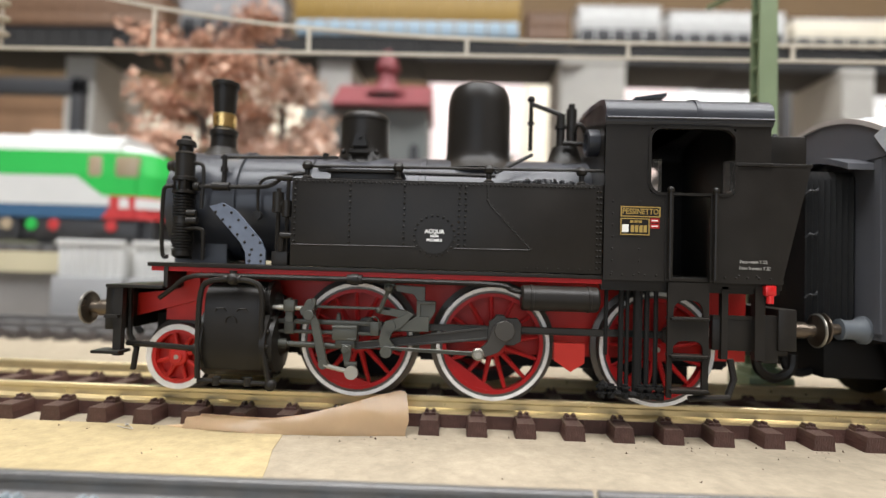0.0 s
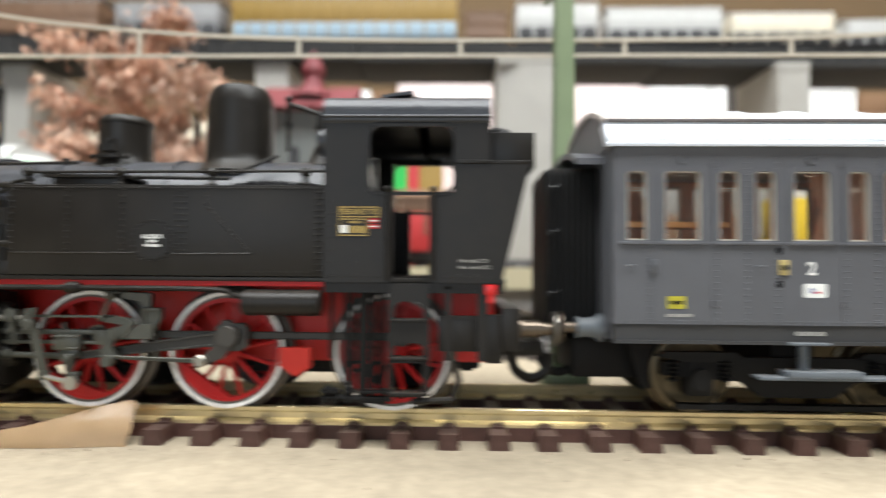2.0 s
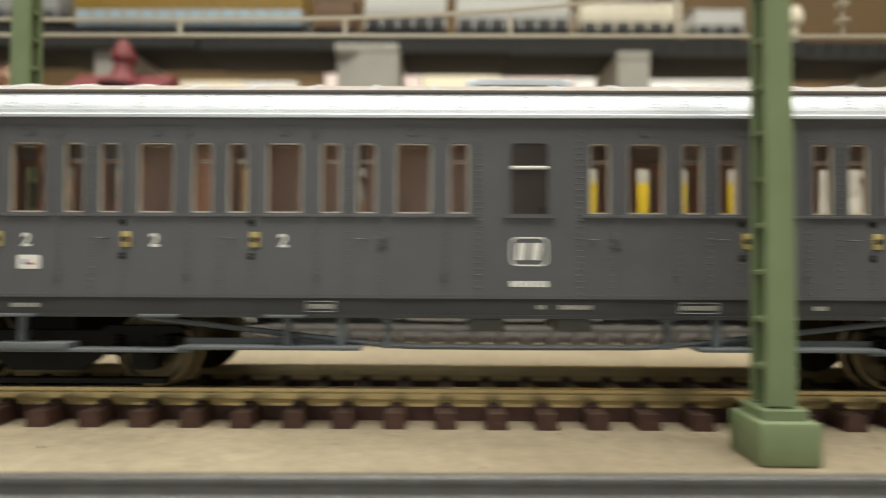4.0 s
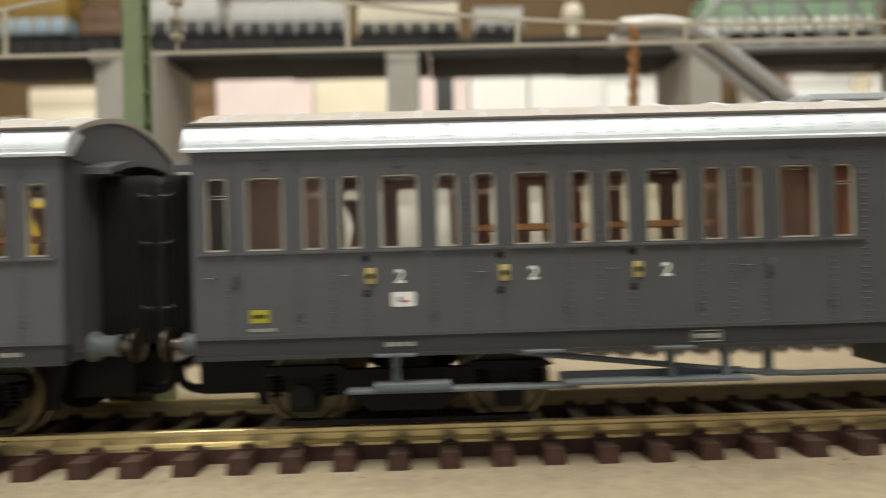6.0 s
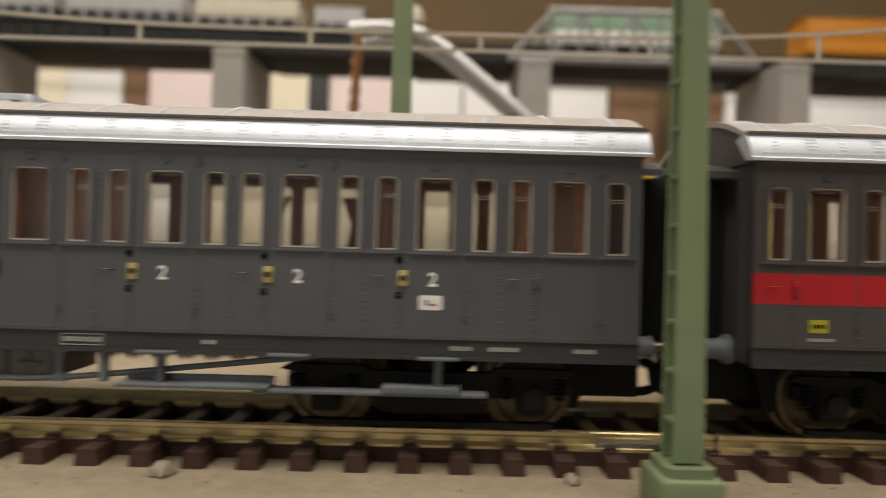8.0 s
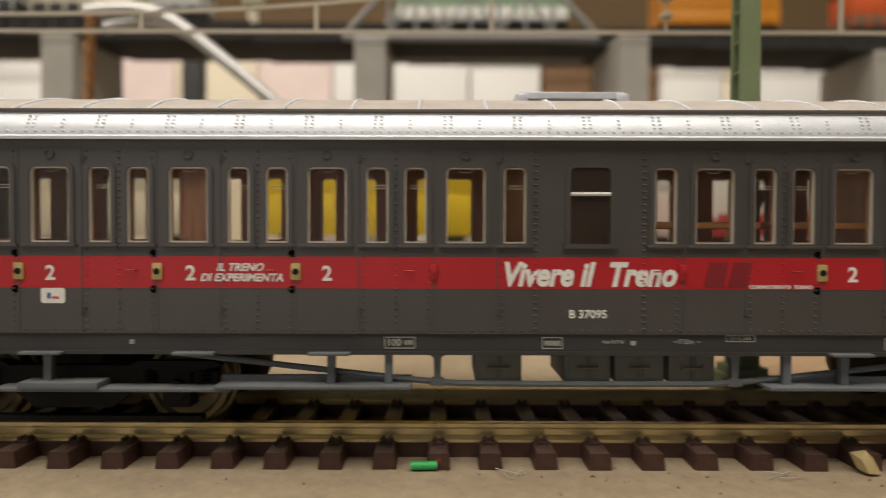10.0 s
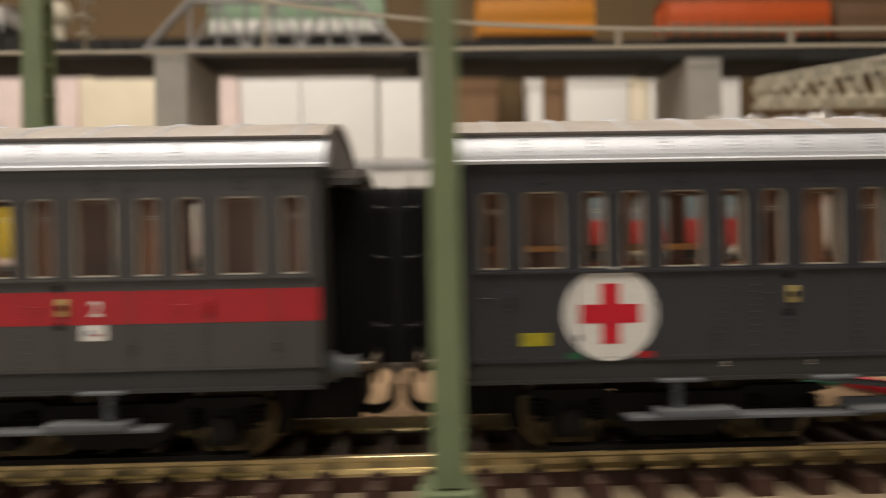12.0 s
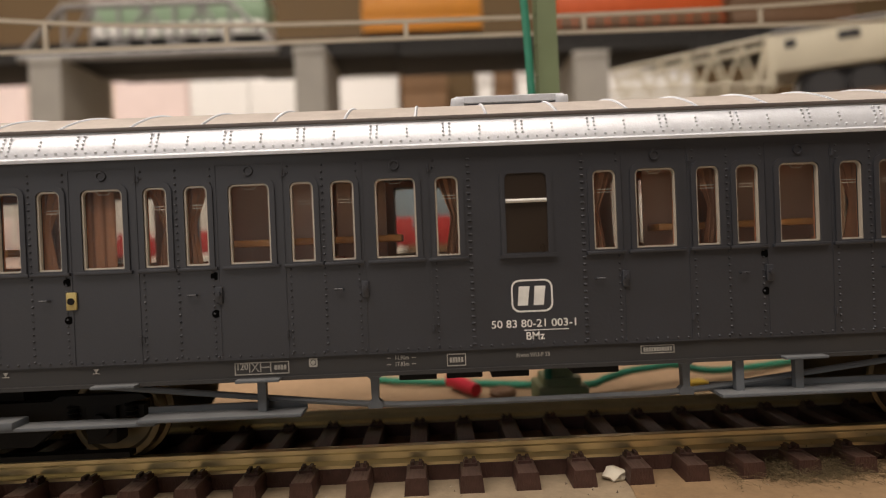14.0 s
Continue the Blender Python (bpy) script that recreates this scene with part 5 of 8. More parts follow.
def curtain_mesh(kind):
    if ("curtain", kind) in SHARED:
        return SHARED["curtain", kind]
    b = bmesh.new()
    n, rows_n = 10, 14
    grid = []
    for i in range(rows_n + 1):
        z = WZ1 + 0.2 - (WZ1 + 0.4 - WZ0) * i / rows_n
        f = i / rows_n
        if kind == 0:      # drawn aside and tied at the middle
            k = 1.04 - 0.72 * f / 0.52 if f < 0.52 else 0.32 + 0.34 * ((f - 0.52) / 0.48) ** 0.8
        elif kind == 1:    # hanging straight, half open
            k = 0.8
        else:              # closed
            k = 1.55
        line = []
        for j in range(n + 1):
            u = j / n
            line.append(b.verts.new((u * k * 2.6, 0.25 * math.sin(u * 16) * (0.6 + 0.4 * f), z)))
        grid.append(line)
    for p, q in zip(grid, grid[1:]):
        for j in range(n):
            b.faces.new((p[j], p[j + 1], q[j + 1], q[j]))
    r = bmesh.ops.solidify(b, geom=list(b.faces), thickness=0.12)
    SHARED["curtain", kind] = made("curtain", b, CURTAIN, angle=60)
    return SHARED["curtain", kind]


def roof_profile():
    half = [(-17.0, ZE), (-17.05, ZE + 0.35), (-16.7, ZE + 0.6), (-16.55, 39.2), (-16.1, 40.3), (-15.5, 41.2), (-15.3, 41.35), (-15.25, 41.75), (-14.7, 41.8), (-14.5, 42.0)]
    for k in range(1, 8):
        y = -14.5 + 14.5 * k / 7
        half.append((y, 42.0 + 4.1 * (1 - (y / 14.5) ** 2)))
    return half + [(-y, z) for y, z in half[-2::-1]]


def bogie(parent, cx, x, label=""):
    """Two axles in a dark frame with springs and axle boxes; its brass-rimmed wheels."""
    b = bmesh.new()
    for s in (-1, 1):
        y0, y1 = sorted((s * 11.0, s * 12.4))
        prism(b, [(x - 19, 6.0), (x - 19, 7.8), (x - 8, 8.6), (x + 8, 8.6), (x + 19, 7.8), (x + 19, 6.0), (x + 8, 5.2), (x + 5, 3.0), (x - 5, 3.0), (x - 8, 5.2)], y0, y1)
        for o in (-14, 14):
            box(b, x + o - 1.9, x + o + 1.9, s * 11.8 - 1.3, s * 11.8 + 1.3, 3.2, 8.4, 0.3)
            cyl(b, (x + o, s * 13.0, 5.6), (x + o, s * 13.9, 5.6), 1.5)
            prism(b, [(x + o - 6, 8.8), (x + o - 5, 9.4), (x + o + 5, 9.4), (x + o + 6, 8.8), (x + o + 2, 8.0), (x + o - 2, 8.0)], s * 12.6 - 0.6, s * 12.6 + 0.6)
            for d in (-3.6, 3.6):
                for q in range(5):
                    lathe(b, [(0.5, 0), (0.85, 0.25), (0.5, 0.5)], (x + o + d, s * 12.6, 5.2 + q * 0.62), "z", 8)
        box(b, x - 17, x + 17, y0, y1, 1.2, 1.9)
    box(b, x - 3, x + 3, -11, 11, 5, 10.5)
    frame_part = part("bogie", b, DEEP, parent, label)
    for o in (-14, 14):
        for s in (-1, 1):
            b = bmesh.new()
            lathe(b, [(5.6, 0), (6.4, 0.25), (6.4, 0.7), (5.9, 0.9), (5.75, 2.6), (5.5, 2.7), (5.0, 2.7), (4.6, 2.35), (1.6, 2.35), (1.2, 2.9), (0.3, 2.9)], (x + o, s * 7.2, 5.9), "y", 32)
            if s < 0:
                for v in b.verts:
                    v.co.y = 2 * s * 7.2 - v.co.y
            part("wheel", b, WHEELRIM, frame_part, "dark wheel with worn brass-coloured rim")


# the gutter lip's shadow line is painted into this dark tone
GUTTER = mat("shadow_dark_gutter", (0.12, 0.105, 0.1), 0.5, var=0.1)
BOXGREY = mat("grey_green_box", (0.1, 0.105, 0.095), 0.5, var=0.15)
WHEELRIM = mat("worn_wheel_brass", (0.12, 0.095, 0.055), 0.38, metal=0.7, var=0.4, scale=400)


def coach(n, cx, label, group="grey passenger coaches"):
    m = COACH[n - 1]
    t = thing("passenger_coach", cx, 0, 0, label, "coach", group)
    holes = [(v - 2.45, v + 2.45, WZ0, WZ1) for v in BIG] + [(v - 1.4, v + 1.4, WZ0, WZ1) for v in SMALL]
    # body: two sides, ends, floor
    for s in (-1, 1):
        up = 0 if s < 0 else FAR_UP
        b = bmesh.new()
        y0, y1 = sorted((s * HW, s * (HW - 0.9)))
        holed_wall(b, cx - HL, cx + HL, ZS, ZE + 0.2, [(cx + a, cx + c, d, e + up) for a, c, d, e in holes], y0, y1)
        part("side_wall", b, m, t)
        b = bmesh.new()
        y0, y1 = sorted((s * (HW - 0.95), s * (HW - 1.15)))
        holed_wall(b, cx - HL + 1, cx + HL - 1, ZS, ZE, [(cx + a, cx + c, d, e + up) for a, c, d, e in holes], y0, y1)
        part("lining", b, SEAT, t, "brown inner lining")
        b = bmesh.new()
        box(b, cx - HL, cx + HL, min(s * (HW - 0.25), s * (HW - 1.4)), max(s * (HW - 0.25), s * (HW - 1.4)), ZB, ZS)
        box(b, cx - HL, cx + HL, min(s * (HW + 0.1), s * (HW - 1.4)), max(s * (HW + 0.1), s * (HW - 1.4)), ZB - 0.25, ZB + 0.2)
        part("sole_bar", b, SOLE, t)
        b = bmesh.new()
        e = s * HL
        box(b, min(cx + e, cx + e - s * 0.9), max(cx + e, cx + e - s * 0.9), -HW + 0.9, HW - 0.9, ZB, ZE + 0.2)
        prof = [(y, z) for y, z in roof_profile() if z > ZE + 0.1]
        part("end_wall", b, m, t)
        b = bmesh.new()
        prism(b, [(y * 0.97, z - 0.35) for y, z in prof], cx + e - s * 0.8, cx + e + s * 0.35, "x")
        part("end_gable", b, m, t)
        for yy in (-13, 13):
            b = bmesh.new()
            box(b, min(cx + e, cx + e + s * 0.35), max(cx + e, cx + e + s * 0.35), yy - 0.6, yy + 0.6, ZB + 1, ZE - 0.3)
            part("end_pillar", b, m, t)
    b = bmesh.new()
    box(b, cx - HL + 0.9, cx + HL - 0.9, -HW + 0.95, HW - 0.95, 12.4, 13.4)
    part("coach_floor", b, SEAT, t)
    # seams, rivets, hinges on the side towards the viewer
    if ("door", m.name) not in SHARED:
        b = bmesh.new()
        ring(b, [(-4.05, ZS), (4.05, ZS), (4.05, ZE - 0.8), (-4.05, ZE - 0.8)], [(-3.87, ZS + 0.1), (3.87, ZS + 0.1), (3.87, ZE - 0.98), (-3.87, ZE - 0.98)], -0.07, 0.05)
        SHARED["door", m.name] = made("door", b, m)
    for v in BIG:
        put("door", SHARED["door", m.name], t, (v, -HW, 0))
    b = bmesh.new()
    red = bmesh.new()
    cols = sorted({round(v + d, 2) for v in BIG for d in (-8.7, -4.6, 4.6, 8.7)} | {-6.7, 6.7})
    for x in cols:
        if abs(x) > 93:
            continue
        z = ZS + 0.7
        while z < ZE - 0.6:
            if not (n == 4 and math.hypot(x + 77.0, z - 19.4) < 6.1):
                rivet(red if n == 3 and 19.3 < z < 23.3 else b, cx + x, -HW, z, 0.165, 0.17)
            z += 0.82
    x = -93.5
    while x < 94:
        rivet(b, cx + x, -HW, ZS + 0.45, 0.165, 0.16)
        x += 1.25
    part("rivets", b, m, t, angle=80)["kind"] = "stuff"
    if n == 3:
        part("band_rivets", red, REDBAND, t, angle=80)["kind"] = "stuff"
    fit_m = REDBAND if n == 3 else m
    for i, v in enumerate(BIG):
        b = bmesh.new()
        lathe(b, [(0.64, 0), (0.58, -0.2), (0.44, -0.2), (0.38, -0.04), (0.2, -0.04)], (cx + v, -HW, ZE - 1.75), "y", 14)
        part("vent_boss", b, m, t)
        b = bmesh.new()
        for z in (ZE - 2.2, ZS + 2.9):
            cyl(b, (cx + v + 4.05, -HW - 0.1, z - 0.42), (cx + v + 4.05, -HW - 0.1, z + 0.42), 0.17, seg=8)
            box(b, cx + v + 3.75, cx + v + 4.4, -HW - 0.12, -HW, z - 0.4, z + 0.4)
        part("hinge", b, m, t)
        if n == 4 and round(v) == -68:
            continue
        if abs(v) < 16 or abs(v) > 80 or (n == 4 and abs(v + 50.34) > 1):
            b = bmesh.new()
            box(b, cx + v - 4.4, cx + v - 3.5, -HW - 0.35, -HW, 20.4, 22.4, 0.12)
            cyl(b, (cx + v - 3.95, -HW - 0.3, 21.6), (cx + v - 3.95, -HW - 0.65, 21.6), 0.28, seg=8)
            part("door_lock", b, fit_m, t)
        b = bmesh.new()
        tube(b, [(cx + v - 7.5, -HW, 21.5), (cx + v - 7.5, -HW - 0.5, 21.55), (cx + v - 6.6, -HW - 0.5, 21.55), (cx + v - 6.6, -HW, 21.5)], 0.12, 6)
        part("grab_handle", b, fit_m, t)
    # windows of both sides
    rng = random.Random(n)
    for s in (-1, 1):
        for v, w, key in [(v, 4.9, "big") for v in BIG] + [(v, 2.8, "small") for v in SMALL]:
            sur, sill, bead, pane, catch = window_parts(key, w, m)
            ob = put("window", sur, t, (v, s * HW, 0), (0, 0, 0 if s < 0 else 180))
            if s > 0:
                k = 1 + FAR_UP / (WZ1 - WZ0)
                ob.scale[2] = k
                ob.location[2] = WZ0 * (1 - k) * K
            put("bead", bead, ob)
            p = put("pane", pane, ob)
            p.visible_shadow = False
            if s < 0:
                put("window_sill", sill, ob)
                if key == "small":
                    put("net_bar", catch, ob)
                else:
                    put("window_catch", SHARED["catch"], ob)
    # the blind lavatory window in the middle
    b = bmesh.new()
    ring(b, rrect(cx - 3.1, cx + 3.1, WZ0 - 0.3, WZ1 + 0.4, 1.1, 5, 0.1), rrect(cx - 2.5, cx + 2.5, WZ0, WZ1, 0.7, 5, 0.1), -HW - 0.2, -HW + 0.1)
    box(b, cx - 3.4, cx + 3.4, -HW - 0.45, -HW, WZ0 - 0.6, WZ0 - 0.15)
    lav = part("blind_window", b, m, t, "blind brown lavatory window with a bright bar")
    b = bmesh.new()
    box(b, cx - 2.5, cx + 2.5, -HW - 0.05, -HW + 0.3, WZ0, WZ1)
    part("blind_pane", b, BLIND, lav)
    b = bmesh.new()
    cyl(b, (cx - 2.45, -HW - 0.25, 31.2), (cx + 2.45, -HW - 0.25, 31.2), 0.24, seg=8)
    part("window_bar", b, WHITE, lav)
    # inside: seat pairs, partitions, tables, curtains
    edges = sorted(BIG)
    for i, v in enumerate(edges):
        b = bmesh.new()
        for s in (-1, 1):
            x = cx + v + s * 8.3
            box(b, x - 0.4, x + 0.4, -14.6, 14.6, 13.4, 25.4)
            box(b, min(x, x - s * 4.2), max(x, x - s * 4.2), -14.4, 14.4, 13.4, 18.6, 0.3)
        part("seat_pair", b, SEAT, t)
        if round(v) in {1: (-50, -33, -16), 2: (-85, -16, 16, 85), 3: (85,), 4: (-85, -33, 85)}[n]:
            b = bmesh.new()
            box(b, cx + v - 8.0, cx + v + 8.0, -6.4, -6.0, 13.4, ZE - 0.6)
            part("compartment_wall", b, CWALL, t, "light brown compartment wall")
        if n == 4 and abs(v) < 70:
            continue
        if rng.random() < {1: 0.15, 2: 0.2, 3: 0.2, 4: 1.0}[n]:
            b = bmesh.new()
            box(b, cx + v - 8, cx + v + 8, -12.5, -8.5, 27.0, 27.9, 0.2)
            part("luggage_shelf", b, TABLE, t)
    # corridor walls of the last two coaches, with gaps at their doors
    for a, c in {3: ((35.0, 46.0), (54.0, 64.0)), 4: ((-24.3, -17.6), (17.8, 24.6), (30.0, 43.5), (48.0, 66.0))}.get(n, ()):
        b = bmesh.new()
        box(b, cx + a, cx + c, -6.4, -6.0, 13.4, ZE - 0.6)
        part("compartment_wall", b, CWALL, t, "light brown compartment wall")
    if n == 4:
        for a, c in ((-82.0, -64.5), (-36.5, -15.2), (17.4, 39.5), (52.0, 78.0)):
            b = bmesh.new()
            box(b, cx + a, cx + c, -12.5, -8.5, 27.0, 27.9, 0.2)
            part("luggage_shelf", b, TABLE, t)
    b = bmesh.new()
    for x in (-7.4, 7.4):
        box(b, cx + x - 0.4, cx + x + 0.4, -15, 15, 13.4, ZE)
    box(b, cx - 7, cx + 7, -HW + 1.2, HW - 1.2, ZE - 2, ZE)
    part("partition", b, SEAT, t)
    for v in sorted(BIG + SMALL):
        for s in (-1, 1):
            q = rng.random()
            tied = {1: 0.1, 2: 0.12, 3: 0.12, 4: 0.45 if s < 0 else 0.2}[n]
            shut = {1: 0.05, 2: 0.05, 3: 0.34 if v > 30 and s < 0 else 0.04, 4: 0.08}[n]
            drawn = q < tied + shut
            kind = 2 if q >= tied else (1 if q < 0.25 * tied else 0)
            f = rng.random() < 0.5
            if n == 4 and -60 < v < 60:
                # the ambulance coach: one curtain shut, others tied to one side
                hung = {-57: (0, False), -50: (2, False), -44: (0, True), -39: (0, False), -9: (0, True), 9: (0, False), 22: (0, True), 39: (0, True), 57: (0, False)}
                drawn = s < 0 and round(v) in hung
                if drawn:
                    kind, f = hung[round(v)]
            if drawn:
                half = 2.45 if v in BIG else 1.4
                o = put("curtain", curtain_mesh(kind), t, (v + (half if f else -half), s * (HW - 1.0), 0))
                o.scale = ((-1 if f else 1) * ((0.86 if n == 4 and kind == 2 else 1.0) if v in BIG else 1.02 if kind == 0 else 0.72), 1, 1)
    # roof
    b = bmesh.new()
    prof = roof_profile()
    low = [p for p in prof if p[1] < 41.9]
    k = 9
    prism(b, prof[:k] + [(-13.0, 41.0), (-15.4, 38.0)], cx - HL - 0.9, cx + HL + 0.9, "x")
    prism(b, [(-y, z) for y, z in prof[:k]] + [(13.0, 41.0), (15.4, 38.0)], cx - HL - 0.9, cx + HL + 0.9, "x")
    part("roof_cove", b, SILVER, t, "bright silver riveted roof cove")
    b = bmesh.new()
    top = prof[k - 1:-(k - 1)]
    prism(b, top + [(y, z - 0.8) for y, z in top[::-1]], cx - HL - 0.7, cx + HL + 0.7, "x")
    part("roof", b, ROOFTOP, t, "dusty silver curved roof with riveted seams")
    b = bmesh.new()
    x = -91.0
    while x < 92:
        for kk in range(58):
            y = -14.3 + 28.6 * kk / 57
            rivet(b, cx + x, y, 42.02 + 4.1 * (1 - (y / 14.5) ** 2), 0.23, 0.22, (0, 0.039 * y, 1))
        x += 8.685
    part("roof_seam", b, SILVER, t, angle=80)["kind"] = "stuff"
    b = bmesh.new()
    box(b, cx - HL - 0.85, cx + HL + 0.85, -15.62, -15.1, 41.5, 41.92, 0.06)
    part("gutter_line", b, GUTTER, t, "thin gutter lip coloured dark for its shadow line")
    b = bmesh.new()
    cn = (0, -0.9, 0.42)
    x = -93.5
    while x < 94:
        rivet(b, cx + x, -16.6, ZE + 1.05, 0.19, 0.2, cn)
        x += 1.16
    x = -92.0
    i = 0
    while x < 93:
        for d in ((0, 0.75) if i % 2 else (0,)):
            for q in range(4 if i % 2 else 3):
                z = 39.4 + 0.5 * q
                y = -16.55 + (z - 39.2) * 0.41
                rivet(b, cx + x + d, y, z, 0.18, 0.18, cn)
        x += 4.34
        i += 1
    part("cove_rivets", b, SILVER, t, angle=80)["kind"] = "stuff"
    b = bmesh.new()
    box(b, cx - 7.6, cx + 7.6, -6.0, 6.0, 45.6, 46.7, 0.2)
    for s in (-1, 1):
        box(b, cx + s * 7.2 - 0.9, cx + s * 7.2 + 0.9, -6.4, 6.4, 45.0, 46.4, 0.2)
    box(b, cx - 6.9, cx + 6.9, -6.25, -5.9, 45.7, 46.5)
    part("roof_ventilator", b, SILVER, t)
    # gangway bellows, canopy, buffers, coupling
    for s in (-1, 1):
        b = bmesh.new()
        e = cx + s * HL
        reach = {1: (7.7, 8.25), 2: (8.25, 7.3), 3: (7.3, 8.9), 4: (8.9, 7.7)}[n][0 if s < 0 else 1]
        loops = []
        for q in range(18):
            g = 0.6 if q % 2 else 0.0
            if q in (0, 17):
                g = 0.3
            x1 = e + s * (0.2 + q * (reach - 0.2) / 17)
            loops.append([b.verts.new((x1, y, z)) for y, z in rrect(-8.0 - g, 8.0 + g, 12.3, 36.0 + g, 1.2, 3, 0.3)])
        for p0, p1 in zip(loops, loops[1:]):
            for k in range(len(p0)):
                k2 = (k + 1) % len(p0)
                b.faces.new((p0[k], p0[k2], p1[k2], p1[k]))
        b.faces.new(loops[0][::-1])
        b.faces.new(loops[-1])
        bel = part("gangway_bellows", b, BELLOWS, t, "black folded gangway bellows")
        for z in (33.3, 26.6, 17.4):
            b = bmesh.new()
            tube(b, smooth_pts([(e + s * 5.9, -8.5, z + 0.5), (e + s * 6.6, -8.9, z), (e + s * 7.4, -8.9, z + 0.1), (e + s * 7.9, -8.6, z - 0.5)]), 0.16, 6)
            part("bellows_clip", b, SOLE, bel)
        b = bmesh.new()
        arc = [(y, 37.0 + 2.6 * (1 - (y / 12.5) ** 2)) for y in [-12.5 + 25 * i / 12 for i in range(13)]]
        prism(b, arc + [(y, z - 0.9) for y, z in arc[::-1]], e, e + s * 4.2, "x")
        part("gangway_canopy", b, m, t)
        for sy in (-1, 1):
            b = bmesh.new()
            lathe(b, [(2.1, 0), (2.1, 0.5), (1.75, 0.8), (1.45, 1.6), (1.4, 3.3), (1.6, 3.35), (1.6, 3.75), (1.2, 3.8)], (0, 0, 0), "x", 24)
            for v in b.verts:
                v.co = Vector((e + s * v.co.x, v.co.y + sy * 10, v.co.z + 12.4))
            buf = part("buffer", b, BOARD, t)
            b = bmesh.new()
            lathe(b, [(0.85, 3.6), (0.85, 5.5), (1.3, 5.75), (2.25, 5.9), (2.4, 6.02), (2.4, 6.24), (1.6, 6.5), (0.3, 6.6)], (0, 0, 0), "x", 28)
            for v in b.verts:
                v.co = Vector((e + s * v.co.x, v.co.y + sy * 10, v.co.z + 12.4))
            part("buffer_head", b, BUFFERM, buf, "brown-grey steel buffer head")
        b = bmesh.new()
        box(b, min(e - s * 6, e + s * 3), max(e - s * 6, e + s * 3), -4, 4, 7.8, 10.2, 0.3)
        tube(b, smooth_pts([(e + s * 1.5, -3.2, 8.4), (e + s * 2.5, -3.2, 5.8), (e + s * 5.0, -3.2, 4.6), (e + s * 7.4, -3.2, 5.6), (e + s * 8.0, -3.2, 8.2)]), 0.7)
        tube(b, [(e + s * 8.0, -3.2, 8.2), (e + s * 8.0, 3.2, 8.2)], 0.5)
        part("coupling", b, DEEP, t)
        b = bmesh.new()
        box(b, min(e - s * 9.5, e + s * 3.6), max(e - s * 9.5, e + s * 3.6), -6.5, 6.5, 4.4, 10.4, 0.4)
        prism(b, [(e - s * 9, 10.4), (e - s * 9, 3.4), (e - s * 6, 3.4), (e - s * 4, 10.4)], -9.0, -8.2)
        part("coupler_box", b, DEEP, t)
    # underframe: footboards, hangers, truss rods, boxes
    for s in (-1, 1):
        for side in (-1, 1):
            y = side * 15.4
            b = bmesh.new()
            a, c = sorted((cx + s * (27.6 if (n, s) in ((4, -1), (2, 1)) else 22.4), cx + s * 47))
            box(b, a, c, y - 1.7, y + 1.7, 6.7, 7.15, 0.1)
            box(b, a, c, y + side * -1.6, y + side * -1.2, 7.1, 7.9)
            a, c = sorted((cx + s * 45, cx + s * 75))
            box(b, a, c, y - 1.3, y + 1.3, 6.25, 6.7, 0.1)
            a, c = sorted((cx + s * 61.5, cx + s * 71.5))
            box(b, a, c, y - 1.6, y + 1.2, 6.6, 7.5, 0.1)
            part("footboard", b, BOARD, t)
            for q in (25.3, 32.6, 68.6):
                if n == 4 and s < 0 and q < 26:
                    continue
                b = bmesh.new()
                box(b, cx + s * q - 0.5, cx + s * q + 0.5, y - 0.3, y + 0.5, 7.0, 11.3)
                part("footboard_hanger", b, BOARD, t)
            for q in (32.6, 49.5, 68.6):
                b = bmesh.new()
                box(b, cx + s * q - 2.6, cx + s * q + 2.6, side * HW - 1.1, side * HW + 1.1, 11.0, 11.35, 0.08)
                part("step", b, BOARD, t)
            b = bmesh.new()
            tube(b, smooth_pts([(cx + s * 53, side * 14.4, 10.8), (cx + s * 36, side * 14.4, 8.9), (cx + s * 19.0, side * 14.4, 7.1), (cx + s * 10, side * 14.4, 6.9), (cx, side * 14.4, 6.85)], 4), 0.4, 8)
            part("truss_rod", b, BOARD, t)
            b = bmesh.new()
            q = cx + s * 19.1
            prism(b, [(q - 1.3, 11.2), (q + 1.3, 11.2), (q + 1.3, 10.9), (q + 0.5, 10.3), (q + 0.42, 7.8), (q + 0.9, 7.4), (q + 0.9, 6.7), (q - 0.9, 6.7), (q - 0.9, 7.4), (q - 0.42, 7.8), (q - 0.5, 10.3), (q - 1.3, 10.9)], side * 14.4 - 0.5, side * 14.4 + 0.5)
            part("truss_post", b, BOARD, t)
    boxes = {1: [(-8, -3), (4, 9)], 2: [(-0.8, 5.2), (5.6, 11.8), (12.1, 18.0)], 3: [(-14.2, -8.2), (-2.7, 3.3), (3.9, 10.2), (10.9, 16.8)], 4: []}[n]
    for a, c in boxes:
        b = bmesh.new()
        h = 7.0 if n != 1 else 9.0
        box(b, cx + a, cx + c, -14.2, -5, h, 11.2, 0.15)
        mid = cx + (a + c) / 2
        box(b, mid - 0.08, mid + 0.08, -14.35, -14.1, h + 0.2, 11.0)
        for d in (-1.4, 1.4):
            box(b, mid + d - 1.0, mid + d + 1.0, -14.32, -14.1, h + 0.7, 10.6)
        bx = part("battery_box", b, BOXGREY, t)
        b = bmesh.new()
        cyl(b, (mid - 1.3, -14.55, h + 2.0), (mid + 1.3, -14.55, h + 2.0), 0.16, seg=6)
        for d in (-1.3, 1.3):
            box(b, mid + d - 0.1, mid + d + 0.1, -14.55, -14.2, h + 1.6, h + 2.4)
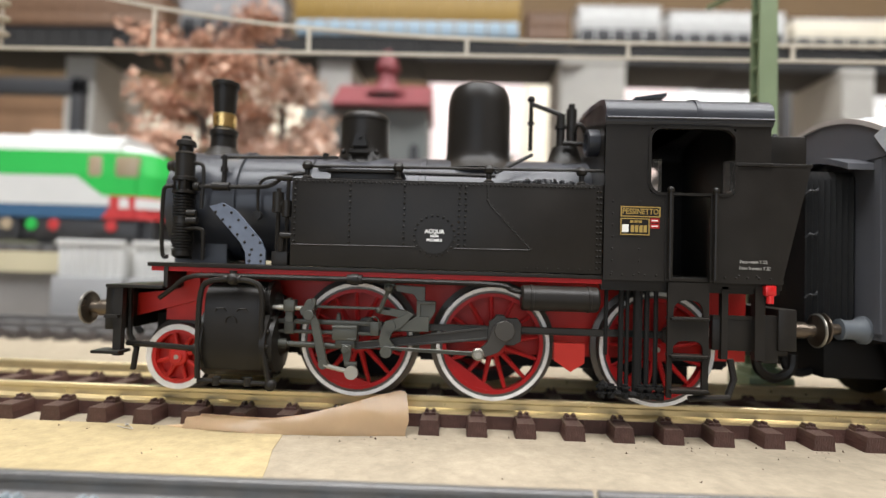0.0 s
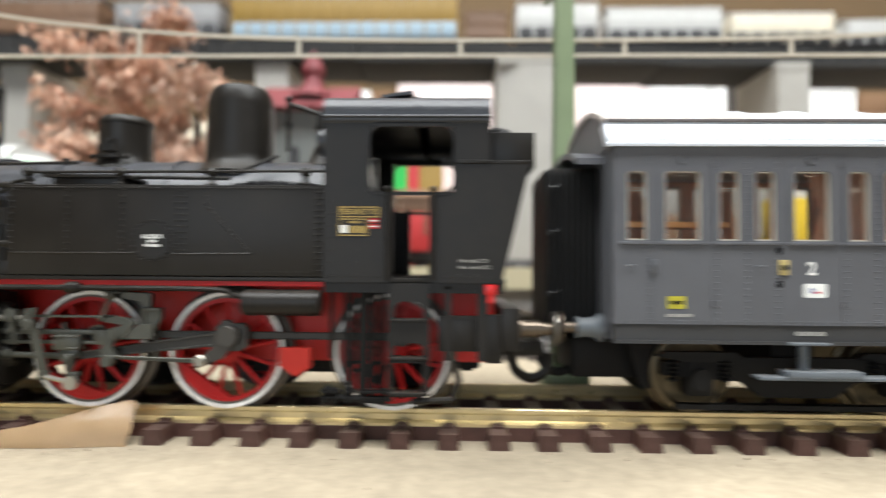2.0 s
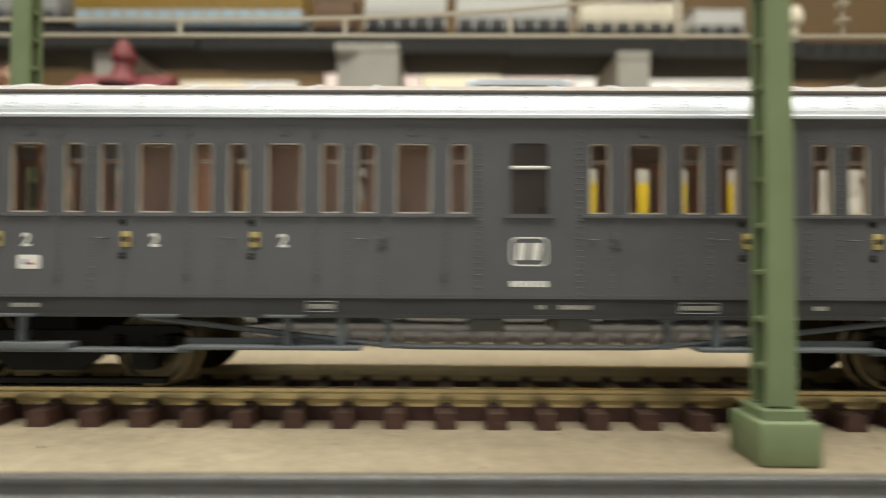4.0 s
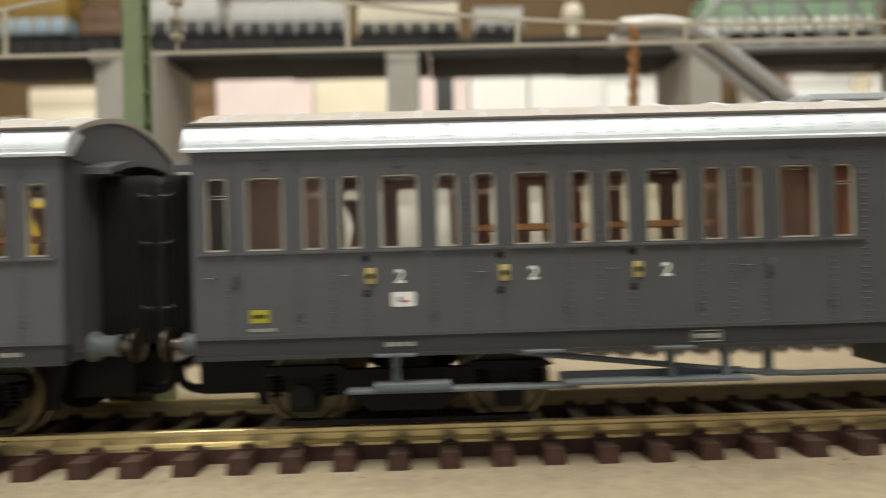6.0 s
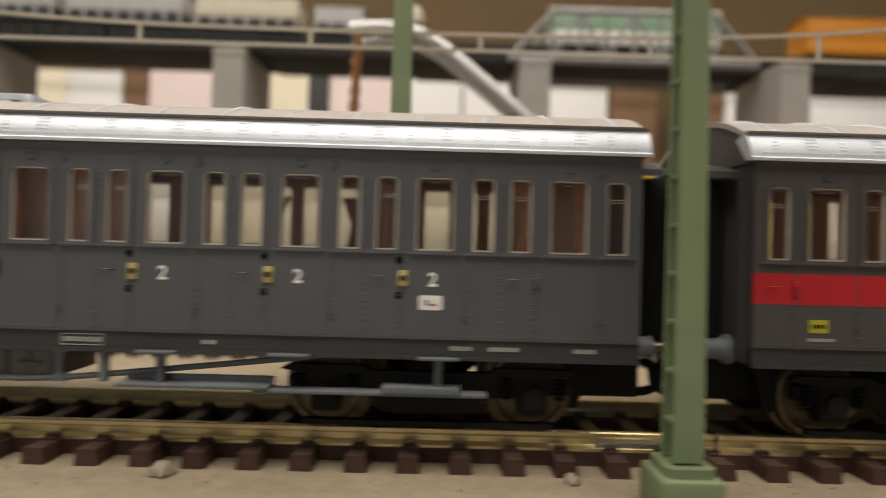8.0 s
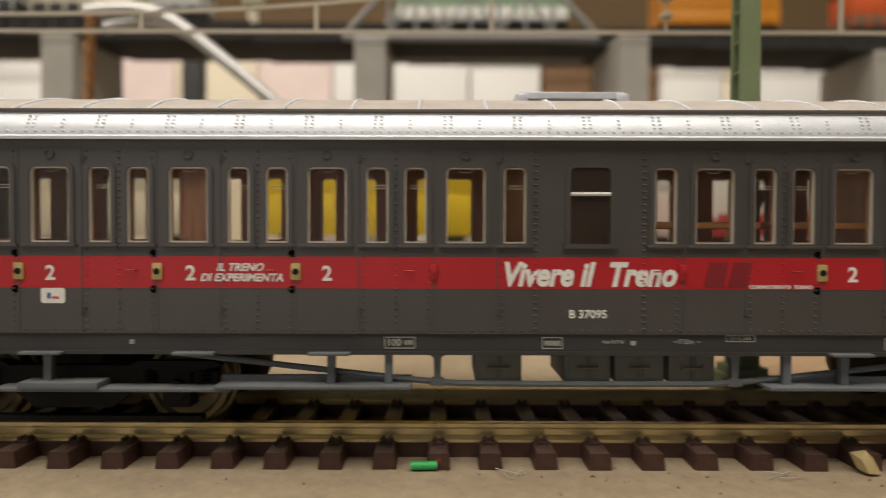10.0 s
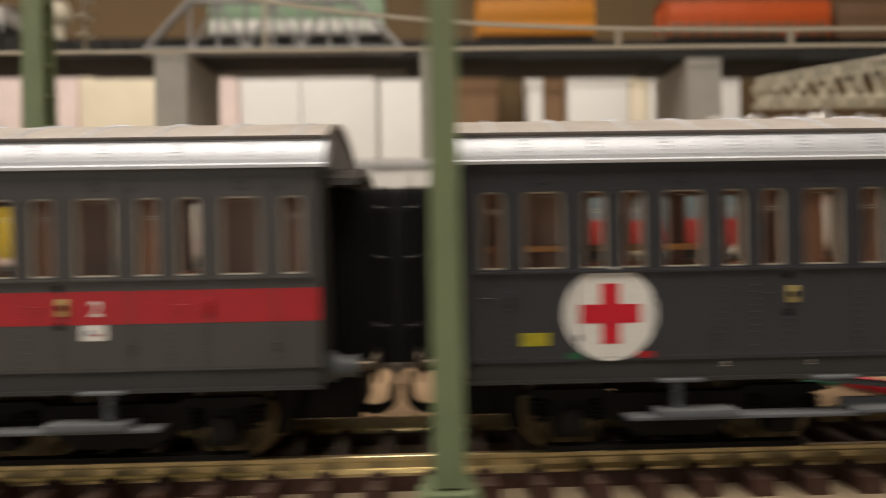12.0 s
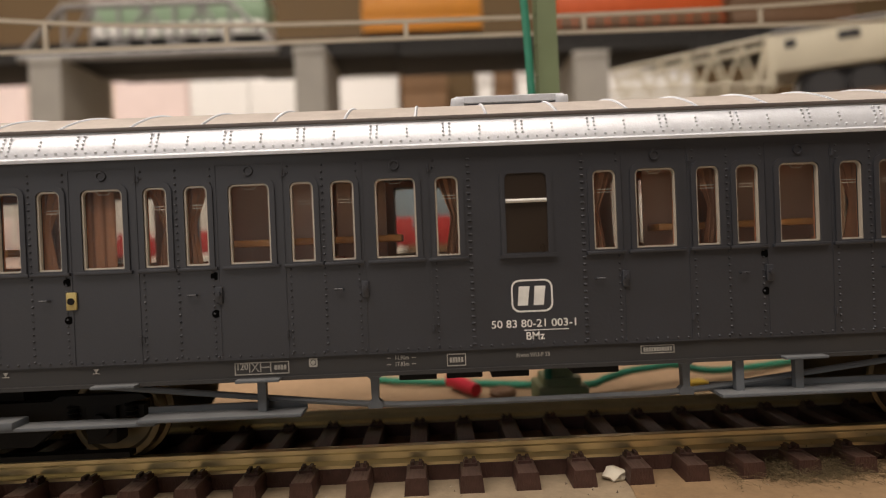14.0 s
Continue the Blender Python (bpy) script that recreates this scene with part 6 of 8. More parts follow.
        part("latch", b, BOXGREY, bx)
    if n == 4:
        for a, c, h in ((-16.1, -11.5, 10.0), (-10.3, -5.9, 10.0), (-4.8, -0.2, 9.9), (5.2, 10.8, 9.9)):
            b = bmesh.new()
            box(b, cx + a, cx + c, -15, -4, h, 11.2, 0.1)
            part("underframe_box", b, DEEP, t)
    b = bmesh.new()
    box(b, cx - 92, cx + 92, -8, 8, 10.2, 12.4)
    part("underframe", b, DEEP, t)
    for s in (-1, 1):
        bogie(t, cx, cx + s * 67.5)
    return t


BLIND = mat("brown_blind_pane", (0.026, 0.018, 0.013), 0.3, var=0.15)


def logo(t, x, z, w=5.0, h=3.9, m=None):
    """The railway's rounded badge, as plain shapes."""
    y = -HW - 0.05
    b = bmesh.new()
    ring(b, rrect(x - w / 2, x + w / 2, z - h / 2, z + h / 2, 1.0, 5), rrect(x - w / 2 + 0.2, x + w / 2 - 0.2, z - h / 2 + 0.2, z + h / 2 - 0.2, 0.85, 5), y, y + 0.05)
    for a, k in ((-1.75, 1.5), (0.15, 1.5)):
        prism(b, [(x + a, z - 1.15), (x + a + k * 0.8, z - 1.15), (x + a + k, z + 1.15), (x + a + 0.2, z + 1.15)], y, y + 0.05)
    part("badge", b, m or WHITE, t)


def lock_plate(t, x, z=21.4, dots=True):
    b = bmesh.new()
    box(b, x - 0.62, x + 0.62, -HW - 0.3, -HW, z - 1.05, z + 1.05, 0.12)
    o = part("lock_plate", b, PLATE, t, "cream door lock plate")
    b = bmesh.new()
    cyl(b, (x, -HW - 0.28, z), (x, -HW - 0.42, z), 0.42, seg=10)
    part("keyhole", b, DEEP, o)
    if dots:
        b = bmesh.new()
        for d in (-2.25, 2.25):
            cyl(b, (x - 0.5, -HW + 0.02, z + d), (x - 0.5, -HW - 0.06, z + d), 0.5, seg=12)
        part("bolt_hole", b, HOLE, t)


def sole_print(t, cx, items, m=None):
    for a, c, k in items:
        if k <= 0:
            b = bmesh.new()
            ring(b, [(cx + a, 11.7), (cx + c, 11.7), (cx + c, 13.2), (cx + a, 13.2)], [(cx + a + 0.12, 11.82), (cx + c - 0.12, 11.82), (cx + c - 0.12, 13.08), (cx + a + 0.12, 13.08)], -HW + 0.19, -HW + 0.24)
            part("inscription_panel", b, DIMWHITE, t)
            if k == 0:
                bars("inscription", cx + a + 0.3, cx + c - 0.3, 12.15, 12.75, max(2, int((c - a) / 0.45)), -HW + 0.2, DIMWHITE, t)
        else:
            bars("inscription", cx + a, cx + c, 12.2, 12.75, k, -HW + 0.2, DIMWHITE, t)


C1, C2, C3, C4 = 208.1, 413.7, 617.4, 824.3
YP = -HW - 0.04
c1 = coach(1, C1, "slate-grey passenger coach with silver roof, behind the steam locomotive")
c2 = coach(2, C2, "grey passenger coach with silver roof and numbered doors")
c3 = coach(3, C3, "grey passenger coach with red slogan band and silver roof")
c4 = coach(4, C4, "dark grey ambulance coach with round cross emblem and silver roof")


def plain_marks(t, C, doors):
    for v in doors:
        lock_plate(t, C + v - 3.9)
        lettering("class_number", "2", 2.5, C + v - 0.1, YP, 21.2, WHITE, t, bold=0.06)


def end_marks(t, C, s):
    b = bmesh.new()
    box(b, C - 87.2, C - 84.8, YP - 0.03, YP + 0.03, 15.7, 17.4)
    part("yellow_panel", b, YELLOWP, t)
    bars("inscription", C - 87.4, C - 83.9, 14.6, 15.0, 7, YP, DIMWHITE, t)
    bars("inscription", C - 86.9, C - 85.1, 16.3, 16.8, 4, YP - 0.05, DEEP, t)


BLUEP = mat("blue_print", (0.03, 0.06, 0.22), 0.5)


def notice(t, x, z=18.3):
    b = bmesh.new()
    prism(b, rrect(x - 1.5, x + 1.5, z - 0.95, z + 0.95, 0.3), YP - 0.03, YP + 0.03)
    part("notice_plate", b, WHITE, t)
    bars("red_glyph", x - 0.1, x + 0.8, z - 0.4, z - 0.1, 2, YP - 0.05, REDBAND, t)
    bars("blue_glyph", x - 0.75, x - 0.2, z - 0.35, z + 0.35, 1, YP - 0.05, BLUEP, t)


for t, C in ((c1, C1), (c2, C2)):
    logo(t, C, 19.95)
    plain_marks(t, C, [BIGV for BIGV in (-67.7, -50.34, -32.97, 32.97, 50.34, 67.7)])
    notice(t, C + 67.4)
    notice(t, C - 67.4)
    end_marks(t, C, -1)
    sole_print(t, C, [(-30, -26, 0), (1, 2.2, 2), (4, 8.5, 8), (20, 25.5, 0), (38, 40, 2), (70, 73, 4), (75, 79, 5), (86, 89, 4), (-70, -66, 4)])
bars("coach_number", C1 - 2.6, C1 + 2.6, 15.2, 16.0, 7, YP, WHITE, c1)
lettering("number_character", "B 36482", 1.15, C2, YP, 15.9, WHITE, c2, bold=0.02, stretch=1.1, single=True)

# third coach: red band and slogans
b = bmesh.new()
box(b, C3 - HL - 0.02, C3 + HL + 0.02, -HW - 0.035, -HW + 0.3, 19.3, 23.3)
part("red_band", b, REDBAND, c3, "crimson painted slogan band")
for v in (-67.7, -50.34, -32.97, 32.97, 50.34, 67.7):
    lock_plate(c3, C3 + v - 3.9)
for v in (-67.7, -32.97, 32.97, 50.34, 67.7):
    lettering("class_number", "2", 2.6, C3 + v, YP - 0.04, 21.1, WHITE, c3, bold=0.06)
lettering("class_number", "2", 2.6, C3 - 50.1, YP - 0.04, 21.1, WHITE, c3, bold=0.06)
lettering("slogan_letter", "Vivere il  Treno", 4.1, C3 - 0.2, YP - 0.04, 21.0, WHITE, c3, shear=0.25, bold=0.16, stretch=0.83, single=True)
lettering("slogan_small", "IL TRENO", 1.35, C3 - 43.9, YP - 0.04, 21.9, WHITE, c3, shear=0.25, bold=0.04)
lettering("slogan_small", "DI EXPERIMENTA", 1.35, C3 - 43.7, YP - 0.04, 20.6, WHITE, c3, shear=0.25, bold=0.04)
lettering("slogan_small", "COMPARTIMENTO  TORINO", 0.62, C3 + 24.0, YP - 0.04, 19.6, WHITE, c3, bold=0.02)
b = bmesh.new()
for q in range(2):
    prism(b, [(C3 + 14.2 + q * 3, 19.6), (C3 + 16.8 + q * 3, 19.6), (C3 + 17.4 + q * 3, 22.7), (C3 + 15.0 + q * 3, 22.7)], YP - 0.05, YP + 0.02)
part("band_badge", b, mat("maroon_badge", (0.2, 0.012, 0.018), 0.5), c3)
lettering("number_character", "B 37095", 1.45, C3 - 0.2, YP, 16.1, WHITE, c3, bold=0.03, single=True)
notice(c3, C3 + 67.4)
notice(c3, C3 - 67.4)
end_marks(c3, C3, -1)
lettering("load_inscription", "100", 1.25, C3 - 24.6, YP + 0.235, 12.45, DIMWHITE, c3, bold=0.03)
sole_print(c3, C3, [(-25.8, -21.9, -1), (-23.3, -22.2, 4), (-5.9, -3.3, 0), (5.2, 6.0, 1), (37.3, 40.0, 0), (-58, -57.3, 1)])
lettering("brake_inscription", "Freno Bd P 361", 0.62, C3 + 3.1, YP + 0.24, 12.6, DIMWHITE, c3, bold=0.005, stretch=0.72)
lettering("length_inscription", "17.53m", 0.85, C3 + 12.2, YP + 0.24, 12.65, DIMWHITE, c3, bold=0.01, stretch=0.8)
b = bmesh.new()
for a in (10.7, 13.6):
    box(b, C3 + a, C3 + a + 0.5, YP + 0.2, YP + 0.25, 12.6, 12.7)
part("length_arrow", b, DIMWHITE, c3)
b = bmesh.new()
ring(b, [(C3 + 17.3, 12.65), (C3 + 21.0, 12.65), (C3 + 21.0, 13.5), (C3 + 17.3, 13.5)], [(C3 + 17.4, 12.75), (C3 + 20.9, 12.75), (C3 + 20.9, 13.4), (C3 + 17.4, 13.4)], -HW + 0.19, -HW + 0.24)
part("inscription_panel", b, DIMWHITE, c3)
lettering("revision_inscription", "REV AL 2.9.80", 0.56, C3 + 19.15, YP + 0.24, 13.07, DIMWHITE, c3, bold=0.005, stretch=0.78)

# fourth coach: cross emblem
b = bmesh.new()
lathe(b, [(5.8, 0), (5.8, -0.05), (0.2, -0.05)], (C4 - 77.0, -HW, 19.4), "y", 48)
em = part("cross_emblem", b, WHITE, c4, "round white emblem with a red cross")
b = bmesh.new()
for hx, hz in ((1.15, 3.7), (3.7, 1.15)):
    box(b, C4 - 77.0 - hx, C4 - 77.0 + hx, -HW - 0.09 - (0.01 if hx > 2 else 0), -HW - 0.03, 19.4 - hz, 19.4 + hz)
part("red_cross", b, mat("cross_red", (0.6, 0.01, 0.03), 0.5), em)
for x, m in ((-81.4, mat("flag_green", (0.01, 0.12, 0.05), 0.5)), (-72.8, REDBAND)):
    b = bmesh.new()
    box(b, C4 + x - 1.0, C4 + x + 1.0, YP - 0.03, YP + 0.03, 13.9, 14.7)
    part("flag_mark", b, m, c4)
b = bmesh.new()
box(b, C4 - 88.0, C4 - 84.6, YP - 0.03, YP + 0.03, 15.6, 17.2)
part("yellow_panel", b, YELLOWP, c4)
lock_plate(c4, C4 - 54.3)
logo(c4, C4 + 0.3, 19.8, 5.0, 3.9)
lettering("number_character", "50 83 80-21 003-1", 1.3, C4 + 0.5, YP, 16.45, WHITE, c4, bold=0.012, stretch=1.08, single=True)
lettering("coach_class", "BMz", 1.3, C4 + 0.5, YP, 14.95, WHITE, c4, bold=0.012, stretch=1.0)
b = bmesh.new()
box(b, C4 - 0.8, C4 + 4.6, YP - 0.03, YP + 0.02, 15.63, 15.73)
part("underline", b, WHITE, c4)
lettering("load_inscription", "120", 1.15, C4 - 34.7, YP + 0.235, 12.7, DIMWHITE, c4, bold=0.02, stretch=0.85)
sole_print(c4, C4, [(-35.6, -29.1, -1), (-30.9, -29.4, 4), (-10.2, -7.9, 0)])
b = bmesh.new()
for a in (-33.8, -32.5, -31.3):
    box(b, C4 + a - 0.06, C4 + a + 0.06, YP + 0.2, YP + 0.25, 12.0, 13.2)
box(b, C4 - 32.5, C4 - 31.3, YP + 0.2, YP + 0.25, 12.5, 12.62)
for s in (-1, 1):
    prism(b, [(C4 - 33.15 - s * 0.5, 12.05), (C4 - 33.15 - s * 0.36, 12.05), (C4 - 33.15 + s * 0.5, 13.15), (C4 - 33.15 + s * 0.36, 13.15)], YP + 0.2, YP + 0.245)
part("panel_lines", b, DIMWHITE, c4)
b = bmesh.new()
ring(b, rrect(C4 - 26.7, C4 - 25.7, 12.35, 13.4, 0.1, 3), rrect(C4 - 26.55, C4 - 25.85, 12.5, 13.25, 0.3, 3), YP + 0.2, YP + 0.25)
lathe(b, [(0.28, 0), (0.28, 0.05), (0.05, 0.05)], (C4 - 26.2, YP + 0.2, 12.87), "y", 12)
part("square_mark", b, DIMWHITE, c4)
for body, z in (("11.90m", 12.98), ("17.83m", 12.22)):
    lettering("length_inscription", body, 0.72, C4 - 15.6, YP + 0.24, z, DIMWHITE, c4, bold=0.01, stretch=0.8)
    b = bmesh.new()
    for a in (-17.4, -14.4):
        box(b, C4 + a, C4 + a + 0.5, YP + 0.2, YP + 0.25, z - 0.05, z + 0.05)
    part("length_arrow", b, DIMWHITE, c4)
lettering("brake_inscription", "Freno WU-P 33", 0.72, C4 + 0.2, YP + 0.24, 12.65, DIMWHITE, c4, bold=0.01, stretch=0.86)
b = bmesh.new()
ring(b, [(C4 + 13.2, 12.2), (C4 + 17.3, 12.2), (C4 + 17.3, 13.2), (C4 + 13.2, 13.2)], [(C4 + 13.3, 12.3), (C4 + 17.2, 12.3), (C4 + 17.2, 13.1), (C4 + 13.3, 13.1)], -HW + 0.19, -HW + 0.24)
part("inscription_panel", b, DIMWHITE, c4)
bars("inscription", C4 + 13.5, C4 + 17.0, 12.45, 12.95, 11, -HW + 0.2, DIMWHITE, c4)
for x in (-62.7, -52.0):
    b = bmesh.new()
    box(b, C4 + x - 0.4, C4 + x + 0.4, YP + 0.2, YP + 0.25, 12.6, 12.7)
    prism(b, [(C4 + x - 0.32, 13.2), (C4 + x, 12.72), (C4 + x + 0.32, 13.2)], YP + 0.2, YP + 0.25)
    part("jack_mark", b, DIMWHITE, c4)
for v in (-37.4, 28.6):
    b = bmesh.new()
    for z in (19.2, 23.7):
        cyl(b, (C4 + v, -HW + 0.02, z), (C4 + v, -HW - 0.06, z), 0.5, seg=12)
    part("bolt_hole", b, HOLE, c4)

# ---- raised shelf with waiting stock, behind the second track ----
CREAM = mat("cream_fascia", (0.5, 0.45, 0.3), 0.7, var=0.1, scale=40)
SHELF = mat("grey_shelf", (0.2, 0.19, 0.18), 0.8, var=0.2, scale=60)
bm = bmesh.new()
box(bm, -420, 1200, 104, 190, -4.5, 20.0)
solid("trim_shelf", bm, SHELF, "grey raised shelf of the layout", "shelf")
bm = bmesh.new()
box(bm, -420, 1200, 101.5, 104, 13.5, 21.0)
solid("trim_fascia", bm, CREAM, "cream edge strip of the raised shelf", "shelf")
track(125, -400, 1180, -398, 7.0, GREYRAIL, GREYSLEEPER, "dull grey model rails on the raised shelf", lift=24.2, stringer=False)

P = {k: mat("stock_" + k, c, 0.5, var=0.08, scale=60) for k, c in dict(white=(0.84, 0.83, 0.8), cream=(0.76, 0.7, 0.56), yellow=(0.8, 0.58, 0.015), ochre=(0.28, 0.175, 0.03), red=(0.45, 0.03, 0.03), green=(0.03, 0.42, 0.06), blue=(0.03, 0.09, 0.18), grey=(0.3, 0.3, 0.3), orange=(0.62, 0.24, 0.02), vermilion=(0.6, 0.1, 0.02), pink=(0.78, 0.64, 0.62), dark=(0.03, 0.03, 0.032), brown=(0.16, 0.09, 0.05), offwhite=(0.58, 0.58, 0.56), mint=(0.3, 0.45, 0.3), bluegrey=(0.3, 0.4, 0.48)).items()}


def stock(x0, x1, y, z, h, body, lower, top, label, group, w=13.0, windows=False, ribs=True, band=0.37, skirt=0.0):
    """A simple railway vehicle of the layout's other trains: body, lower band, roof, frame, wheels."""
    t = thing("railway_wagon", (x0 + x1) / 2, y, z, label, "wagon", group)
    zb = z + 8
    b = bmesh.new()
    box(b, x0, x1, y - w, y + w, zb + (band - 0.02) * h, zb + h, 0.6)
    part("body", b, P[body], t)
    if ribs:
        n = max(3, int((x1 - x0) / 12))
        for i in range(n + 1):
            x = x0 + 0.8 + (x1 - x0 - 1.6) * i / n
            b = bmesh.new()
            box(b, x - 0.6, x + 0.6, y - w - 0.6, y - w + 0.4, zb + 0.3, zb + h - 0.5)
            part("rib", b, P[body], t)
    b = bmesh.new()
    box(b, x0 - 0.02, x1 + 0.02, y - w - 0.1, y + w + 0.1, zb - skirt, zb + band * h, 0.4)
    part("lower_panel", b, P[lower], t)
    b = bmesh.new()
    arc = [(y - w - 0.6 + 2 * (w + 0.6) * i / 12, zb + h + 4.2 * (1 - ((i - 6) / 6) ** 2)) for i in range(13)]
    prism(b, arc + [(q, r - 0.9) for q, r in arc[::-1]], x0 - 0.6, x1 + 0.6, "x")
    part("roof", b, P[top], t)
    b = bmesh.new()
    box(b, x0 + 1, x1 - 1, y - w + 2, y + w - 2, z + 5, zb)
    fr = part("underframe", b, P["dark"], t)
    for x in (x0 + 10, x1 - 10):
        for s in (-1, 1):
            b = bmesh.new()
            lathe(b, [(6.0, -1.2), (6.4, -1.0), (5.6, 0.2), (5.6, 1.4), (0.6, 1.6)], (x, y + s * 8.4, z + 5.8), "y", 20)
            part("wheel", b, P["dark"], fr)
    if windows:
        n = int((x1 - x0) / 13)
        for i in range(n):
            x = x0 + 8 + (x1 - x0 - 16) * i / max(1, n - 1)
            b = bmesh.new()
            box(b, x - 3, x + 3, y - w - 0.25, y - w + 0.3, zb + 0.5 * h, zb + 0.85 * h, 0.2)
            part("window", b, P["dark"], t)
    return t


G1 = "stock waiting on the raised shelf"
stock(64, 90, 118, 24.2, 14, "brown", "red", "brown", "brown and red wagon on the raised shelf", G1, skirt=5.5, band=0.6)
stock(128, 200, 118, 24.2, 22, "grey", "brown", "grey", "grey and brown wagon on the raised shelf", G1, skirt=5.5)
stock(206, 300, 118, 24.2, 24, "white", "yellow", "grey", "white and yellow refrigerator wagon on the raised shelf", G1, band=0.6, skirt=5.5)
stock(306, 392, 118, 24.2, 25, "white", "white", "grey", "dull white box wagon on the raised shelf", G1, skirt=5.5)
stock(398, 512, 118, 24.2, 25, "cream", "cream", "cream", "cream box wagon on the raised shelf", G1, skirt=5.5)
stock(536, 612, 118, 24.2, 24, "yellow", "yellow", "grey", "bright yellow box wagon on the raised shelf", G1, skirt=5.5)
stock(619, 686, 118, 24.2, 25, "white", "pink", "white", "white and pink box wagon on the raised shelf", G1, skirt=5.5)
stock(692, 770, 118, 24.2, 24, "white", "red", "grey", "white and red wagon on the raised shelf", G1, skirt=5.5, band=0.1)
stock(777, 836, 118, 24.2, 25, "bluegrey", "red", "white", "blue-grey and red wagon on the raised shelf", G1, skirt=5.5, band=0.17)
stock(843, 930, 118, 24.2, 24, "pink", "white", "white", "pink and white wagon on the raised shelf", G1, skirt=5.5)

# the green and white diesel
gl = thing("diesel_locomotive", -170, 130, 24.2, "green and white model diesel locomotive with red front", "locomotive")
GX0, GX1, GY = -250.0, -66.0, 130.0


def gp_(name, m, fn, label=""):
    b = bmesh.new()
    fn(b)
    for v in b.verts:
        v.co.z += 6.3
    return part(name, b, m, gl, label)


def hull(b, z0, z1, nose0, nose1, x0=GX0, w=14.0):
    side = [(GX1 - 13, w), (GX1 - 7, w - 1.2), (GX1 - 3, w - 4), (GX1 - 0.8, w - 8), (GX1, w - 13)]
    lo = [(x - nose0, q) for x, q in side]
    hi = [(x - nose1, q) for x, q in side]
    rows = []
    for ring_, z in ((lo, z0), (hi, z1)):
        rows.append([b.verts.new((x, GY + q, z)) for x, q in [(x0, -w)] + [(x, -q) for x, q in ring_] + ring_[::-1] + [(x0, w)]])
    k = len(rows[0])
    for i in range(k):
        j = (i + 1) % k
        b.faces.new((rows[0][i], rows[0][j], rows[1][j], rows[1][i]))
    b.faces.new(rows[0][::-1])
    b.faces.new(rows[1])


CABWIN = mat("tan_tinted_glass", (0.34, 0.27, 0.18), 0.25, var=0.2, scale=60)
gp_("lower_band", P["blue"], lambda b: hull(b, 28.5, 34.0, 0, 0, w=13.8), "dark blue lower band")
gp_("white_side", P["offwhite"], lambda b: hull(b, 33.6, 45.2, 0, 0.5), "white body side")
gp_("green_band", P["green"], lambda b: hull(b, 45.0, 55.0, 0.5, 4.0), "bright green upper body band")
gp_("green_flare", P["green"], lambda b: [prism(b, [(GX1 - 34, 46), (GX1 - 22, 37.5), (GX1 - 9, 37.5), (GX1 - 9, 46)], GY - 14.2, GY + 14.2), hull(b, 37.5, 46, 0, 0, GX1 - 20, 14.1)])
gp_("red_front", P["red"], lambda b: [prism(b, [(GX1 - 22, 28.4), (GX1 - 9, 28.4), (GX1 - 9, 37.5), (GX1 - 16, 37.5)], GY - 14.3, GY + 14.3), hull(b, 28.4, 37.5, -0.8, 0, GX1 - 19, 14.25)], "red lower front")
gp_("white_stripe", P["offwhite"], lambda b: hull(b, 32.6, 36.6, -0.9, -0.6, GX1 - 15, 14.5))
gp_("roof", P["offwhite"], lambda b: [prism(b, [(GY - 14, 54.8), (GY - 12.5, 59), (GY - 8, 62), (GY + 8, 62), (GY + 12.5, 59), (GY + 14, 54.8)], GX0, GX1 - 16, "x"), box(b, GX1 - 58, GX1 - 34, GY - 7, GY + 7, 61, 64.0, 0.8), hull(b, 54.8, 57.5, 4.2, 9.0, GX1 - 30, 13.2)], "white roof")
for xa, xb in ((-28.5, -22.5), (-17.5, -8.5)):
    gp_("cab_window", CABWIN, lambda b: box(b, GX1 + xa, GX1 + xb, GY - 14.35, GY + 14.35, 44.5, 53.3, 0.8), "tinted cab window")
gp_("running_gear", P["dark"], lambda b: [box(b, GX0 + 5, GX1 - 3, GY - 11, GY + 11, 20.5, 28.6), box(b, GX1 - 50, GX1 - 8, GY - 13.5, GY + 13.5, 20, 27.5, 0.5), box(b, GX0 + 5, GX1 - 56, GY - 13.0, GY + 13.0, 19.5, 27.0, 0.5), box(b, GX1 - 45, GX1 - 38, GY - 14.2, GY - 13.0, 22, 26, 0.5), box(b, GX1 - 25, GX1 - 18, GY - 14.2, GY - 13.0, 22, 26, 0.5)])
for x in (GX1 - 14, GX1 - 30, GX1 - 46):
    gp_("wheel", P["dark"], lambda b: lathe(b, [(5.6, 0), (6, 0.5), (5.4, 1.5), (0.5, 1.8)], (x, GY - 11.5, 23.6), "y", 20))
for x, m in ((GX1 - 18, P["red"]), (GX1 - 41, P["red"]), (GX1 - 60, CABWIN), (GX1 - 50, P["green"])):
    gp_("axle_cover", m, lambda b: lathe(b, [(2.4, -0.6), (2.2, -1.0), (0.3, -1.2)], (x, GY - 13.4, 25.5), "y", 14))

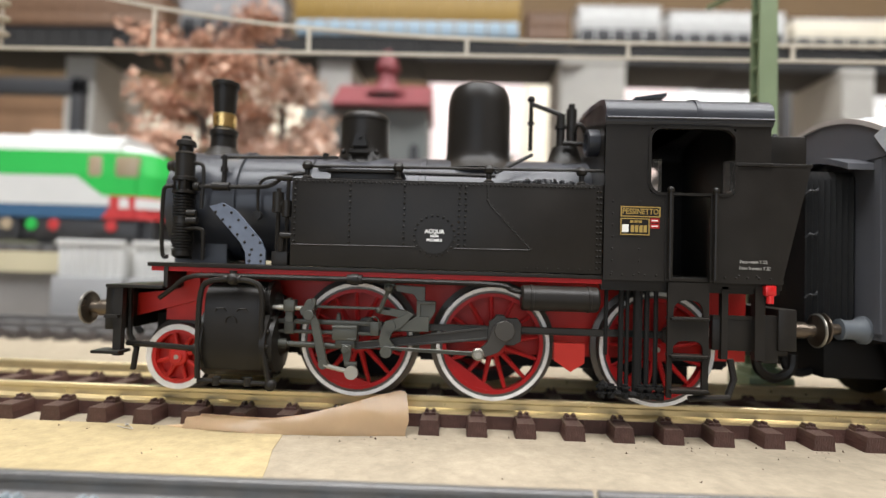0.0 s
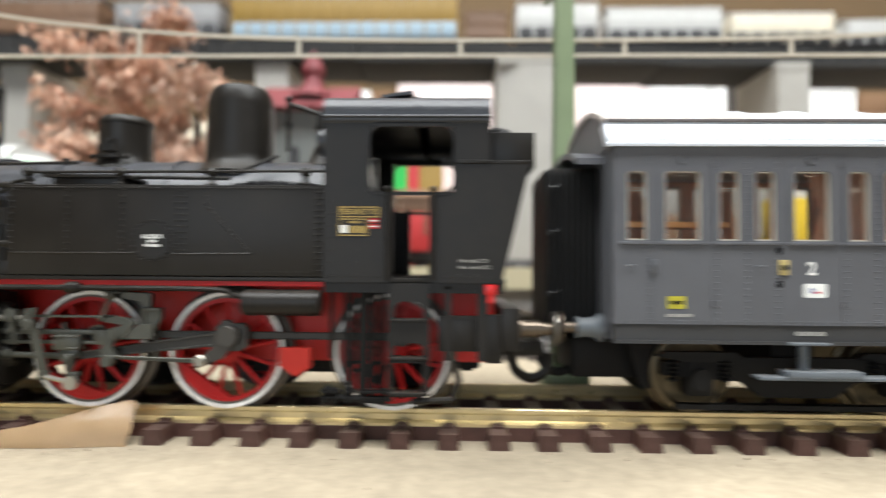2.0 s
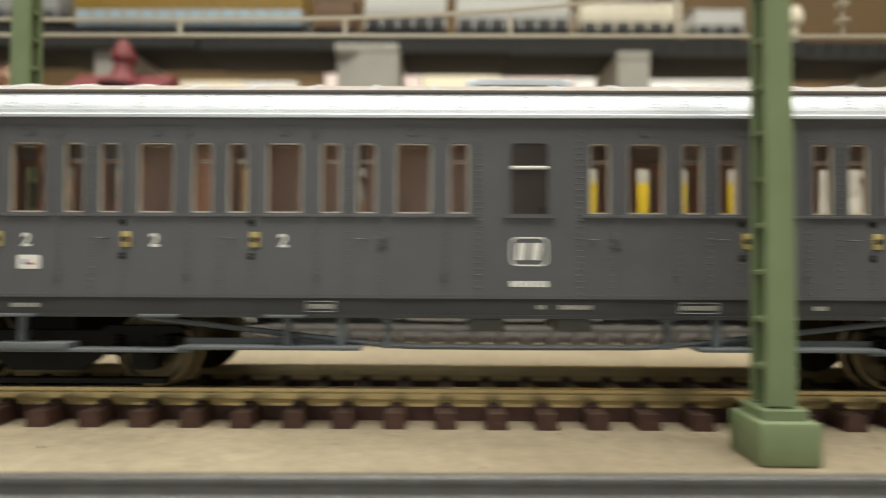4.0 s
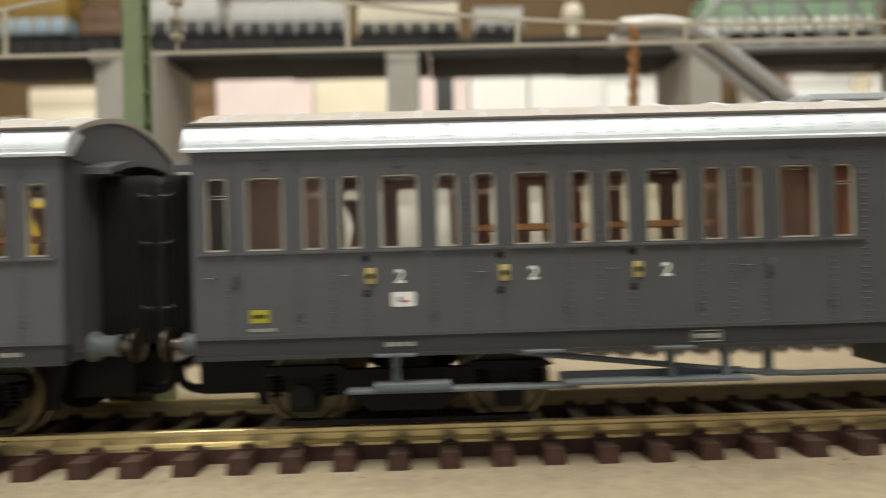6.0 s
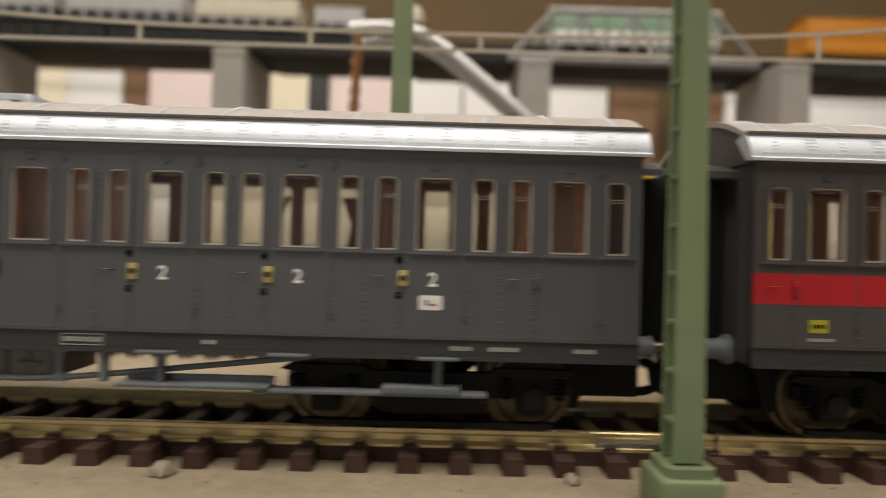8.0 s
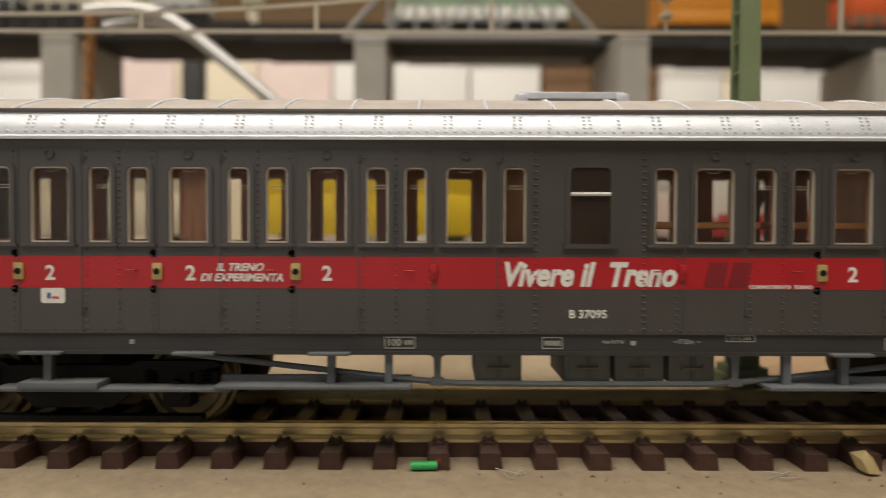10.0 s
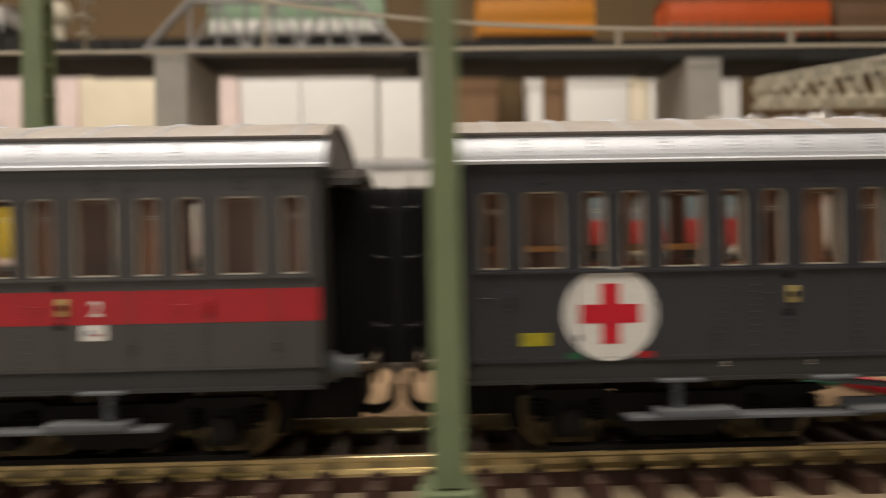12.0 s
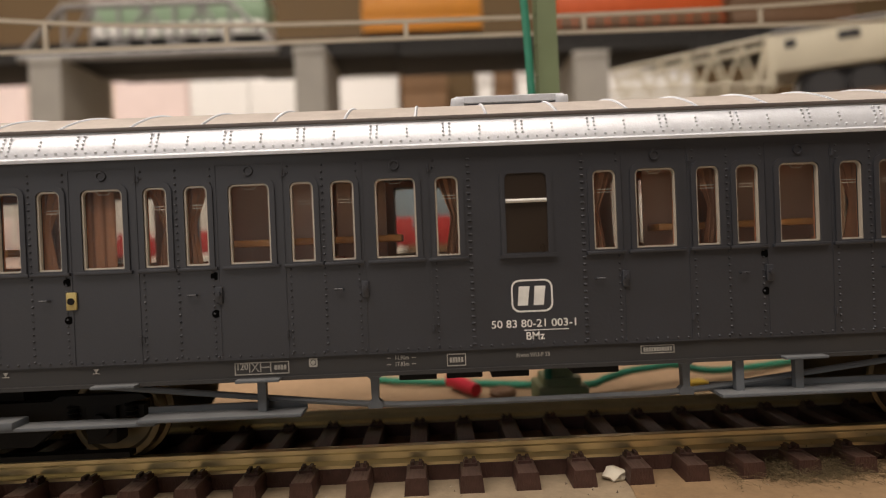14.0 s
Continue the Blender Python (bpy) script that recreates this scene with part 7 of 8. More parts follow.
# white slatted crates in front of the shelf
for x0, x1 in ((-88, -63.5), (-61, -40)):
    t = thing("slatted_crate", (x0 + x1) / 2, 97, -4.5, "white slatted plastic crate in front of the shelf", "crate", "white crates")
    b = bmesh.new()
    box(b, x0, x1, 91, 101, -4.5, 12.6, 0.3)
    part("plinth", b, P["grey"], t)
    b = bmesh.new()
    box(b, x0 + 0.5, x1 - 0.5, 93.6, 100.4, 12.6, 24.5)
    part("crate_body", b, P["offwhite"], t)
    n = int((x1 - x0) / 3)
    for i in range(n):
        b = bmesh.new()
        x = x0 + (i + 0.5) * (x1 - x0) / n
        box(b, x - 0.7, x + 0.7, 92.9, 93.7, 12.6, 25, 0.15)
        part("slat", b, P["offwhite"], t)
    b = bmesh.new()
    box(b, x0, x1, 92.4, 93.4, 23.8, 25.6, 0.2)
    part("top_rail", b, P["offwhite"], t)

# ---- viaduct ----
via = thing("viaduct", 350, 318, 0, "grey plastic viaduct with dark deck on tall piers", "viaduct", kind="structure")


def via_y(x):
    return 298 + 36 * (x + 50) / 950


def pier(x, y, w=11.0, deep=60, h=168, left=0.0, turn=0.0):
    """A tapered pier; left: how far its left face slants out to the side."""
    b = bmesh.new()
    foot = [(x - w - left, y + turn), (x - w, y), (x + w, y), (x + w, y + deep), (x - w - left, y + deep)]
    lo = [b.verts.new((px * 1.0, py - 2, -4.5)) for px, py in foot]
    hi = [b.verts.new((px, py, h - 5)) for px, py in foot]
    for k in range(5):
        j = (k + 1) % 5
        b.faces.new((lo[k], lo[j], hi[j], hi[k]))
    b.faces.new(hi)
    b.faces.new(lo[::-1])
    box(b, x - w - left - 0.4, x + w + 0.4, y - 0.5, y + deep, h - 6, h, 0.5)
    part("pier", b, CONCRETE, via, "grey tapered pier")


for x, y, w, left, turn in ((-232, 300, 11, 0, 0), (-42, 298, 12, 0, 0), (150, 286, 13, 17, 6), (330, 300, 11, 0, 0), (547, 304, 11, 0, 0), (731, 300, 10.5, 0, 0), (935, 330, 13, 0, 0)):
    pier(x, y, w, left=left, turn=turn)
for i in range(14):
    x0, x1 = -420 + 110 * i, -310 + 110 * i
    y = via_y((x0 + x1) / 2)
    b = bmesh.new()
    box(b, x0, x1 - 0.6, y - 3, y + 42, 171, 182)
    part("deck_span", b, DECK, via)
    b = bmesh.new()
    box(b, x0, x1 - 0.6, y - 6, y + 44, 167.5, 171.2, 0.4)
    for k in range(8):
        box(b, x0 + 6 + 13 * k, x0 + 10 + 13 * k, y - 5, y - 3, 171, 181)
    part("deck_girder", b, DECK, via)

# steel truss bridge on the viaduct
tb = thing("truss_bridge", 618, 306, 163, "grey steel truss bridge carrying a wagon", "bridge")
TY = 310
for y in (TY - 4, TY + 42):
    b = bmesh.new()
    tube(b, [(528, y, 168), (708, y, 168)], 2.6, 6)
    tube(b, [(528, y, 168), (560, y, 203), (676, y, 203), (708, y, 168)], 2.2, 6)
    part("chord", b, P["grey"], tb)
    for k in range(7):
        x = 560 + 116 * k / 6
        b = bmesh.new()
        tube(b, [(x, y, 168), (x, y, 203)], 1.3, 6)
        if k < 6:
            tube(b, [(x, y, 203 if k % 2 else 168), (x + 19.3, y, 168 if k % 2 else 203)], 1.2, 6)
        part("web_bar", b, P["grey"], tb)
G2 = "stock on the viaduct"
for x0, x1, h, bo, lo, to, lab in (
        (-310, -170, 24, "brown", "brown", "grey", "brown box wagon on the viaduct"),
        (-160, -84, 24, "grey", "dark", "grey", "grey wagon on the viaduct"),
        (-76, 92, 30, "ochre", "bluegrey", "grey", "yellow and blue-grey coach on the viaduct"),
        (98, 128, 20, "brown", "brown", "brown", "brown wagon on the viaduct"),
        (136, 196, 27, "offwhite", "dark", "offwhite", "white box wagon on the viaduct"),
        (204, 288, 25, "offwhite", "dark", "offwhite", "dull white tank wagon on the viaduct"),
        (297, 372, 22, "cream", "dark", "white", "pale hopper wagon on the viaduct"),
        (384, 420, 18, "offwhite", "dark", "offwhite", "small white wagon on the viaduct"),
        (563, 693, 27, "mint", "white", "white", "green and white wagon on the truss bridge"),
        (764, 855, 28, "orange", "orange", "orange", "orange wagon on the viaduct"),
        (914, 1043, 28, "vermilion", "brown", "vermilion", "orange-red wagon on the viaduct"),
        (1052, 1150, 28, "brown", "brown", "brown", "dark red wagon on the viaduct")):
    stock(x0, x1, via_y((x0 + x1) / 2) + 20, 182, h, bo, lo, to, lab, G2)
b = bmesh.new()
lathe(b, [(4, 178), (4, 196), (7, 198), (8, 204), (6, 210), (1, 212)], (458, 325, 0), "z", 14)
t = thing("storage_tank", 458, 325, 178, "small cream storage tank on the viaduct", "tank")
part("tank_body", b, P["cream"], t)

# ---- pale boxes standing against the wall, seen between the piers ----
BOXM = {"white": mat("white_card", (0.86, 0.86, 0.85), 0.7, var=0.05, scale=14), "pink": mat("pale_pink_card", (0.84, 0.7, 0.68), 0.7, var=0.12, scale=22), "cream": mat("cream_card", (0.84, 0.76, 0.6), 0.7, var=0.1, scale=18), "brown": mat("brown_card", (0.2, 0.115, 0.06), 0.8, var=0.25, scale=20)}
for x0, x1, h, c in ((-780, -560, 300, "brown"), (-545, -330, 270, "cream"), (-318, -150, 320, "cream"), (-146, -56, 318, "white"), (-54, -12, 318, "brown"), (-9, 152, 376, "pink"), (155, 288, 370, "cream"), (292, 412, 366, "pink"), (415, 512, 360, "white"), (516, 640, 357, "white"), (644, 760, 344, "white"), (766, 842, 318, "brown"), (895, 918, 322, "white"), (921, 956, 316, "brown"), (960, 1062, 328, "white"), (1066, 1094, 326, "cream"), (1098, 1250, 330, "white")):
    y = 835 + random.uniform(-6, 6)
    t = thing("storage_box", (x0 + x1) / 2, y + 25, -4.5, {"white": "tall white cardboard box against the wall", "pink": "tall pale pink cardboard box against the wall", "cream": "tall cream cardboard box against the wall", "brown": "tall brown cardboard box against the wall"}[c], "box", "boxes against the wall")
    b = bmesh.new()
    box(b, x0, x1, y, y + 50, -4.5, h - 34, 1.5)
    part("box_body", b, BOXM[c], t)
    b = bmesh.new()
    box(b, x0 - 1.0, x1 + 1.0, y - 1.0, y + 51, h - 34, h, 2.5)
    part("lid", b, BOXM[c], t)
post = thing("post", 362, 440, -4.5, "dark square wooden post behind the viaduct", "post")
b = bmesh.new()
box(b, 354, 371, 432, 448, -4.5, 206, 1.0)
part("post_shaft", b, P["dark"], post)
b = bmesh.new()
box(b, 350, 375, 428, 452, 206, 214, 1.0)
part("post_cap", b, P["dark"], post)

gan = thing("signal_gantry", -180, 200, 20, "dark steel gantry over the raised shelf", "gantry")
b = bmesh.new()
box(b, -163, -157, 197, 203, 20, 118, 0.4)
part("post", b, P["dark"], gan)
b = bmesh.new()
box(b, -300, -157, 197, 203, 108, 117, 0.4)
part("beam", b, P["dark"], gan)

# ---- village: church, hill, tree ----
HILL = mat("green_brown_scatter", (0.09, 0.09, 0.05), 0.95, var=0.4, scale=250, bump=0.8, bscale=300)
bm = bmesh.new()
n = 24
grid = []
for i in range(n + 1):
    for j in range(n + 1):
        u, v = i / n, j / n
        x, y = -330 + 440 * u, 192 + 95 * v
        z = -4.5 + 66 * math.sin(math.pi * min(1, u * 1.15)) ** 0.6 * math.sin(math.pi * v) ** 0.5 + 5 * noise.noise(Vector((x * 0.03, y * 0.03, 0)))
        grid.append(bm.verts.new((x, y, max(-5, z))))
for i in range(n):
    for j in range(n):
        a = i * (n + 1) + j
        bm.faces.new((grid[a], grid[a + 1], grid[a + n + 2], grid[a + n + 1]))
solid("ground_hill", bm, HILL, "green-brown scatter-covered hill", "hill")
ROOFR = mat("red_tile_roof", (0.16, 0.025, 0.03), 0.6, var=0.2, scale=200, bump=0.5, bscale=600)
STUCCO = mat("grey_green_stucco", (0.16, 0.17, 0.16), 0.8, var=0.12, scale=80)
chu = thing("church", 12, 240, 50, "grey village church with dark red roof and spire", "church")


def cp(name, m, fn, label=""):
    b = bmesh.new()
    fn(b)
    return part(name, b, m, chu, label)


cp("nave_wall", STUCCO, lambda b: box(b, -42, 31, 223, 257, 45, 113))
cp("nave_roof", ROOFR, lambda b: [prism(b, [(214, 111), (266, 111), (240, 130)], -24, 33, "x")], "dark red tiled roof")
cp("tower", STUCCO, lambda b: box(b, 0, 12, 224, 240, 60, 121))
cp("spire", ROOFR, lambda b: [lathe(b, [(14, 120), (9, 124), (6, 129), (5, 134), (7, 136), (6.6, 140), (4, 145), (1, 149)], (6, 232, 0), "z", 12)], "red spire")
for x in (-34, -18, -2, 24):
    cp("window", P["dark"], lambda b: prism(b, rrect(x - 2.5, x + 2.5, 74, 90, 2.4, 4, 0.2), 221.5, 222.5))

sh = thing("painted_shed", 66, 258, -4.5, "tall shed painted green, red and ochre behind the shelf", "shed")
for nm, x0, x1, m in (("green_wall", 49, 61, P["green"]), ("red_wall", 61, 68.4, P["red"]), ("ochre_wall", 68.4, 83, P["ochre"])):
    b = bmesh.new()
    box(b, x0, x1, 250, 268, -4.5, 90, 0.5)
    part(nm, b, m, sh)
b = bmesh.new()
prism(b, [(248, 89.8), (270, 89.8), (259, 94)], 47, 85, "x")
part("shed_roof", b, P["grey"], sh)


def foliage(name, dark, light):
    """Dry leaves: every leaf of its own tint between two browns."""
    m = mat(name, light, 0.8, var=0.5, scale=110)
    N, Lk = m.node_tree.nodes, m.node_tree.links
    p = N["Principled BSDF"]
    base = p.inputs["Base Color"].links[0].from_socket
    ge, mx = N.new("ShaderNodeNewGeometry"), N.new("ShaderNodeMix")
    mx.data_type = "RGBA"
    Lk.new(ge.outputs["Random Per Island"], mx.inputs[0])
    Lk.new(base, mx.inputs[6])
    mx.inputs[7].default_value = (*dark, 1)
    Lk.new(mx.outputs[2], p.inputs["Base Color"])
    return m


LEAF = [foliage("russet_foliage", (0.36, 0.165, 0.1), (0.8, 0.55, 0.4)), foliage("pink_brown_foliage", (0.42, 0.21, 0.13), (0.86, 0.68, 0.54))]
BARK = mat("grey_brown_bark", (0.1, 0.075, 0.06), 0.85, var=0.3, scale=150)


def tree(x, y, z0, height, spread, seed, leaf, label):
    rr = random.Random(seed)
    t = thing("tree", x, y, z0, label, "tree", "autumn trees")
    b = bmesh.new()
    top = Vector((x, y, z0 + height * 0.9))
    trunk = smooth_pts([(x, y, z0), (x + 1, y, z0 + height * 0.3), (x - 2, y + 1, z0 + height * 0.6), top])
    for i in range(len(trunk) - 1):
        cyl(b, trunk[i], trunk[i + 1], 4.5 * (1 - i / len(trunk)) + 0.6, 4.5 * (1 - (i + 1) / len(trunk)) + 0.6, 8)
    tips = []
    for k in range(26):
        f = rr.uniform(0.28, 0.95)
        a = rr.uniform(0, 2 * math.pi)
        p0 = trunk[int(f * (len(trunk) - 1))]
        reach = spread * (1.15 - 0.6 * f) * rr.uniform(0.6, 1.05)
        p1 = p0 + Vector((math.cos(a) * reach, math.sin(a) * reach * 0.8, rr.uniform(0.05, 0.5) * reach))
        cyl(b, p0, p1, 1.1, 0.3, 5)
        for q in range(5):
            tips.append(p0.lerp(p1, rr.uniform(0.45, 1.05)))
    part("trunk", b, BARK, t)
    vs, fs = [], []
    for tip in tips:
        r = rr.uniform(4, 10)
        for q in range(60):
            d = Vector((rr.gauss(0, 1), rr.gauss(0, 1), rr.gauss(0, 0.8)))
            c = tip + d * r * 0.55
            u = Vector((rr.gauss(0, 1), rr.gauss(0, 1), rr.gauss(0, 1))).normalized()
            w = u.cross(Vector((rr.gauss(0, 1), rr.gauss(0, 1), rr.gauss(0, 1)))).normalized()
            s = rr.uniform(1.2, 2.4)
            i = len(vs)
            vs += [tuple((c + u * s) * K), tuple((c + w * s * 0.6) * K), tuple((c - u * s) * K), tuple((c - w * s * 0.6) * K)]
            fs.append((i, i + 1, i + 2, i + 3))
    me = bpy.data.meshes.new("crown")
    me.from_pydata(vs, [], fs)
    me.transform(Matrix.Translation(-where(t)))
    me.materials.append(leaf)
    o = new("crown", me)
    o.parent = t
    o["kind"] = "stuff"
    return t


tree(-78, 178, 10, 150, 50, 1, LEAF[0], "russet autumn tree with a wide leafy crown")
tree(-40, 186, 10, 118, 40, 2, LEAF[1], "pink-brown autumn tree with a rounded crown")

# ---- grey curved lamp arm and twisted cord ----
arm = thing("curved_arm", 500, 172, -4.5, "light grey curved metal arm rising behind the train", "arm")
ARM = mat("light_grey_metal", (0.5, 0.5, 0.5), 0.35, metal=0.4)
for k, dy in enumerate((-7, 0, 7)):
    b = bmesh.new()
    tube(b, smooth_pts([(438, 172 + dy, 128 - k), (458, 172 + dy, 129), (476, 172 + dy, 124), (500, 172 + dy, 106), (524, 172 + dy, 86), (548, 172 + dy, 64), (575, 172 + dy, 30), (590, 172 + dy, 10)]), 3.0 if dy else 1.6, 8)
    part("arm_rod" if dy else "cable", b, ARM if dy else P["dark"], arm)
b = bmesh.new()
box(b, 575, 605, 160, 184, 13.5, 16)
part("base", b, ARM, arm)
b = bmesh.new()
for q in range(2):
    pts = []
    for i in range(70):
        z = 125 - i * 1.6
        a = i * 0.75 + q * math.pi
        pts.append((443 - 0.06 * i + 1.4 * math.cos(a), 160 + 1.4 * math.sin(a), z))
    tube(b, pts, 1.3, 6)
t = thing("cord", 440, 160, 14, "twisted orange-brown cord hanging behind the train", "cord")
part("strand", b, mat("orange_brown_cord", (0.3, 0.14, 0.05), 0.8), t)

# ---- crane wagon at the far end ----
CRM = mat("cream_crane_paint", (0.58, 0.54, 0.42), 0.5, var=0.08, scale=60)
cr = thing("crane_wagon", 990, 203, -4.5, "cream model crane wagon with lattice boom", "crane wagon")
b = bmesh.new()
box(b, 990, 1100, 203, 235, 106, 126, 0.8)
bd = part("crane_house", b, CRM, cr)
b = bmesh.new()
box(b, 989, 1101, 202, 236, 126, 127.6, 0.5)
part("house_roof", b, P["grey"], bd, "grey flat roof")
for x, w, z in ((997, 2.4, 120), (1022, 4.6, 120.5), (1056, 4.6, 120.5)):
    b = bmesh.new()
    box(b, x - w, x + w, 202.6, 204, z - 2.2, z + 2.2, 0.3)
    part("window", b, P["dark"], bd)
b = bmesh.new()
box(b, 1002, 1100, 208, 230, 92, 106, 1.5)
part("turntable", b, P["dark"], cr)
for x in (1012, 1030, 1052):
    b = bmesh.new()
    lathe(b, [(7.5, 0), (7.5, 3.0), (2.0, 4.0), (0.4, 4.0)], (x, 205, 97), "y", 18)
    part("winch_drum", b, P["dark"], cr)
b = bmesh.new()
box(b, 985, 1100, 203, 235, -7.5, 92)
part("support_block", b, P["brown"], cr)
b = bmesh.new()
box(b, 986.5, 990.5, 203, 224, 98, 126, 0.3)
part("boom_foot", b, CRM, cr)
for y in (204, 222):
    for nm, za, zc in (("upper_chord", 125, 120), ("lower_chord", 101, 109)):
        b = bmesh.new()
        tube(b, [(988, y, za), (908, y, zc)], 1.2, 6)
        part(nm, b, CRM, cr)
    for k in range(6):
        u0, u1 = k / 6, (k + 1) / 6
        x0, x1 = 988 - 80 * u0, 988 - 80 * u1
        b = bmesh.new()
        tube(b, [(x0, y, 125 - 5 * u0), ((x0 + x1) / 2, y, 101 + 8 * (u0 + u1) / 2)], 0.7, 6)
        tube(b, [((x0 + x1) / 2, y, 101 + 8 * (u0 + u1) / 2), (x1, y, 125 - 5 * u1)], 0.7, 6)
        part("lattice", b, CRM, cr)
cr.rotation_euler[2] = radians(-24)
cr.location += Vector((3.5, 0, 3.0)) * K
FOIL = mat("crumpled_foil", (0.85, 0.85, 0.83), 0.28, metal=0.75, bump=1.0, bscale=90)
rr = random.Random(9)
bm = bmesh.new()
n = 26
grid = []
for i in range(n + 1):
    for j in range(n + 1):
        x, y = 918 + 112 * i / n, 262 + 34 * j / n
        z = 112 + 9 * noise.noise(Vector((x * 0.07, y * 0.09, 3))) + rr.uniform(-3.5, 3.5) - 14 * (1 - j / n)
        grid.append(bm.verts.new((x + rr.uniform(-1.4, 1.4), y + rr.uniform(-0.6, 0.6), z)))
for i in range(n):
    for j in range(n):
        q = i * (n + 1) + j
        bm.faces.new((grid[q], grid[q + n + 1], grid[q + n + 2]))
        bm.faces.new((grid[q], grid[q + n + 2], grid[q + 1]))
box(bm, 920, 1028, 264, 294, -4.5, 94)
solid("foil_heap", bm, FOIL, "crumpled silver foil heap behind the crane", "foil", kind="stuff")

# ---- litter on the board ----
tp = thing("packing_tape", 30, -15.5, -4.5, "torn strip of tan packing tape against the sleeper ends", "tape")
b = bmesh.new()
rows_ = []
n = 72
HEIGHT = ((0.0, 1.75), (0.1, 1.9), (0.25, 1.85), (0.41, 1.95), (0.55, 2.6), (0.71, 3.85), (0.86, 5.1), (0.97, 5.75), (1.0, 5.6))
for i in range(n + 1):
    u = i / n
    h = np.interp(u, [p for p, q in HEIGHT], [q for p, q in HEIGHT])
    x = 13.4 + 32.4 * u
    y = -14.9 - 1.5 * math.sin(math.pi * u) ** 1.2
    lift = 0.55 * math.exp(-((u - 0.18) / 0.17) ** 2)
    line = []
    for j in range(17):
        v = j / 16
        # a twist turns the low end up to the light, a crease tips the high end back
        low = max(0.0, min(0.95, 0.95 - 3.0 * (u - 0.2)) - v)
        fold = max(0.0, (v - 1.0) + 2.7 * (u - 0.71))
        curl = 0.9 * max(0.0, v - 0.85) / 0.15 * max(0.0, 1 - u / 0.5)
        yy = y + (0.5 + 0.35 * h) * v - 0.35 * math.sin(v * 3.14) * (0.3 + u) - 0.9 * low + 1.3 * min(fold, 0.6) + 0.5 * curl
        zz = -4.45 + lift * (1 - v) + h * v - 0.18 * curl - 0.35 * low * (1 - v)
        end = 0.45 * math.sin(3.14 * v) * max(0.0, u - 0.9) * 10
        line.append(b.verts.new((x + end - 0.6 * v * max(0.0, u - 0.85) * 5 + (0.25 * noise.noise(Vector((0, v * 4, 2))) if i in (0, n) else 0.0),
                                 yy + 0.1 * noise.noise(Vector((u * 6, v * 2, 0))), max(-4.46, zz) + 0.06 * noise.noise(Vector((u * 7, v, 5))) * v)))
    rows_.append(line)
for p, q in zip(rows_, rows_[1:]):
    for j in range(16):
        b.faces.new((p[j], p[j + 1], q[j + 1], q[j]))
bmesh.ops.solidify(b, geom=list(b.faces), thickness=0.1)
part("tape_strip", b, KRAFT, tp, angle=30)
b = bmesh.new()
rr = random.Random(8)
under = [(10.6 + rr.uniform(-0.2, 0.2), -14.5), (12.2, -15.15), (14.4, -15.3), (17.2, -15.1), (17.0, -14.3), (13.6, -14.2)]
lowv = [b.verts.new((p, q, -4.49)) for p, q in under]
topv = [b.verts.new((p, q, -4.36 + 0.25 * k / 5)) for k, (p, q) in enumerate(under)]
b.faces.new(lowv[::-1])
b.faces.new(topv)
for k in range(6):
    b.faces.new((lowv[k], lowv[(k + 1) % 6], topv[(k + 1) % 6], topv[k]))
part("torn_end", b, KRAFT, tp)

led = thing("signal_bulb", 597, -13.6, -4.5, "small green bulb with a red tip between the sleepers", "bulb")
b = bmesh.new()
cyl(b, (594.9, -14.4, -3.85), (598.3, -14.4, -3.75), 0.55, seg=12)
part("green_tube", b, mat("green_plastic", (0.02, 0.4, 0.1), 0.4), led)
b = bmesh.new()
ball(b, (598.4, -13.8, -3.2), 0.6, 10)
part("red_tip", b, ORANGE_RED, led)
LUMP = mat("yellowish_glue", (0.4, 0.31, 0.15), 0.5, var=0.2)
STONE = mat("pale_grit", (0.34, 0.29, 0.22), 0.9, var=0.3, scale=600)

CHALK = mat("white_plaster", (0.62, 0.57, 0.47), 0.9, var=0.25, scale=600)


def lump(name, x, y, r, m, label, cat, seed, flat=0.7):
    rr = random.Random(seed)
    b = bmesh.new()
    bmesh.ops.create_icosphere(b, subdivisions=1 if flat > 0.8 else 2, radius=r)
    for v in b.verts:
        v.co *= 1 + 0.6 * noise.noise(v.co * 1.3 / r + Vector((seed, 0, 0)))
        v.co.z *= flat
        v.co += Vector((x, y, -4.5 + r * flat * 0.8))
    return solid(name, b, m, label, cat, kind="")


tagged(lump("glue_lump", 653.4, -14.8, 1.35, LUMP, "yellowish angular lump of dried glue beside a sleeper", "lump", 3, 1.25))
lump("plaster_crumb", 834.9, -11.9, 1.45, CHALK, "pale plaster crumb beside the sleepers", "crumb", 4, 0.55)
lump("plaster_crumb", 447.4, -16.4, 1.4, STONE, "pale plaster crumb beside the sleepers", "crumb", 5)
lump("plaster_crumb", 500.0, -16.0, 1.0, STONE, "pale plaster crumb beside the sleepers", "crumb", 6)
rr = random.Random(21)
bm = bmesh.new()
for k in range(900):
    x, y = rr.uniform(-40, 900), rr.choice((rr.gauss(-16, 2.2), rr.uniform(-36, 40)))
    r = rr.uniform(0.06, 0.28)
    vs = [bm.verts.new((x + r * rr.uniform(-1, 1), y + r * rr.uniform(-1, 1), -4.5 + r * q)) for q in (0, 0, 0.1, 1.4)]
    for f in ((0, 1, 2), (0, 3, 1), (1, 3, 2), (2, 3, 0)):
        bm.faces.new([vs[i] for i in f])
solid("grit", bm, mat("dark_grit", (0.14, 0.1, 0.07), 0.9), "scattered dark grit on the board", "grit", kind="stuff")
bm = bmesh.new()
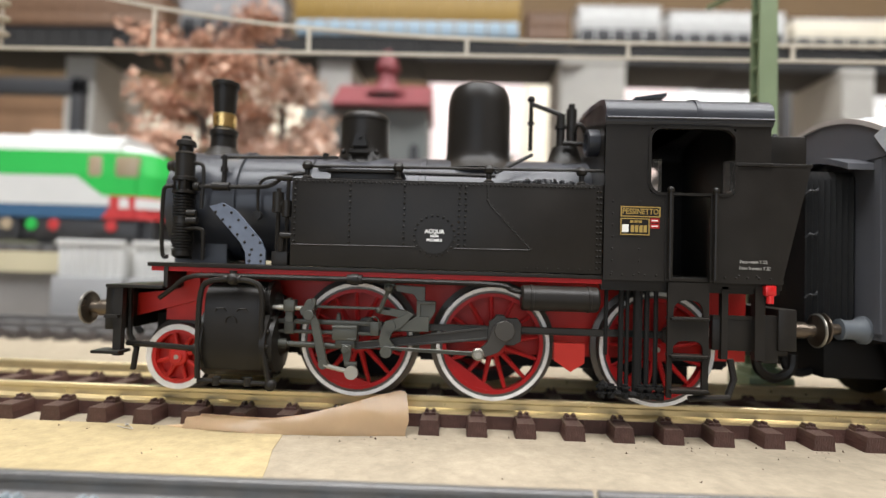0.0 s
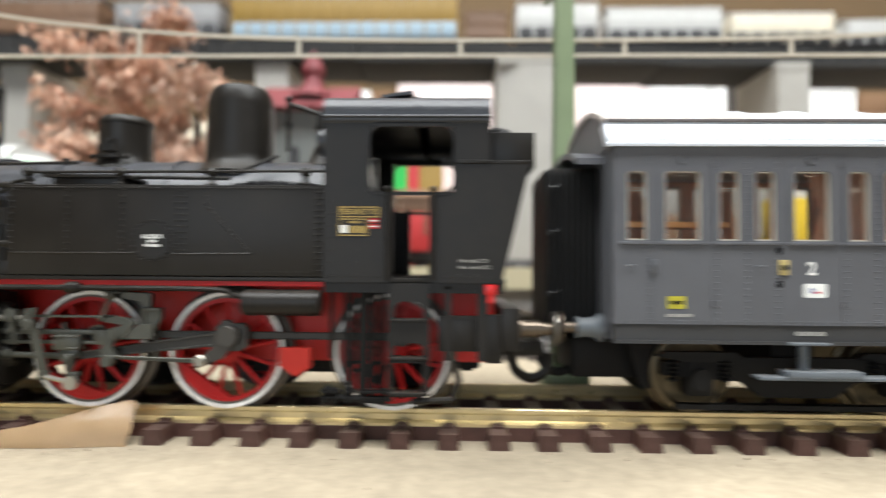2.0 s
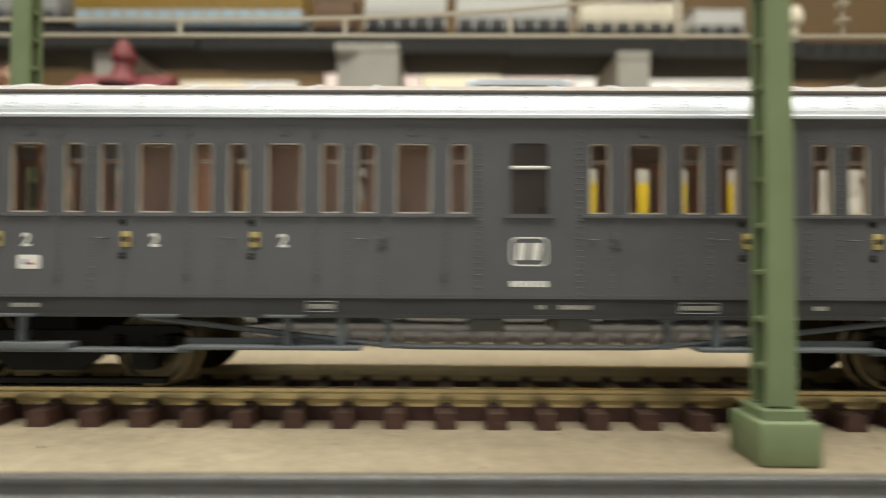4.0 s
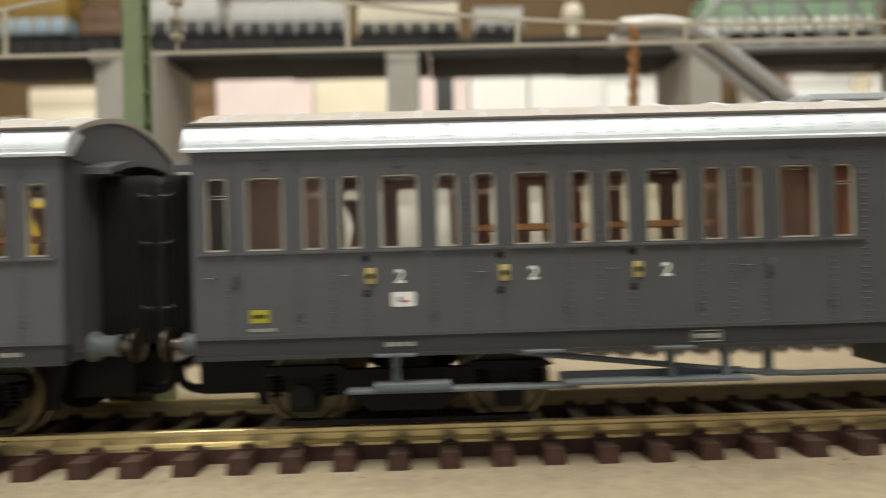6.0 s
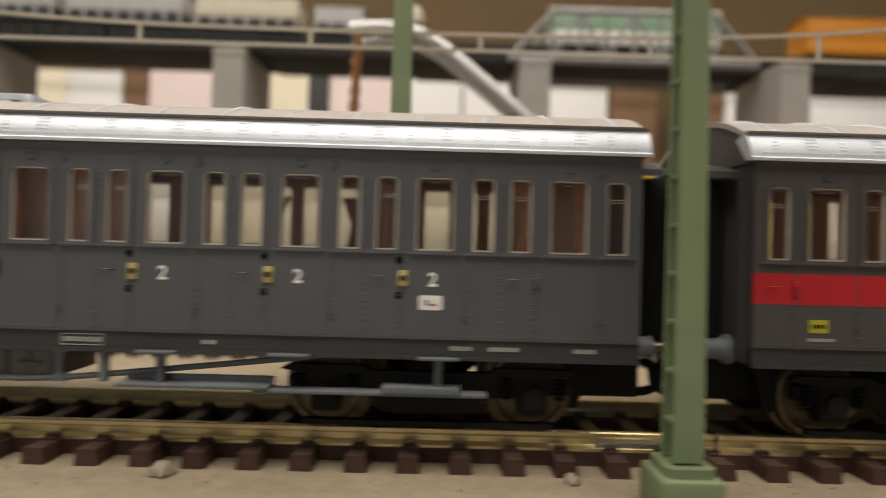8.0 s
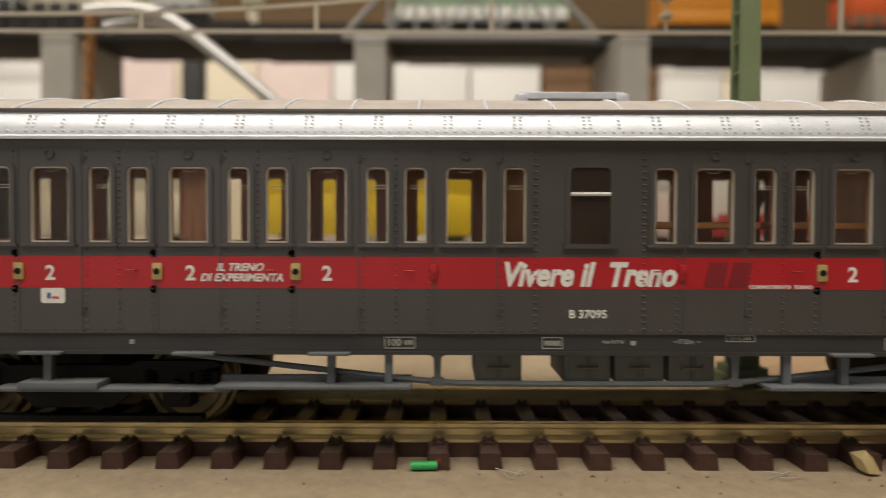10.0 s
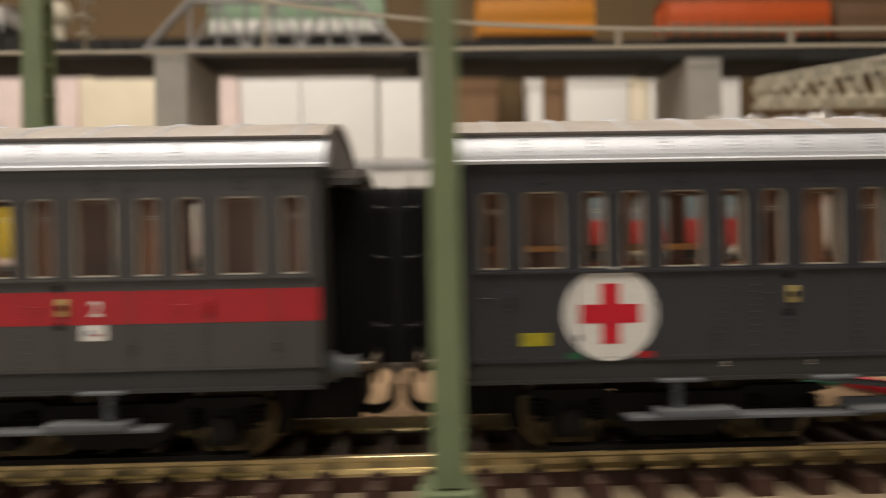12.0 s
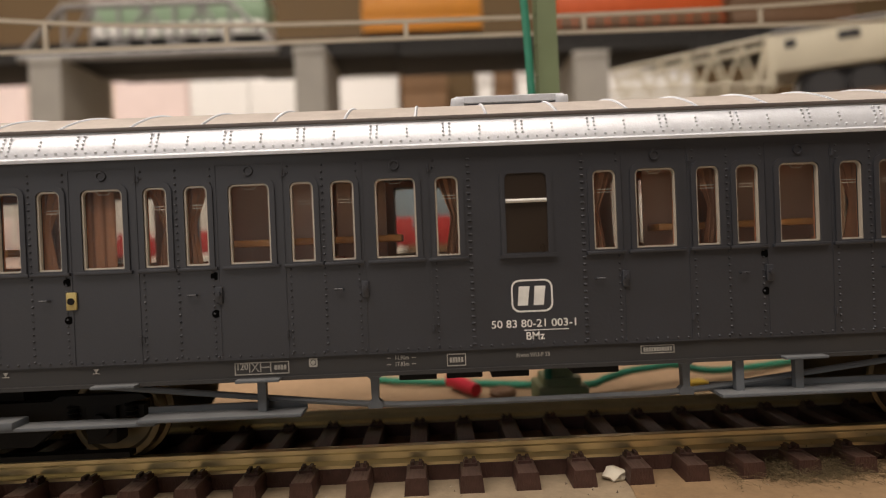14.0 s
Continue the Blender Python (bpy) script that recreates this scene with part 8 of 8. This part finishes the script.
for k in range(5200):
    # a matted tuft between the sleepers, thinning out over the board
    x, y = (rr.gauss(859, 4.2), rr.gauss(-12.8, 1.5)) if k < 3600 else (rr.uniform(848, 905), rr.gauss(-13.5, 2.2))
    if k >= 3600 and noise.noise(Vector((x * 0.16, y * 0.3, 0))) < -0.05:
        continue
    a = rr.uniform(0, 6.28)
    l = rr.uniform(0.3, 1.3)
    z = -4.45 + abs(rr.gauss(0, 0.7 if k < 3600 else 0.3))
    tube(bm, [(x, y, z), (x + l * 0.5 * math.cos(a), y + l * 0.5 * math.sin(a), z + rr.uniform(0.0, 0.25)), (x + l * math.cos(a + 0.4), y + l * math.sin(a + 0.4), z)], 0.024, 3)
solid("grass_fibre", bm, mat("dry_olive_fibre", (0.12, 0.088, 0.045), 0.9, var=0.4, scale=2500), "scattered dry olive grass fibres", "grass", kind="stuff")
FLUFF = mat("grey_lint", (0.4, 0.38, 0.34), 0.95)
for x in (6, 607.6, 642):
    b = bmesh.new()
    pts = smooth_pts([(x + rr.uniform(-2.5, 2.5), -16 + rr.uniform(-1.5, 1.5), -4.35 + rr.uniform(0, 0.5)) for q in range(6)], 5)
    tube(b, pts, 0.06, 4)
    solid("lint_thread", b, FLUFF, "curled grey lint thread on the board", "thread", kind="")
bm = bmesh.new()
for k in range(1300):
    x = rr.uniform(-40, 900)
    y = rr.gauss(-15.2, 1.3) if rr.random() < 0.75 else rr.uniform(-34, 40)
    r = rr.uniform(0.05, 0.22) * (1.5 if rr.random() < 0.06 else 1)
    vs = [bm.verts.new((x + r * rr.uniform(-1, 1), y + r * rr.uniform(-1, 1), -4.51 + r * q)) for q in (0, 0, 0.1, 1.1)]
    for f in ((0, 1, 2), (0, 3, 1), (1, 3, 2), (2, 3, 0)):
        bm.faces.new([vs[i] for i in f])
solid("crumbs", bm, STONE, "scattered pale crumbs along the sleepers", "crumbs", kind="stuff")
# cables behind the last coach
CAB = mat("green_cable", (0.02, 0.22, 0.14), 0.5)
b = bmesh.new()
tube(b, smooth_pts([(798, 44, -3.7), (806, 38, -3.1), (822, 36, -3.7), (841, 27, -2.6), (846, 27, -1.5), (851, 29, -0.8), (857, 30.5, -0.5), (862.5, 32, -0.6), (872, 33, -2.4), (900, 46, -3.7)]), 0.75, 8)
solid("cable", b, CAB, "green cable lying behind the coaches", "cable", kind="")
b = bmesh.new()
tube(b, smooth_pts([(832.2, 15, 2), (831.8, 14.6, 30), (830.8, 14.6, 62), (829.6, 14.6, 80), (829.2, 15, 100)]), 0.7, 8)
solid("cable", b, CAB, "green cable climbing the catenary mast", "cable", kind="")
pl_ = thing("plug", 818, 30, -4.5, "red plug with a dark socket on the board", "plug")
b = bmesh.new()
cyl(b, (815.4, 35, -2.3), (820.2, 27, -2.7), 1.6, 1.3, 14)
part("plug_body", b, mat("red_plug", (0.6, 0.02, 0.05), 0.4), pl_)
b = bmesh.new()
lathe(b, [(1.5, 0), (2.6, 0.3), (2.8, 1.0), (2.4, 1.6), (1.4, 1.8)], (825.5, 28, -4.5), "z", 16)
part("socket", b, P["brown"], pl_)
b = bmesh.new()
box(b, 862.5, 866.5, 26.5, 29.5, -4.5, -2.9, 0.3)
solid("terminal_block", b, mat("yellow_block", (0.6, 0.4, 0.05), 0.6), "small yellow terminal block on the board", "box", kind="")
b = bmesh.new()
for s in (-1, 1):
    box(b, 505, 515, s * 8.7 - 0.9, s * 8.7 + 0.9, -2.3, -1.3, 0.1)
solid("rail_joiner", b, BRIGHT, "bright metal rail joiners", "joiner", kind="")
